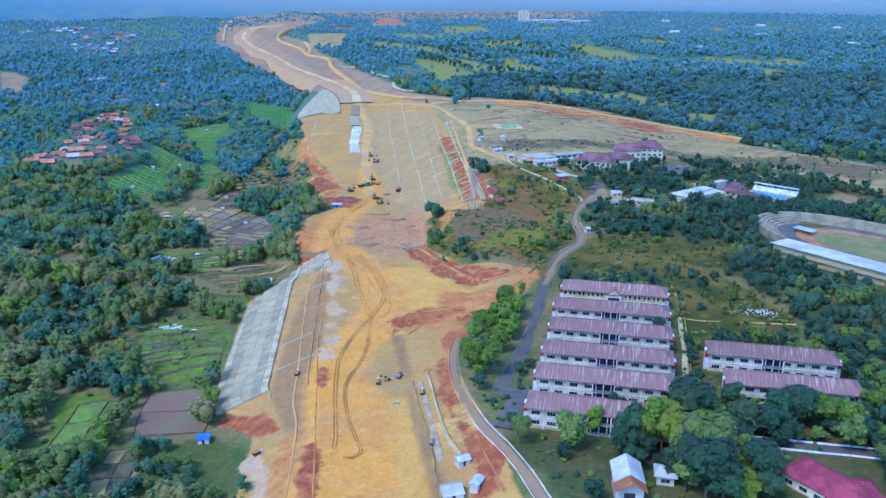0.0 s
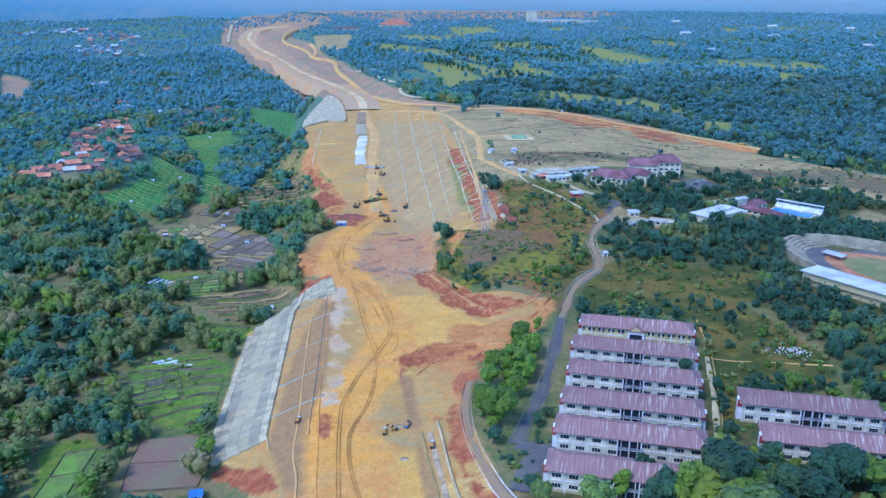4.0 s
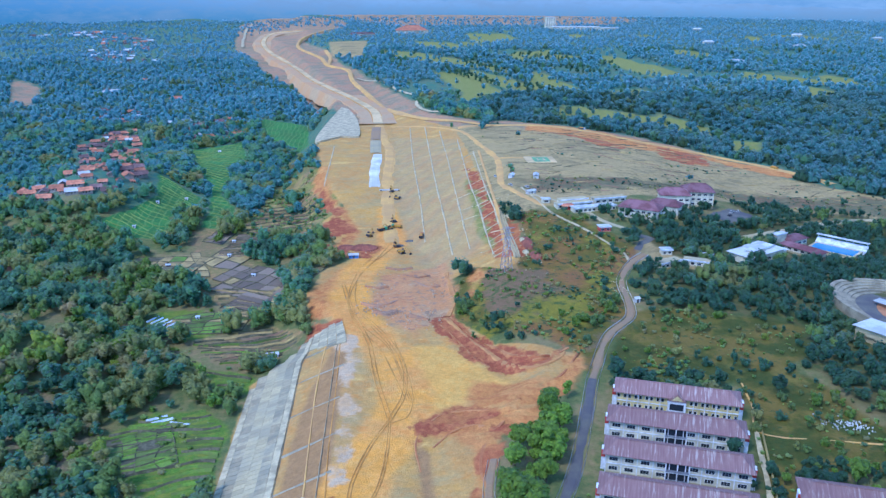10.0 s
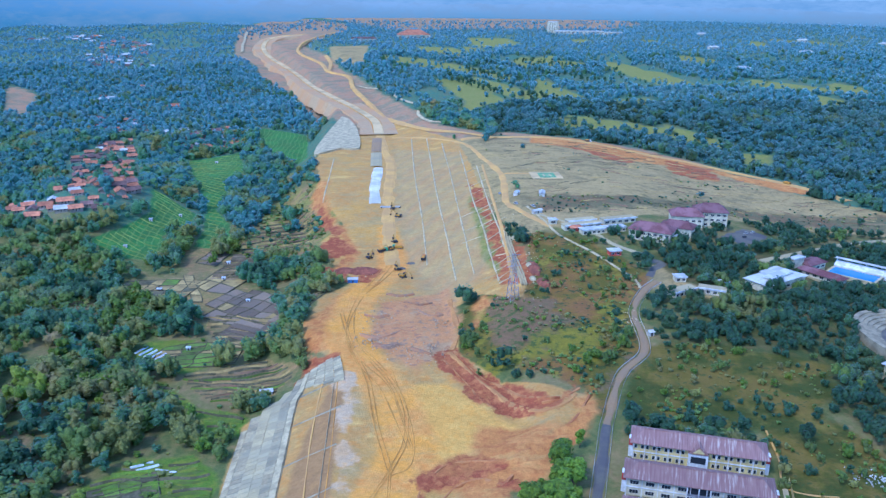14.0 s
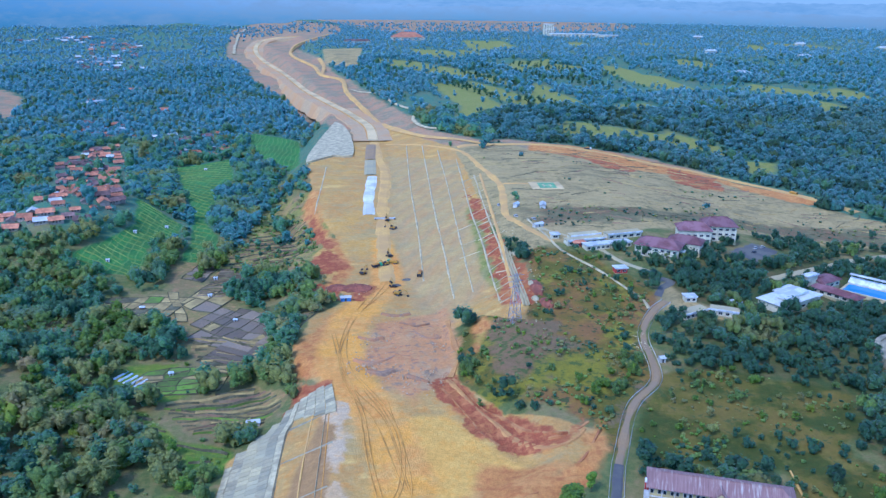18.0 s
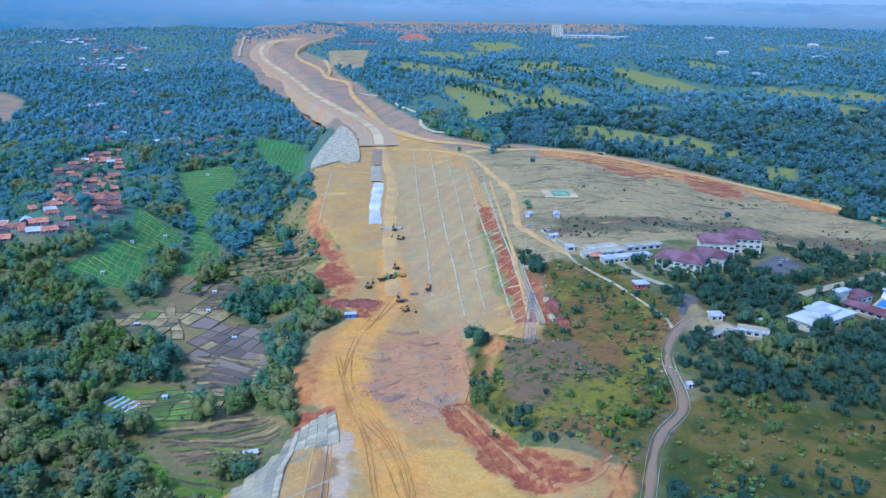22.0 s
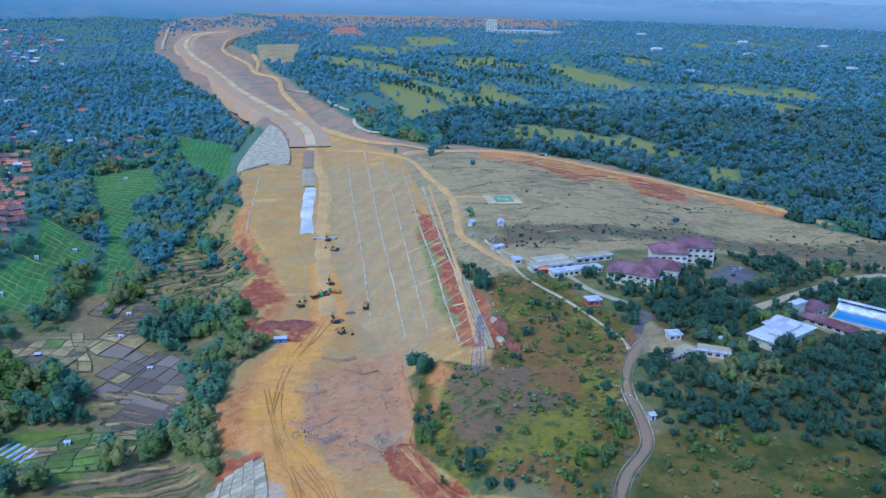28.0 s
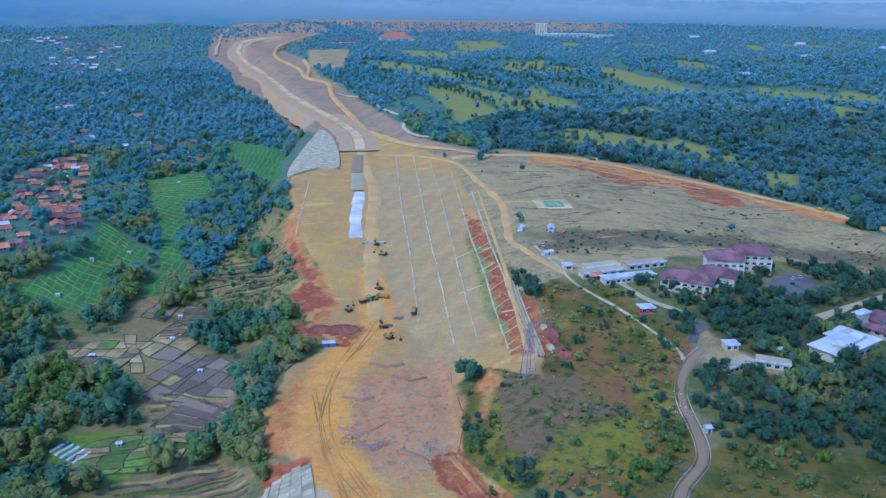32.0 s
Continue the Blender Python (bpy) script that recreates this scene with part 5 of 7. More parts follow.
def tuft(rng, wide, tall, lumps, leaves, leaf):
    """A far tree: small uneven boughs beside each other, wrapped in loose sprays of leaves."""
    v, f = [], []
    cents = [(wide * (0.3 + 0.06 * k) * math.cos(2.1 * k + wide) * (lumps > 1), wide * (0.3 + 0.06 * k) * math.sin(2.1 * k + wide) * (lumps > 1), tall * rng.uniform(0.35, 0.8), wide * rng.uniform(0.45, 0.7) * (1 if lumps < 4 else 0.75)) for k in range(lumps)]
    for x, y, z, r in cents:
        k, turn = len(v), rng.uniform(0, 6)
        for up, wid in ((-1.0, 0.75), (0.25, 0.95)):
            for i in range(6):
                a, q = turn + math.pi * i / 3, r * wid * rng.uniform(0.7, 1.25)
                v.append((x + q * math.cos(a), y + q * math.sin(a), z + r * (up + rng.uniform(-0.2, 0.2))))
        v.append((x + rng.uniform(-0.3, 0.3) * r, y + rng.uniform(-0.3, 0.3) * r, z + r * rng.uniform(0.75, 1.15)))
        f += [(k + i, k + (i + 1) % 6, k + 6 + (i + 1) % 6, k + 6 + i) for i in range(6)]
        f += [(k + 6 + i, k + 7 + i, k + 6 + (i + 2) % 6, k + 12) for i in (0, 2, 4)]
    for _ in range(leaves):
        x, y, z, r = cents[int(rng.uniform(0, lumps))]
        a, up = rng.uniform(0, 6.3), rng.uniform(-0.4, 1.0)
        q = r * math.sqrt(max(0.1, 1 - up * up)) * rng.uniform(0.9, 1.3)
        c, k = (x + q * math.cos(a), y + q * math.sin(a), z + r * up * rng.uniform(1.0, 1.3)), len(v)
        v += [(c[0] + leaf * rng.uniform(0.4, 1) * i, c[1] + leaf * rng.uniform(0.4, 1) * j, c[2] + leaf * rng.uniform(-0.7, 0.7)) for i, j in ((-1, -1), (1, -1), (1, 1), (-1, 1))]
        f.append((k, k + 1, k + 2, k + 3))
    return np.array(v), np.array(f)


rng = random.Random(4)
NEAR = [crown(rng, w, t, b, 420, 0.5, 10) for w, t, b in ((3.4, 5.5, 2.5), (4.2, 6.0, 3.0), (2.8, 6.5, 2.5), (3.8, 5.0, 3.5), (2.2, 4.5, 1.5), (4.8, 5.5, 4.0))]
MID = [tuft(rng, w, t, 6, 54, 0.62) for w, t in ((3.4, 7.0), (4.2, 8.0), (2.8, 8.5), (3.8, 6.5), (3.0, 9.5), (4.8, 7.5))]
FAR = [tuft(rng, w, t, 2, 10, 1.2) for w, t in ((3.6, 6.0), (4.6, 6.5), (3.0, 7.5), (2.6, 5.0), (3.8, 8.5), (4.4, 5.5), (2.2, 4.2), (5.2, 8.0))]
FARTHER = [tuft(rng, w, t, 1, 6, 1.5) for w, t in ((4.6, 6.0), (5.6, 6.5), (3.8, 7.5), (3.4, 5.0), (4.6, 8.5), (6.2, 8.0))]
VAST = [tuft(rng, w, t, 1, 2, 1.7) for w, t in ((4.5, 5.5), (5.5, 6.5), (3.6, 5.0), (6.5, 7.0))]


def trunk(tall, r):
    g = Geo().tube((0, 0, -0.5), (0.1, 0.05, tall), r, r * 0.6)
    for a in range(3):
        t = 2.1 * a + 0.4
        g.tube((0.08, 0.03, tall * 0.7), (1.3 * math.cos(t), 1.3 * math.sin(t), tall + 1.2), r * 0.5, r * 0.2, 5)
    return g.mesh("trunk")


TRUNKS = [trunk(t, r) for t, r in ((4.2, 0.18), (4.8, 0.22), (4.6, 0.16), (5.0, 0.2), (2.8, 0.12), (6.0, 0.25))]
CROWNS = {}
for key in ("leaf_forest", "leaf_bright", "leaf_dark"):
    CROWNS[key] = []
    for v, f in NEAR:
        me = quad_mesh("crown", v, f)
        me.materials.append(M[key])
        CROWNS[key].append(me)


def tree(x, y, size, key, i, label, name="tree", group="trees of the campus"):
    t = part(name, TRUNKS[i % 6], M["bark"], m=pose(x, y, float(height(x, y)), 0, 0, rng.uniform(0, 360)) @ Matrix.Diagonal((size, size, size * rng.uniform(0.85, 1.15), 1)))
    tagged(t, label, "tree", group)
    part("crown", CROWNS[key][i % 6], M[key], t)
    return t


def scatter(x0, x1, y0, y1, step, seed):
    """Places in a jittered grid within the wedge that opens to the north."""
    r = np.random.RandomState(seed)
    x, y = np.meshgrid(np.arange(x0, x1, step), np.arange(y0, y1, step))
    x, y = x + r.uniform(-0.5, 0.5, x.shape) * step, y + r.uniform(-0.5, 0.5, x.shape) * step
    keep = np.abs(x) < 0.66 * y + 60
    return x[keep], y[keep]


LINES = [(ACCESS, 6), (HAUL, 9), (MAIN, 14), (DIRT, 7), (CAMPUS, 5), (BENCH, 6), (RIDGE, 8), (LOOP, 8), ([(229, 568), (275, 599), (317, 622), (361, 623)], 6)]
BUILT = [[(-54, 434), (-22, 428), (-22, 464), (-52, 463)], [(216, 415), (250, 360), (266, 366), (236, 428)], [(-104, 905), (-80, 895), (-30, 930), (-36, 1030), (-60, 1140), (-90, 1120), (-104, 1000)], [(326, 570), (350, 580), (372, 556), (352, 530), (332, 548)],  # yards and houses that keep free of woods
    [(50, 252), (97, 236), (135, 345), (88, 370)], [(124, 262), (168, 248), (174, 272), (130, 297)], [(200, 508), (246, 532), (240, 548), (200, 530)],
    [(246, 532), (268, 538), (292, 544), (310, 562), (284, 584), (250, 572)], [(100, 598), (160, 600), (165, 630), (105, 615)], [(150, 590), (250, 640), (240, 680), (160, 630)],
    [(66, 203), (84, 203), (84, 218), (66, 218)], [(118, 200), (148, 200), (146, 228), (122, 226)], [(224, 440), (262, 370), (330, 360), (320, 420), (270, 476), (236, 470)],
    [(218, 592), (260, 612), (246, 640), (218, 606)], [(125, 560), (145, 560), (145, 575), (125, 575)], [(-75, 275), (-58, 275), (-58, 292), (-75, 292)],
    [(38, 240), (52, 236), (66, 270), (46, 282)], [(36, 205), (56, 205), (74, 228), (74, 238), (48, 250), (34, 250)], [(-60, 245), (-40, 245), (-40, 300), (-64, 300)],
]


VILLAGE = [(-335, 811), (-321, 808), (-256, 710), (-319, 929), (-353, 1017), (-342, 1037), (-334, 1075), (-321, 1111), (-294, 1036), (-253, 891), (-205, 752), (-200, 746), (-212, 722), (-223, 699), (-242, 688), (-273, 695)]


def near_line(x, y, pts):
    c = spline(pts, 6)
    return np.min(np.hypot(x[:, None] - c[None, :, 0], y[:, None] - c[None, :, 1]), axis=1)


def wooded(x, y, far=False):
    """How wooded a place is: 0 in the open, 1 in the woods."""
    w = np.ones(len(x))
    for cname, much in (("olive", 0.7), ("grass", 0.46), ("field", 0.0), ("fairway", 0.11), ("scrub", 0.30), ("flank", 0.16), ("mauve", 0.10), ("weed", 0.14), ("rough", 0.12), ("dry", 0.004), ("bush", 0.95), ("rice", 0.0), ("farsoil", 0.0), ("orange", 0.0), ("brown", 0.0), ("earth", 0.0), ("red", 0.0), ("grey", 0.0), ("rubbly", 0.0)):
        w = np.where(kind_of_ground(cname, x, y) > (-4 if cname == "fairway" else -2), np.minimum(w, much), w)
    w = np.where(kind_of_ground("bush", x, y) > 0, 0.95, w)
    w = np.where(y > 2420, np.maximum(w, 0.4), w)
    w = np.where(inside(VILLAGE, x, y) > -9, np.minimum(w, 0.10), w)
    for pts, half in LINES:
        w = np.where(near_line(x, y, pts) < half, 0, w)
    for poly in BUILT:
        w = np.where(inside(poly, x, y) > -2.5, 0, w)
    return w


def joined(name, protos, x, y, size, mat, label, seed, trunks=False):
    r = np.random.RandomState(seed)
    V, Q, k = [], [], 0
    pick, turn = r.randint(0, len(protos), len(x)), r.uniform(0, 2 * math.pi, len(x))
    z = height(x, y)
    for px, py, pz, s, i, a in zip(x, y, z, size, pick, turn):
        v, f = protos[i]
        c, sn = math.cos(a) * s, math.sin(a) * s
        V.append(np.stack([v[:, 0] * c - v[:, 1] * sn + px, v[:, 0] * sn + v[:, 1] * c + py, v[:, 2] * s * (0.8 + 0.4 * ((i * 7 + k) % 5) / 5) + pz], 1))
        Q.append(f + k)
        k += len(v)
    ob = part(name, quad_mesh(name, np.vstack(V), np.vstack(Q)), mat)
    if len(protos[0][0]) < 60:
        ob.data.shade_smooth()
    return tagged(ob, label, "woods", kind="stuff")


rs = np.random.RandomState(11)
x, y = scatter(-460, 460, 205, 700, 5.6, 1)
gaps = np.array([noise.noise((a * 0.025, b * 0.025, 9)) for a, b in zip(x, y)])
w = wooded(x, y) * np.where((gaps > -0.22) | (x > 100), 0.95, 0.35)
keep = rs.uniform(0, 1, len(x)) < w
x, y = x[keep], y[keep]
sz = rs.uniform(0.6, 1.35, len(x)) ** 1.3
bushy = kind_of_ground("bush", x, y) > -1
low = (np.maximum(kind_of_ground("grass", x, y), kind_of_ground("scrub", x, y)) > -2) | (kind_of_ground("flank", x, y) > -2) | bushy
sz = np.where(low, rs.uniform(0.24, 0.62, len(x)), sz)
sz = np.where(bushy, rs.uniform(0.5, 0.85, len(x)), sz)
sz = np.where((x > 110) & ~low, sz * 0.76, sz)
sz = np.where((y < 250) & (x > 40), sz * 1.5, sz)
order = np.argsort(y + 0.2 * np.abs(x - 90))
close = np.zeros(len(x), bool)
GROVE = [(38, 285), (46, 282), (74, 345), (82, 395), (60, 402), (38, 325)]
in_grove = inside(GROVE, x, y) > -2
single = [i for i in order if in_grove[i]] + [i for i in order if 20 < x[i] < 250 and not in_grove[i]]
single = single[:340]
for j, i in enumerate(single):
    close[i] = True
    lush, small = in_grove[i], low[i] and not in_grove[i]
    if small:
        tree(float(x[i]), float(y[i]), float(sz[i]), ("leaf_bright", "leaf_forest", "leaf_dark")[j % 3], j, "small young green tree standing in grass", "tree", "young trees on the grass")
    elif lush:
        tree(float(x[i]), float(y[i]), float(sz[i]) * 1.2, "leaf_bright", j, "leafy bright green tree beside the road", "tree", "roadside grove")
    else:
        tree(float(x[i]), float(y[i]), float(sz[i]), ("leaf_dark", "leaf_forest", "leaf_dark", "leaf_bright", "leaf_dark")[j % 5], j, "dark green broadleaf tree among others")


def woods(name, protos, keep, sizes, parts, label, seed):
    """One stand of trees in several leaf colours: a joined mesh for each."""
    mix = np.array([noise.noise((a * 0.03, b * 0.03, seed)) for a, b in zip(x, y)]) + rs.uniform(-0.35, 0.35, len(x))
    edges = np.quantile(mix[keep], [0, *np.cumsum([q for _, q in parts])[:-1], 1]) if keep.any() else [0] * 9
    for k, (key, _) in enumerate(parts):
        some = keep & (mix >= edges[k]) & (mix <= edges[k + 1])
        if some.any():
            joined(name, protos, x[some], y[some], sizes[some], M[key], label, seed + k)


woods("woodland", MID, ~close & (x < 0) & (y < 470), sz * 1.1, (("leaf_dark", 0.05), ("leaf_haze", 0.20), ("leaf_forest", 0.33), ("leaf_olive", 0.32), ("leaf_bright", 0.10)), "mixed green and olive woodland in the valley", 2)
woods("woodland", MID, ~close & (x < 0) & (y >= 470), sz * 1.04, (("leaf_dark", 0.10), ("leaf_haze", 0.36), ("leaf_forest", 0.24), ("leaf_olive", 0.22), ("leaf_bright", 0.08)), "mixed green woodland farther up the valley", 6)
woods("woodland", MID, ~close & (x >= 0) & ~low, sz, (("leaf_dark", 0.74), ("leaf_haze", 0.16), ("leaf_forest", 0.10)), "dense dark green trees on the campus", 12)
woods("shrubs", MID, ~close & (x >= 0) & low, sz, (("leaf_dark", 0.34), ("leaf_forest", 0.36), ("leaf_olive", 0.08), ("leaf_bright", 0.22)), "low shrubs scattered over the grassy slope", 22)
x, y = scatter(-800, 800, 700, 1150, 6.0, 5)
keep = rs.uniform(0, 1, len(x)) < wooded(x, y)
x, y = x[keep], y[keep]
east = x > 110
woods("woodland", FAR, ~east, rs.uniform(0.55, 1.0, len(x)) ** 1.5 * 1.5, (("leaf_far", 0.46), ("leaf_haze", 0.44), ("leaf_olive", 0.10)), "woods round the village, leaf colour blued for haze", 32)
woods("woodland", FAR, east, rs.uniform(0.55, 1.0, len(x)) ** 1.5 * 1.5, (("leaf_dark", 0.16), ("leaf_far", 0.72), ("leaf_haze", 0.12)), "dark woods beyond the dry plateau, leaf colour blued for haze", 36)
x, y = scatter(-1250, 1250, 1150, 1800, 8.6, 6)
openness = np.array([noise.noise((a * 0.006, b * 0.004, 4)) for a, b in zip(x, y)])
keep = rs.uniform(0, 1, len(x)) < wooded(x, y) * np.where((x > 0) & (openness > 0.22), 0.15, 1)
x, y = x[keep], y[keep]
woods("woodland", FARTHER, np.ones(len(x), bool), rs.uniform(0.6, 1.35, len(x)), (("leaf_farther", 0.86), ("leaf_haze", 0.14)), "far woods round the golf course, leaf colour blued for haze", 42)
x, y = scatter(-2100, 2100, 1780, 2900, 14.5, 8)
openness = np.array([noise.noise((a * 0.004, b * 0.002, 2)) for a, b in zip(x, y)])
keep = rs.uniform(0, 1, len(x)) < wooded(x, y) * np.where(openness > 0.3, 0.6, 1)
x, y = x[keep], y[keep]
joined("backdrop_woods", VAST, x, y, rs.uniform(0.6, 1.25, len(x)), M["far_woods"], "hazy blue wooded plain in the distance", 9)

# low bushes and weeds over the open slopes
BUSHES = [dome_tree(rng, w, t, 0, 1, 8, 0.5) for w, t in ((1.5, 1.3), (2.0, 1.6), (1.1, 1.2), (1.7, 2.2))]
x, y = scatter(20, 260, 250, 640, 2.4, 31)
thick = np.array([noise.noise((a * 0.045, b * 0.045, 21)) + 0.5 * noise.noise((a * 0.15, b * 0.15, 7)) for a, b in zip(x, y)])
open_slope = np.maximum(np.maximum(kind_of_ground("grass", x, y), kind_of_ground("scrub", x, y)), kind_of_ground("bush", x, y)) > 0
keep = open_slope & (wooded(x, y) > 0) & (rs.uniform(0, 1, len(x)) < np.clip(np.where(kind_of_ground("grass", x, y) > 0, 0.03, 0.22) + 1.2 * thick, 0.02, 0.8))
x, y = x[keep], y[keep]
woods("bushes", BUSHES, np.ones(len(x), bool), rs.uniform(0.5, 1.0, len(x)) ** 2.2 * 1.05, (("leaf_dark", 0.14), ("leaf_forest", 0.36), ("leaf_bright", 0.16), ("leaf_olive", 0.34)), "low bushes and weeds scattered over the open slope", 52)
x, y = scatter(-230, -30, 230, 800, 3.4, 33)
open_slope = np.max([kind_of_ground(q, x, y) for q in ("field", "flank", "bush", "olive")], axis=0) > -3
thick = np.array([noise.noise((a * 0.05, b * 0.05, 17)) for a, b in zip(x, y)])
in_field = kind_of_ground("field", x, y) > 0
keep = open_slope & ((wooded(x, y) > 0) | (in_field & (thick > 0.05))) & (rs.uniform(0, 1, len(x)) < np.where(in_field, 0.3, 0.45))
x, y = x[keep], y[keep]
woods("bushes", BUSHES, np.ones(len(x), bool), rs.uniform(0.5, 1.3, len(x)), (("leaf_dark", 0.2), ("leaf_forest", 0.4), ("leaf_bright", 0.2), ("leaf_olive", 0.2)), "low bushes on the flank of the valley", 62)
x, y = scatter(90, 430, 600, 930, 4.6, 37)
thick = np.array([noise.noise((a * 0.02, b * 0.05, 27)) + 0.5 * noise.noise((a * 0.09, b * 0.09, 3)) for a, b in zip(x, y)])
rough_land = kind_of_ground("rough", x, y) > -4
keep = (kind_of_ground("dry", x, y) > 2) & (wooded(x, y) > 0) & (rs.uniform(0, 1, len(x)) < np.where(rough_land, 0.35 + thick, np.clip(0.9 * thick - 0.12, 0, 0.5)))
x, y = x[keep], y[keep]
woods("bushes", BUSHES, np.ones(len(x), bool), rs.uniform(0.35, 1.0, len(x)), (("leaf_dark", 0.35), ("leaf_haze", 0.35), ("leaf_olive", 0.3)), "dark low bushes strewn over the dry plateau", 72)
x, y = scatter(34, 150, 206, 300, 3.0, 39)
keep = np.all([inside(q, x, y) < 0 for q in BUILT[3:5]], axis=0) & np.all([near_line(x, y, q) > w for q, w in ((ACCESS, 5), (BENCH, 5))], axis=0) & (kind_of_ground("earth", x, y) < -3) & (rs.uniform(0, 1, len(x)) < 0.28)
x, y = x[keep], y[keep]
woods("bushes", BUSHES, np.ones(len(x), bool), rs.uniform(0.4, 1.0, len(x)), (("leaf_dark", 0.3), ("leaf_forest", 0.35), ("leaf_bright", 0.35)), "green bushes on the verge beside the dormitories", 82)
ROW_TREES = ((45, 250, 0.8), (62, 236, 1.5), (72, 243, 1.4), (80, 248, 1.3), (58, 229, 1.1), (46, 240, 0.9), (86, 233, 1.3), (96, 226, 1.3), (105, 243, 1.5), (104, 225, 1.4), (118, 243, 1.2), (122, 238, 1.2), (129, 229, 1.2), (83, 239, 1.1), (91, 221, 1.0))
# round shrubs in the yard between the dormitories, a lone tree on the lawn
for k, (sx, sy) in enumerate(((126.7, 300.5), (128.9, 308.6), (122.9, 288.3), (116.3, 305.6), (112.9, 292.1), (120.1, 320.5), (119, 300), (125, 295), (109, 280), (106, 270), (121, 281), (118, 272))):
    tree(sx, sy, 0.5 + 0.12 * (k % 3), "leaf_dark", k, "round clipped dark green shrub in the yard", "shrub", "shrubs in the yard")
for k, (sx, sy, q) in enumerate(ROW_TREES):
    tree(sx, sy, q, ("leaf_dark", "leaf_forest", "leaf_bright", "leaf_dark")[k % 4], k, "leafy broadleaf tree beside the dormitories")
for k in range(14):
    tree(142 + 2.3 * k, 312.3 - 0.75 * k, 0.42 + 0.08 * (k % 3), "leaf_dark", k, "dark green hedge bush along the yard", "shrub", "hedge along the yard")
tree(156.9, 363.6, 0.95, "leaf_dark", 3, "lone round tree on the grass", "tree", "young trees on the grass")


# -- houses and other buildings --
def gable_roof(w, d, z0, z1, over=0.6, thick=0.18):
    x, y = w / 2 + over, d / 2 + over
    v = [(-x, -y, z0), (x, -y, z0), (x, 0, z1), (-x, 0, z1), (-x, y, z0), (x, y, z0)]
    v += [(a, b, c - thick) for a, b, c in v]
    return Geo().add(v, [(0, 1, 2, 3), (3, 2, 5, 4), (7, 6, 9, 8), (8, 9, 10, 11), (0, 6, 7, 1), (4, 5, 11, 10), (1, 7, 8, 2), (2, 8, 11, 5), (3, 9, 6, 0), (4, 10, 9, 3)])


def house_meshes(w, d, h, rise):
    body = Geo().prism([(-w / 2, -d / 2, -1.5), (w / 2, -d / 2, -1.5), (w / 2, d / 2, -1.5), (-w / 2, d / 2, -1.5)], [(-w / 2, -d / 2, h), (w / 2, -d / 2, h), (w / 2, d / 2, h), (-w / 2, d / 2, h)])
    body.add([(-w / 2, -d / 2, h), (-w / 2, d / 2, h), (-w / 2, 0, h + rise * 0.85), (w / 2, -d / 2, h), (w / 2, d / 2, h), (w / 2, 0, h + rise * 0.85)], [(0, 2, 1), (3, 4, 5)])
    return body.mesh("wall"), gable_roof(w, d, h - 0.25, h + rise, 1.0).mesh("roof"), Geo().box(-w / 2 - 0.4, w / 2 + 0.4, -0.18, 0.18, h + rise - 0.1, h + rise + 0.14).mesh("ridge_cap"), Geo().box(-0.5, 0.5, -d / 2 - 0.06, -d / 2, 0, 2.0).mesh("door"), Geo().box(-0.7, 0.7, -d / 2 - 0.06, -d / 2, 0.9, 2.0).mesh("window")


HOUSES = [house_meshes(*a) for a in ((9, 7, 2.6, 2.0), (11, 8, 2.8, 2.3), (8, 6, 2.5, 1.6), (13, 8, 2.8, 2.4))]


def house(x, y, rz, i, roof, label, group, size=1.0, wall="wall_beige", near=True):
    h = thing("house", x, y, rz, label, "house", group)
    h.scale = (size, size, size)
    for mesh, mat in zip(HOUSES[i % 4][:4 if near else 2], (wall, roof, roof, "bark")):
        ob = new(mesh.name.split(".")[0], mesh)
        ob.parent = h
        if not mesh.materials:
            mesh.materials.append(M[mat])
        ob.material_slots[0].link = "OBJECT"
        ob.material_slots[0].material = M[mat]
    for dx in (-2.6, 2.6) if near else ():
        part("window", HOUSES[i % 4][4], M["glass"], h, m=pose(dx, 0, 0))
    return h


def village(poly, count, gap, seed, group, white=0.12, size=1.0):
    r, p, got = random.Random(seed), np.array(poly, float), []
    for _ in range(4000):
        if len(got) >= count:
            break
        x, y = r.uniform(p[:, 0].min(), p[:, 0].max()), r.uniform(p[:, 1].min(), p[:, 1].max())
        if inside(poly, [x], [y])[0] > 0 and all(math.hypot(x - a, y - b) > gap for a, b in got):
            got.append((x, y))
    near = min(q[1] for q in poly) < 1100
    for i, (x, y) in enumerate(got):
        c = r.random()
        roof, label = ("roof_white", "small house with a pale metal roof") if c < white else ("roof_orange", "small village house with an orange tile roof") if c < 0.75 else ("roof_rust", "small village house with a weathered brown tile roof")
        house(x, y, r.choice((20, 30, 110, 25, 15)) + r.uniform(-8, 8), r.randint(0, 3), roof, label, group, size * r.uniform(0.85, 1.15), near=near)


village(VILLAGE, 150, 7.6, 3, "village houses", 0.07, 0.80)
village([(-262, 1150), (-250, 1060), (-180, 1090), (-215, 1180)], 16, 14, 5, "houses at the wood's edge", 0.3)
village([(-300, 560), (-225, 500), (-215, 545), (-250, 600)], 9, 13, 6, "houses among trees", 0.3)
village([(-900, 2500), (-700, 2450), (-560, 1900), (-480, 1550), (-620, 1800)], 20, 20, 7, "far village houses", 0.35, 1.0)
village([(-418, 1288), (-350, 1263), (-322, 1170), (-247, 1114), (-250, 1190), (-300, 1150), (-370, 1148)], 28, 13, 8, "scattered houses in the woods", 0.3, 0.95)
village([(-741, 2268), (-620, 2300), (-519, 1975), (-484, 1810), (-577, 1735), (-640, 1950)], 40, 14, 17, "far village houses", 0.35, 1.05)
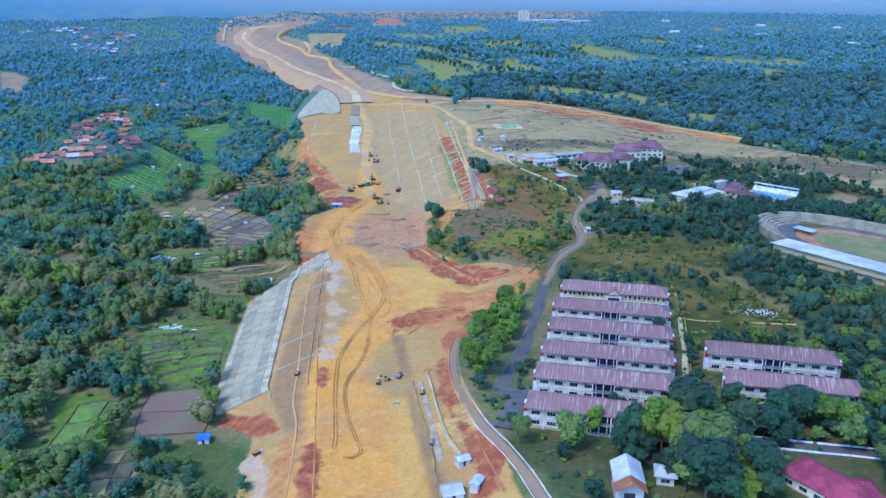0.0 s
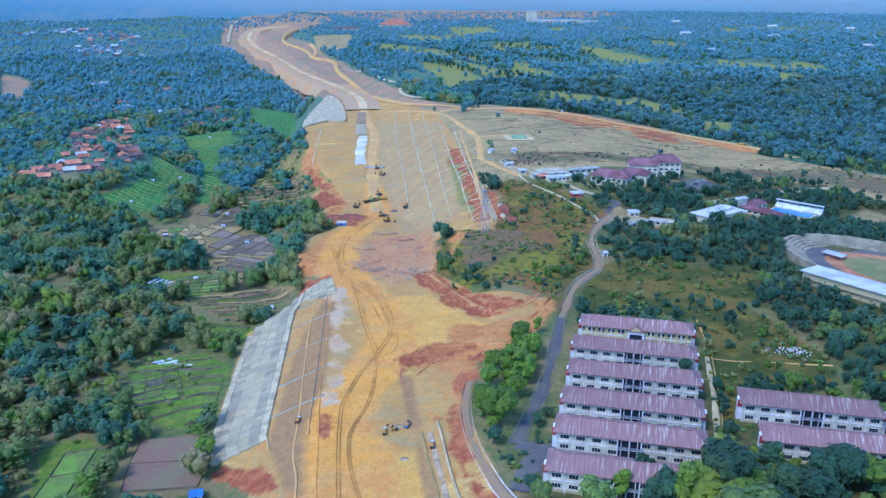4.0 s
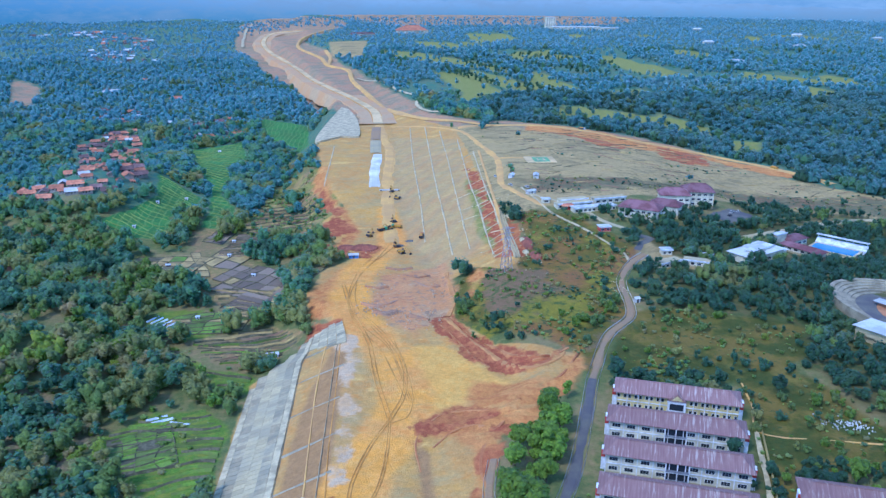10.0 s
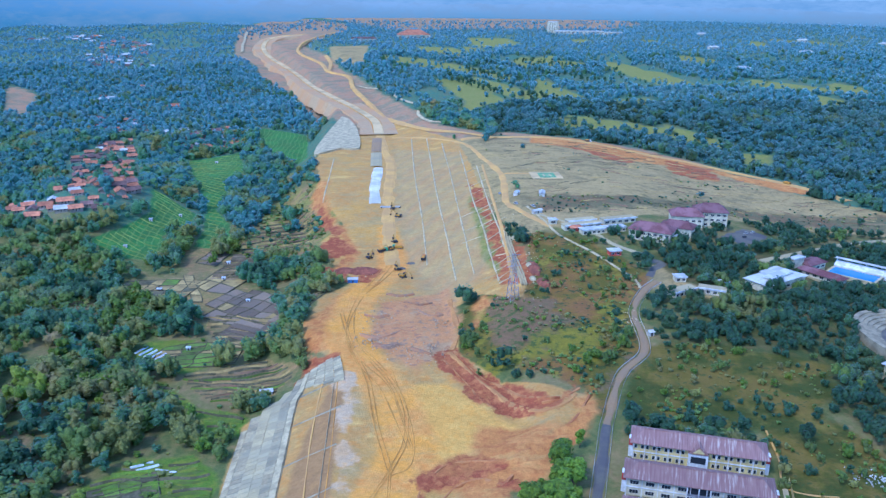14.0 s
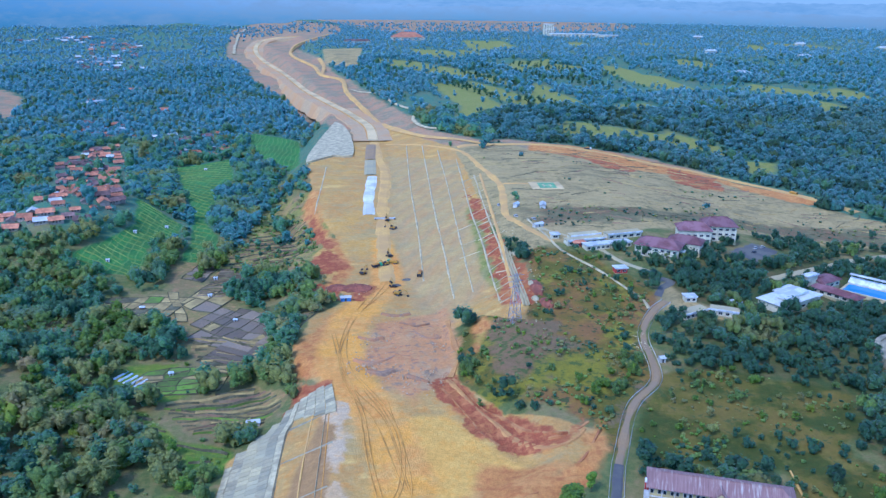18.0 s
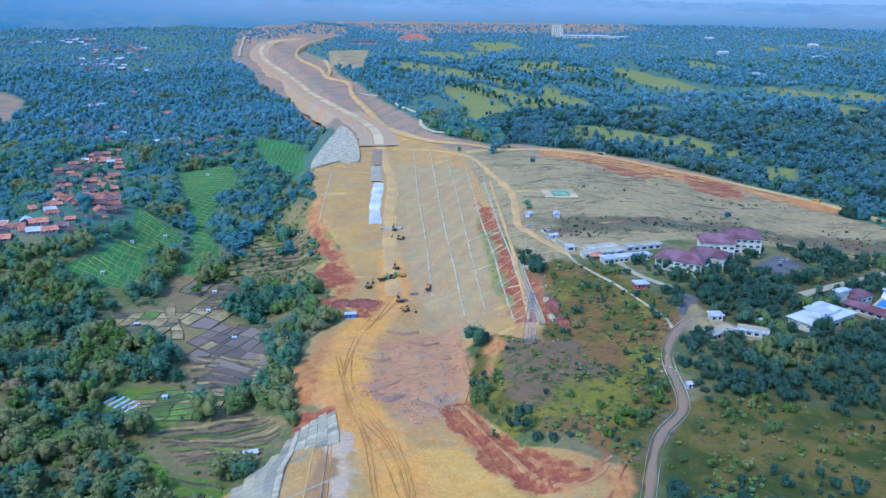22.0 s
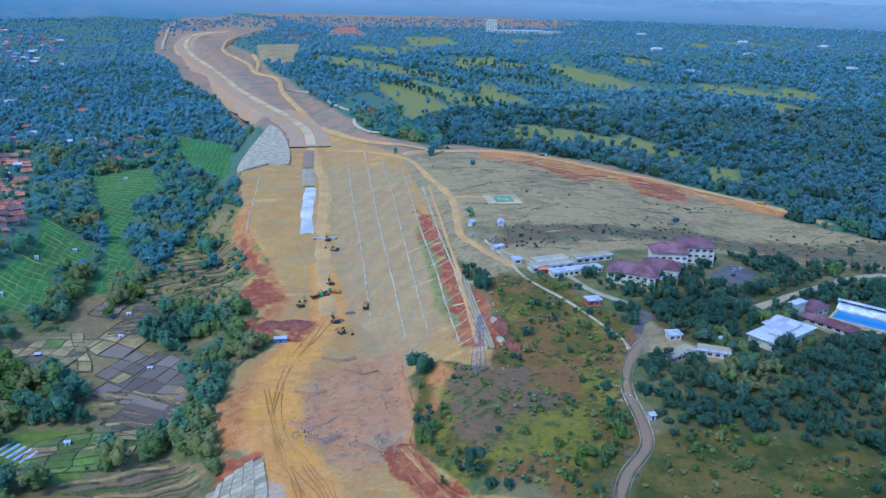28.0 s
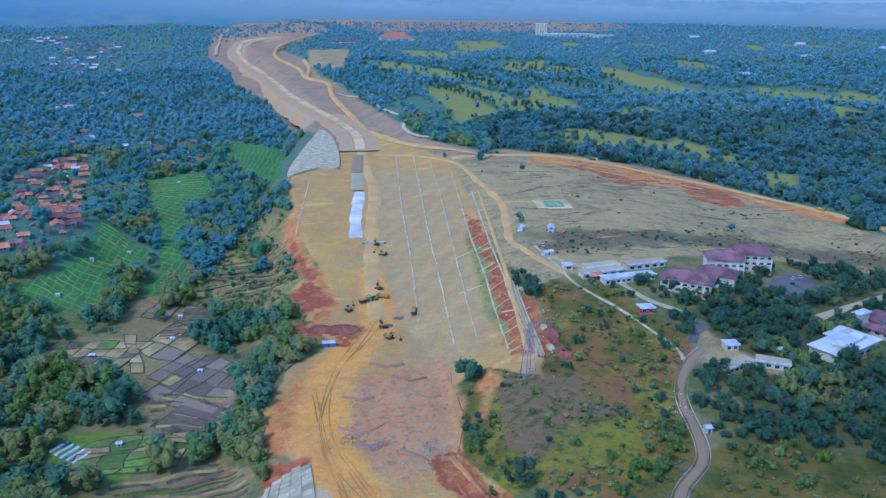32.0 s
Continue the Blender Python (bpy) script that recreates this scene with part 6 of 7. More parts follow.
village([(-1000, 2432), (-860, 2500), (-700, 2420), (-855, 2276)], 14, 18, 18, "far village houses", 0.4, 1.1)
village([(-480, 1416), (-437, 1368), (-420, 1400), (-455, 1450)], 6, 16, 19, "houses in a clearing", 0.6, 1.2)


def block(name, x, y, rz, w, d, h, roof, label, category, rise=2.6, wall="wall_white", bays=0, hip=3.0, z=None, group="campus buildings"):
    """A longish building with a hipped roof and rows of windows; x, y is its front left corner."""
    b = thing(name, x, y, rz, label, category, group, z)
    part("wall", Geo().box(0, w, 0, d, -2, h), M[wall], b)
    part("plinth", Geo().box(-0.1, w + 0.1, -0.1, d + 0.1, -2.1, 0.25), M["concrete"], b)
    if rise > 0.5:
        part("roof", hip_roof(-1, w + 1, -1, d + 1, h - 0.1, h + rise, hip), M[roof], b)
        part("ridge_cap", Geo().box(hip - 1.2, w - hip + 1.2, d / 2 - 0.2, d / 2 + 0.2, h + rise - 0.1, h + rise + 0.16), M[roof], b)
    else:
        part("roof", Geo().box(-0.5, w + 0.5, -0.5, d + 0.5, h, h + rise), M[roof], b)
        part("parapet", Geo().box(-0.5, w + 0.5, -0.6, -0.4, h, h + rise + 0.4), M["trim_white"], b)
    for i in range(bays):
        cx = w * (i + 0.5) / bays
        for k in range(max(1, int(h // 3.2))):
            window(b, cx, 0, 1.0 + 3.2 * k, w / bays * 0.55, 1.3, 2)
    return b


block("lecture_building", 150, 588, -32, 26, 15, 6.8, "roof_maroon", "white two-storey building with a broad dark purple roof", "building", 4.0, bays=7, hip=6)
block("lecture_building", 173, 597, -32, 20, 12, 6.0, "roof_maroon", "white building with a dark purple hipped roof", "building", 3.4, bays=4, hip=5)
block("lecture_building", 186, 612, -10, 20, 14, 8.0, "roof_maroon", "cream building with purple roof and tall windows", "building", 4.2, bays=5, hip=5)
block("lecture_building", 206, 620, -10, 20, 16, 10.0, "roof_maroon", "three-storey building with a steep purple roof", "building", 4.6, bays=5, hip=6)
block("link_building", 165, 586, -32, 14, 6, 4.0, "roof_white", "low white flat-roofed link building", "building", 0.4, bays=3)
for x, y, w in ((112, 602, 26), (122, 594, 16), (140, 612, 24), (138, 597, 14), (116, 610, 20)):
    block("low_building", x, y, 14, w, 6, 3.2, "concrete" if w > 18 else "roof_white", "long low building with a flat pale grey roof", "building", 0.5, bays=5)
block("kiosk", 116, 600, 14, 7, 4, 2.8, "roof_orange", "small red kiosk with a tiled roof", "kiosk", 1.2, "red_paint", 2, 1.5)
block("guardhouse", 131, 560, 5, 7, 5, 3.0, "roof_white", "small red-walled guardhouse with a white flat roof", "guardhouse", 0.5, "red_paint", 2)
block("guardhouse", 104, 614, 5, 5, 4, 3.0, "roof_white", "small white gatehouse beside the dirt road", "guardhouse", 0.5, bays=1)
block("pavilion", 159, 522, 0, 6, 5, 3.0, "roof_white", "small white pavilion with a flat roof", "pavilion", 0.5, bays=2)
block("annex", 152, 501.5, 26, 16, 6, 3.0, "concrete", "low grey-roofed annex beside a dry yard", "building", 0.5, bays=5)
block("annex", 167, 508, -26, 14, 6, 3.0, "concrete", "low grey-roofed annex among trees", "building", 0.5, bays=4)
block("shed", 183, 517, 10, 5, 4, 2.6, "roof_white", "small white shed between trees", "shed", 0.4, bays=1)
block("sports_hall", 206.8, 509.5, 30, 32, 15, 5.0, "roof_white", "large hall with a flat bright white roof", "hall", 0.8, bays=6)
block("hall_wing", 227, 523.5, 33, 15, 19, 4.6, "roof_white", "lower white-roofed wing of the hall", "hall", 0.7, bays=3)
block("roof_lantern", 211, 515.5, 33, 21, 5, 6.8, "roof_white", "raised white roof section on the hall", "hall", 0.5)
block("pool_house", 247.7, 557, -57, 27, 8, 3.0, "roof_maroon", "long pool house with a red-brown roof", "building", 2.0, bays=6, hip=3)
block("pool_house", 259, 563, 27, 15, 10, 3.8, "roof_maroon", "low building with a red-brown roof beside the pool", "building", 2.0, bays=3, hip=3)
block("gate_frame", 248, 563, 28, 10, 4, 6.0, "roof_white", "tall white portal frame beside the pool", "gate", 0.5)
block("farm_house", 83, 214, -18, 5, 5, 3.4, "roof_white", "small white house among trees", "house", 1.6, bays=1, hip=1.5)

pool = thing("swimming_pool", 268.5, 564, -47, "long blue swimming pool with a white stand", "pool")
part("basin", Geo().box(0, 30, 2, 18, -2, 0.3), M["concrete_pale"], pool)
part("water_surface", Geo().box(1.5, 28.5, 3.5, 16.5, 0.2, 0.36), M["water"], pool, "clear blue water")
part("stand", Geo().prism([(0, 18.2, -2), (32, 18.2, -2), (32, 22, -2), (0, 22, -2)], [(0, 18.2, 0.8), (32, 18.2, 0.8), (32, 22, 3.4), (0, 22, 3.4)]), M["trim_white"], pool)
for i in range(8):
    part("post", Geo().box(0.2 + 4.4 * i, 0.6 + 4.4 * i, 21.8, 22.2, 0, 5.2), M["trim_white"], pool)
part("stand_roof", Geo().box(-0.5, 32.5, 19.5, 22.6, 5.1, 5.4), M["roof_white"], pool)

# barn and red roofs near the campus edge
barn = thing("barn", 73, 211, -10, "tall barn with orange and white metal sheet roof", "barn")
part("wall", Geo().box(-4, 4, -5, 5, -1.5, 6), M["roof_white"], barn)
part("roof", gable_roof(10, 8, 5.8, 8.6).mesh("roof"), M["roof_white"], barn, m=pose(0, 2.0, 0, 0, 0, 90))
part("lower_roof", gable_roof(6, 8.2, 5.6, 8.2).mesh("lower_roof"), M["orange_sheet"], barn, "rusty orange metal sheets", m=pose(0, -4.5, 0, 0, 0, 90))
part("door", Geo().box(-1.6, 1.6, -5.08, -5.0, -1.4, 3.2), M["dark_steel"], barn)
block("red_house", 121, 212, -62, 24, 12, 4.0, "red_roof", "house under a large crimson hipped roof", "house", 4.2, bays=5, hip=6, group="")
block("red_house", 128, 199, -10, 15, 9, 3.6, "red_roof", "low wing under a crimson roof", "house", 2.6, bays=3, hip=3, group="")

# helipad
pad = thing("helipad", 126, 749, 0, "concrete helipad with green square and white letter", "helipad")
part("slab", Geo().box(-12.5, 12.5, -11.5, 12, -2, 0.35), M["far_bed"], pad)
part("green_square", Geo().box(-6, 7.5, -8.5, 8.5, 0.3, 0.40), surface("pad_paint", (0.22, 0.42, 0.17), (0.18, 0.34, 0.14), 2, 0.3, 0.8, 0.0), pad)
for a, b, c, d in ((-3.4, -2.0, -4, 4), (2.0, 3.4, -4, 4), (-2.0, 2.0, -0.7, 0.7)):
    part("letter_bar", Geo().box(a + 0.75, b + 0.75, c, d, 0.36, 0.45), M["concrete_pale"], pad)

# running track and its stand
oval = thing("running_track", 276, 413, -60, "grey running track round an orange clay field with stepped terraces", "track", z=1.6)
ring = lambda r, z, long=1.85: [(r * long * math.cos(a), r * math.sin(a), z) for a in np.linspace(0, 2 * math.pi, 40, endpoint=False)]
part("track_bed", Geo().prism(ring(31, -8), ring(31, 0.3)), M["asphalt"], oval)
part("clay_field", Geo().prism(ring(25, -8), ring(25, 0.4)), surface("clay", (0.50, 0.235, 0.095), (0.42, 0.19, 0.08), 0.8, 0.1, 0.95), oval)
part("infield", Geo().prism(ring(19.5, -8), ring(19.5, 0.5)), surface("infield", (0.30, 0.235, 0.09), (0.22, 0.20, 0.065), 0.8, 0.07, 0.95, 0.05, 0, (0.17, 0.18, 0.05)), oval)
for k in range(6):
    o, i = ring(32.4 + 1.3 * k, 0.7 + 0.75 * k), ring(31 + 1.3 * k, 0.7 + 0.75 * k)
    for j in range(6, 27):
        part("terrace_step", Geo().prism([(*i[j][:2], -8), (*i[j + 1][:2], -8), (*o[j + 1][:2], -8), (*o[j][:2], -8)], [i[j], i[j + 1], o[j + 1], o[j]]), M["chute"], oval)
stage = thing("stage", 252, 446, -60, "small white canopy on posts beside the clay field", "canopy")
part("canopy_roof", Geo().box(-6, 6, -3, 3, 3.0, 3.3), M["roof_white"], stage)
for px, py in ((-5.5, -2.5), (5.5, -2.5), (5.5, 2.5), (-5.5, 2.5)):
    part("post", Geo().tube((px, py, -1), (px, py, 3.0), 0.12), M["galvanised"], stage)
stand = thing("grandstand", 216, 413, -57, "long grandstand under a broad pale grey roof beside the track", "grandstand")
part("roof", Geo().prism([(-1, -1, 7.6), (76, -1, 7.6), (76, 17, 6.2), (-1, 17, 6.2)], [(-1, -1, 8.0), (76, -1, 8.0), (76, 17, 6.6), (-1, 17, 6.6)]), M["roof_white"], stand, "pale grey metal sheet roof")
part("wall", Geo().box(0, 75, 0.6, 1.0, 3.6, 7.4), M["concrete"], stand)
for i in range(16):
    part("pillar", Geo().box(0.1 + 4.95 * i, 0.5 + 4.95 * i, 0.6, 1.0, -3, 3.6), M["concrete"], stand)
for k in range(6):
    part("seat_step", Geo().box(0, 75, 2 + 2.2 * k, 4.2 + 2.2 * k, -4, 4.4 - 0.75 * k), M["concrete"], stand)
for i in range(11):
    part("column", Geo().box(0.2 + 7.4 * i, 0.6 + 7.4 * i, 15.6, 16.0, -2, 6.3), M["trim_white"], stand)

# car park, road and wall on the east side
road("car_park", [(224, 599), (240, 613), (252, 625)], 22, M["asphalt"], "grey asphalt car park with a few cars", 0.3)
road("road_east", [(112, 236), (124, 234), (141, 229), (161, 223), (185, 215)], 5, M["asphalt"], "grey asphalt road with striped kerb", 0.3)
for off in (-2.9, 2.9):
    tagged(part("kerb", ribbon([(112, 236), (124, 234), (141, 229), (161, 223), (185, 215)], 0.5, 0.6, 3, off, 0.7, across=2), M["trim_white"]), "white and black painted kerb", "kerb", kind="structure")
road("road_lane", [(198, 308), (190, 285), (182, 265), (179, 250), (172, 232)], 5, M["asphalt"], "narrow grey lane beside the dormitory", 0.3)
road("footpath", [(137, 340), (122, 293), (109, 259), (101, 232)], 2.6, M["concrete_pale"], "pale concrete footpath beside the dormitories", 0.3)
tagged(part("boundary_wall", ribbon([(139, 340), (124, 293), (111.5, 259), (104, 232)], 0.4, 1.8, 4, 0, 2.4, across=2), M["wall_yellow"]), "low cream boundary wall behind the dormitories", "wall", kind="structure")
road("drive", [(42, 250), (50, 266), (58, 272)], 10, M["asphalt"], "grey asphalt forecourt", 0.32)
road("road_yard", [(146, 530), (152, 540), (160, 549), (150, 556)], 6, M["asphalt"], "grey asphalt turning place", 0.3)
road("canal_path", [(137, 515), (137, 526), (131, 543), (121, 569), (107, 596), (100, 633), (96, 658)], 2.2, M["concrete_pale"], "narrow pale concrete channel along the slope", 0.4)
road("road_upper", [(229, 567.6), (249, 581.7), (275, 599), (316.7, 622), (345, 628.7), (361, 623)], 6, M["concrete"], "pale grey concrete road climbing above the pool", 0.4)


# -- vehicles and machines --
def wheels(owner, places, r, width):
    for x, y in places:
        wh = part("wheel", Geo().tube((x, y - width / 2, r), (x, y + width / 2, r), r, r, 10), M["dark_steel"], owner)
        part("rim", Geo().tube((x, y - width / 2 - 0.03, r), (x, y + width / 2 + 0.03, r), r * 0.5, r * 0.5, 8), M["galvanised"], wh)


def excavator(x, y, rz, swing, label):
    e = thing("excavator", x, y, rz, label, "excavator", "earth-moving machines")
    for s in (-1.2, 1.2):
        t = part("track", Geo().prism([(-2.2, s - 0.35, 0.2), (-1.7, s - 0.35, 0), (1.7, s - 0.35, 0), (2.2, s - 0.35, 0.2), (2.2, s - 0.35, 0.8), (1.8, s - 0.35, 1.0), (-1.8, s - 0.35, 1.0), (-2.2, s - 0.35, 0.8)], [(a, s + 0.35, c) for a, c in ((-2.2, 0.2), (-1.7, 0), (1.7, 0), (2.2, 0.2), (2.2, 0.8), (1.8, 1.0), (-1.8, 1.0), (-2.2, 0.8))]), M["dark_steel"], e)
    turn = pose(0, 0, 0, 0, 0, swing)
    h = part("house", Geo().box(-2.3, 1.2, -1.4, 1.4, 1.1, 2.2), M["machine_yellow"], e, m=turn)
    part("counterweight", Geo().prism([(-3.0, -1.3, 1.2), (-2.3, -1.4, 1.2), (-2.3, 1.4, 1.2), (-3.0, 1.3, 1.2)], [(-2.9, -1.2, 2.1), (-2.3, -1.4, 2.3), (-2.3, 1.4, 2.3), (-2.9, 1.2, 2.1)]), M["dark_steel"], h)
    part("cab", Geo().prism([(-0.2, 0.3, 2.2), (1.6, 0.3, 1.2), (1.6, 1.4, 1.2), (-0.2, 1.4, 2.2)], [(-0.1, 0.35, 3.1), (1.2, 0.35, 3.1), (1.2, 1.35, 3.1), (-0.1, 1.35, 3.1)]), M["glass"], h)
    part("boom", Geo().tube((0.8, -0.2, 2.0), (3.6, -0.2, 4.6), 0.34, 0.26).tube((3.6, -0.2, 4.6), (5.8, -0.2, 3.9), 0.26, 0.22), M["machine_yellow"], h)
    part("arm", Geo().tube((5.6, -0.2, 4.2), (6.7, -0.2, 1.4), 0.22, 0.16), M["machine_yellow"], h)
    part("bucket", Geo().prism([(6.1, -0.8, 0.3), (7.2, -0.8, 0.5), (6.9, -0.8, 1.5), (6.2, -0.8, 1.3)], [(6.1, 0.4, 0.3), (7.2, 0.4, 0.5), (6.9, 0.4, 1.5), (6.2, 0.4, 1.3)]), M["dark_steel"], h)
    return e


def lorry(x, y, rz, cab, bed, label):
    t = thing("lorry", x, y, rz, label, "lorry", "site lorries")
    part("chassis", Geo().box(-3.6, 3.4, -0.5, 0.5, 0.6, 0.95), M["dark_steel"], t)
    c = part("cab", Geo().prism([(1.9, -1.15, 0.7), (3.6, -1.15, 0.7), (3.6, 1.15, 0.7), (1.9, 1.15, 0.7)], [(1.95, -1.1, 2.7), (3.3, -1.1, 2.7), (3.3, 1.1, 2.7), (1.95, 1.1, 2.7)]), M[cab], t)
    part("windscreen", Geo().prism([(3.45, -1.0, 1.7), (3.52, -1.0, 1.7), (3.52, 1.0, 1.7), (3.45, 1.0, 1.7)], [(3.3, -1.0, 2.5), (3.37, -1.0, 2.5), (3.37, 1.0, 2.5), (3.3, 1.0, 2.5)]), M["glass"], c)
    b = part("bed", Geo().prism([(-3.7, -1.2, 1.0), (1.7, -1.2, 1.0), (1.7, 1.2, 1.0), (-3.7, 1.2, 1.0)], [(-3.9, -1.3, 2.3), (1.75, -1.3, 2.3), (1.75, 1.3, 2.3), (-3.9, 1.3, 2.3)]), M[bed], t)
    part("load", Geo().prism([(-3.6, -1.1, 2.3), (1.5, -1.1, 2.3), (1.5, 1.1, 2.3), (-3.6, 1.1, 2.3)], [(-2.4, -0.4, 2.8), (0.6, -0.4, 2.8), (0.6, 0.4, 2.8), (-2.4, 0.4, 2.8)]), M["rut"], b)
    wheels(t, [(a, s) for a in (2.6, -1.6, -2.8) for s in (-1.0, 1.0)], 0.5, 0.35)
    return t


def car(x, y, rz, paint, label):
    c = thing("car", x, y, rz, label, "car", "parked cars")
    part("body", Geo().prism([(-2.1, -0.85, 0.35), (2.1, -0.85, 0.35), (2.1, 0.85, 0.35), (-2.1, 0.85, 0.35)], [(-2.0, -0.8, 1.0), (1.95, -0.8, 0.9), (1.95, 0.8, 0.9), (-2.0, 0.8, 1.0)]), M[paint], c)
    k = part("cabin", Geo().prism([(-1.8, -0.78, 1.0), (0.9, -0.78, 1.0), (0.9, 0.78, 1.0), (-1.8, 0.78, 1.0)], [(-1.4, -0.65, 1.5), (0.3, -0.65, 1.5), (0.3, 0.65, 1.5), (-1.4, 0.65, 1.5)]), M["glass"], c)
    part("roof_panel", Geo().box(-1.42, 0.32, -0.66, 0.66, 1.48, 1.54), M[paint], k)
    wheels(c, [(a, s) for a in (-1.3, 1.3) for s in (-0.8, 0.8)], 0.32, 0.2)
    return c


for x, y, rz, sw in ((1, 650, 40, 60), (-2, 634, 200, 20), (-16, 620, 120, -50), (3, 598, 15, 90), (6, 582, 300, 30), (4, 299, 90, 40), (0, 724, 80, 20), (4, 706, 150, 0)):
    machine = excavator(x, y, rz, sw, "yellow tracked excavator working on bare earth")
    machine.scale = (0.55,) * 3 if y < 320 else (1, 1, 1)
for x, y, rz, cab, bed in ((-7, 631, 30, "green_paint", "dark_steel"), (3, 637, 160, "green_paint", "machine_yellow"), (0.5, 297, 90, "roof_white", "dark_steel"), (-32, 313, 80, "roof_white", "dark_steel"), (9, 301, 70, "dark_steel", "blue_paint"), (-42, 263, 30, "roof_white", "dark_steel"), (17, 285, 85, "roof_white", "dark_steel"), (18, 252, 85, "roof_white", "blue_paint"), (200, 915, -20, "roof_white", "dark_steel"), (20, 610, 80, "orange_sheet", "dark_steel"), (352, 790, -60, "machine_yellow", "machine_yellow")):
    machine = lorry(x, y, rz, cab, bed, "site tipper lorry parked on bare earth")
    machine.scale = (0.55,) * 3 if y < 320 else (1, 1, 1)
for x, y, rz, paint in ((138, 211, -5, "roof_white"), (134, 212, 70, "dark_steel"), (241, 619, 40, "roof_white"), (248, 624, 40, "roof_white"), (82, 703, 90, "roof_white"), (100, 657, 110, "roof_white"), (89, 666, 110, "roof_white"), (59, 330, 70, "red_paint"), (236, 610, 40, "dark_steel")):
    car(x, y, rz, paint, "parked car with dark windows")


def shed(x, y, rz, w, d, h, wall, roof, label, name="shed"):
    s = thing(name, x, y, rz, label, "shed", "site sheds")
    s.scale = (0.7,) * 3 if x < -75 else (1, 1, 1)
    part("wall", Geo().box(-w / 2, w / 2, -d / 2, d / 2, -1, h), M[wall], s)
    part("roof", gable_roof(w, d, h - 0.05, h + 0.28 * d, 0.4, 0.1).mesh("roof"), M[roof], s)
    part("door", Geo().box(-0.45, 0.45, -d / 2 - 0.06, -d / 2, 0, 2.0), M["dark_steel"], s)
    return s


for x, y, rz, w, d, wall, roof, label in (
    (-61, 451, 10, 6, 3, "roof_white", "roof_white", "long white hut above the concrete slope"), (-65, 284, 5, 4, 4, "roof_white", "blue_paint", "small hut with a bright blue roof"),
    (-25, 574, 5, 6, 3, "blue_paint", "roof_white", "small blue site hut beside a red earth heap"), (27, 237, 20, 4, 3, "roof_white", "tarp", "white site tent on red earth"),
    (30, 225, 60, 5, 2.6, "roof_white", "tarp", "white site container on red earth"), (22, 223, 10, 6, 6, "roof_white", "roof_white", "white roofed site store"),
    (112, 688, 80, 9, 4, "roof_white", "roof_white", "white site hut beside the dirt road"), (93, 690, 60, 5, 3, "roof_white", "tarp", "small site hut by the dirt road"),
    (100, 640, 30, 7, 3, "roof_white", "roof_white", "grey site hut near the gate"), (-109, 502, 15, 3, 3, "roof_white", "tarp", "small field hut with a pale roof"),
    (-110, 604, 10, 3, 3, "roof_white", "tarp", "small white field hut between paddies"), (-146, 586, 0, 4, 3, "bark", "tarp", "dark thatched field hut"),
    (-88, 566, 0, 3, 2.5, "roof_white", "tarp", "tiny white field shelter between paddies"), (-112, 633, 0, 3, 2.5, "roof_white", "tarp", "tiny white field shelter above the paddies"),
    (-186, 716, 0, 3, 3, "roof_white", "roof_white", "small white hut in the rice field"), (-170, 742, 0, 3, 3, "roof_white", "roof_white", "small white hut in the rice field"),
    (-190, 664, 0, 3, 3, "roof_white", "roof_white", "small white hut in the rice field"), (-196, 1010, 0, 4, 3, "roof_white", "roof_white", "small white hut in the far rice field"),
    (126, 460, 10, 2.5, 2.5, "roof_white", "roof_white", "small white shrine beside the road")):
    shed(x, y, rz, w, d, 2.3, wall, roof, label)

# low tunnels of plastic in the gardens
for x, y, rz, n_rows in ((-134, 503, 60, 5), (-103, 394, 25, 2), (-92, 389, -15, 1)):
    for i in range(n_rows):
        t = thing("plastic_tunnel", x + 3.0 * i, y - 2.2 * i, rz, "low white plastic tunnel in a vegetable garden", "tunnel", "garden tunnels")
        sect = [(0.75 * math.cos(a), 0.8 * math.sin(a)) for a in np.linspace(0, math.pi, 7)]
        part("cover", Geo().prism([(-4.5, a, b - 0.1) for a, b in sect], [(4.5, a, b - 0.1) for a, b in sect]), M["tarp"], t)

# steel mast of the power line
mast = thing("transmission_tower", 64, 505, 20, "grey lattice steel power mast", "power mast")
H, B = 26.0, 2.6
at_h = lambda s, t, z: (s * (B - 2.0 * z / H), t * (B - 2.0 * z / H), z)
for s in (-1, 1):
    for t in (-1, 1):
        part("leg", Geo().tube(at_h(s, t, -0.5), at_h(s, t, H), 0.16, 0.1, 4), M["galvanised"], mast)
for i in range(8):
    z0, z1 = H * i / 8, H * (i + 1) / 8
    for a, b in (((-1, -1), (1, -1)), ((1, -1), (1, 1)), ((1, 1), (-1, 1)), ((-1, 1), (-1, -1))):
        for p0, p1 in ((at_h(*a, z0), at_h(*b, z1)), (at_h(*b, z0), at_h(*a, z1)), (at_h(*a, z1), at_h(*b, z1))):
            part("brace", Geo().tube(p0, p1, 0.07, 0.07, 4), M["galvanised"], mast)
for z in (19, 22, 25):
    part("cross_arm", Geo().tube((-4.5, 0, z), (0, 0, z + 0.8), 0.08, 0.12, 4).tube((4.5, 0, z), (0, 0, z + 0.8), 0.08, 0.12, 4).tube((-4.5, 0, z), (4.5, 0, z), 0.08, 0.08, 4), M["galvanised"], mast)

# culvert, walls and channels of the works
for off in (-1.5, 1.3):
    tagged(part("culvert_wall", ribbon([(75, 614), (74, 590), (73.5, 560), (73, 521)], 1.3, 1.5, 4, off, 2.2, across=2), M["concrete_pale"]), "pale concrete culvert wall under construction", "culvert", kind="structure")
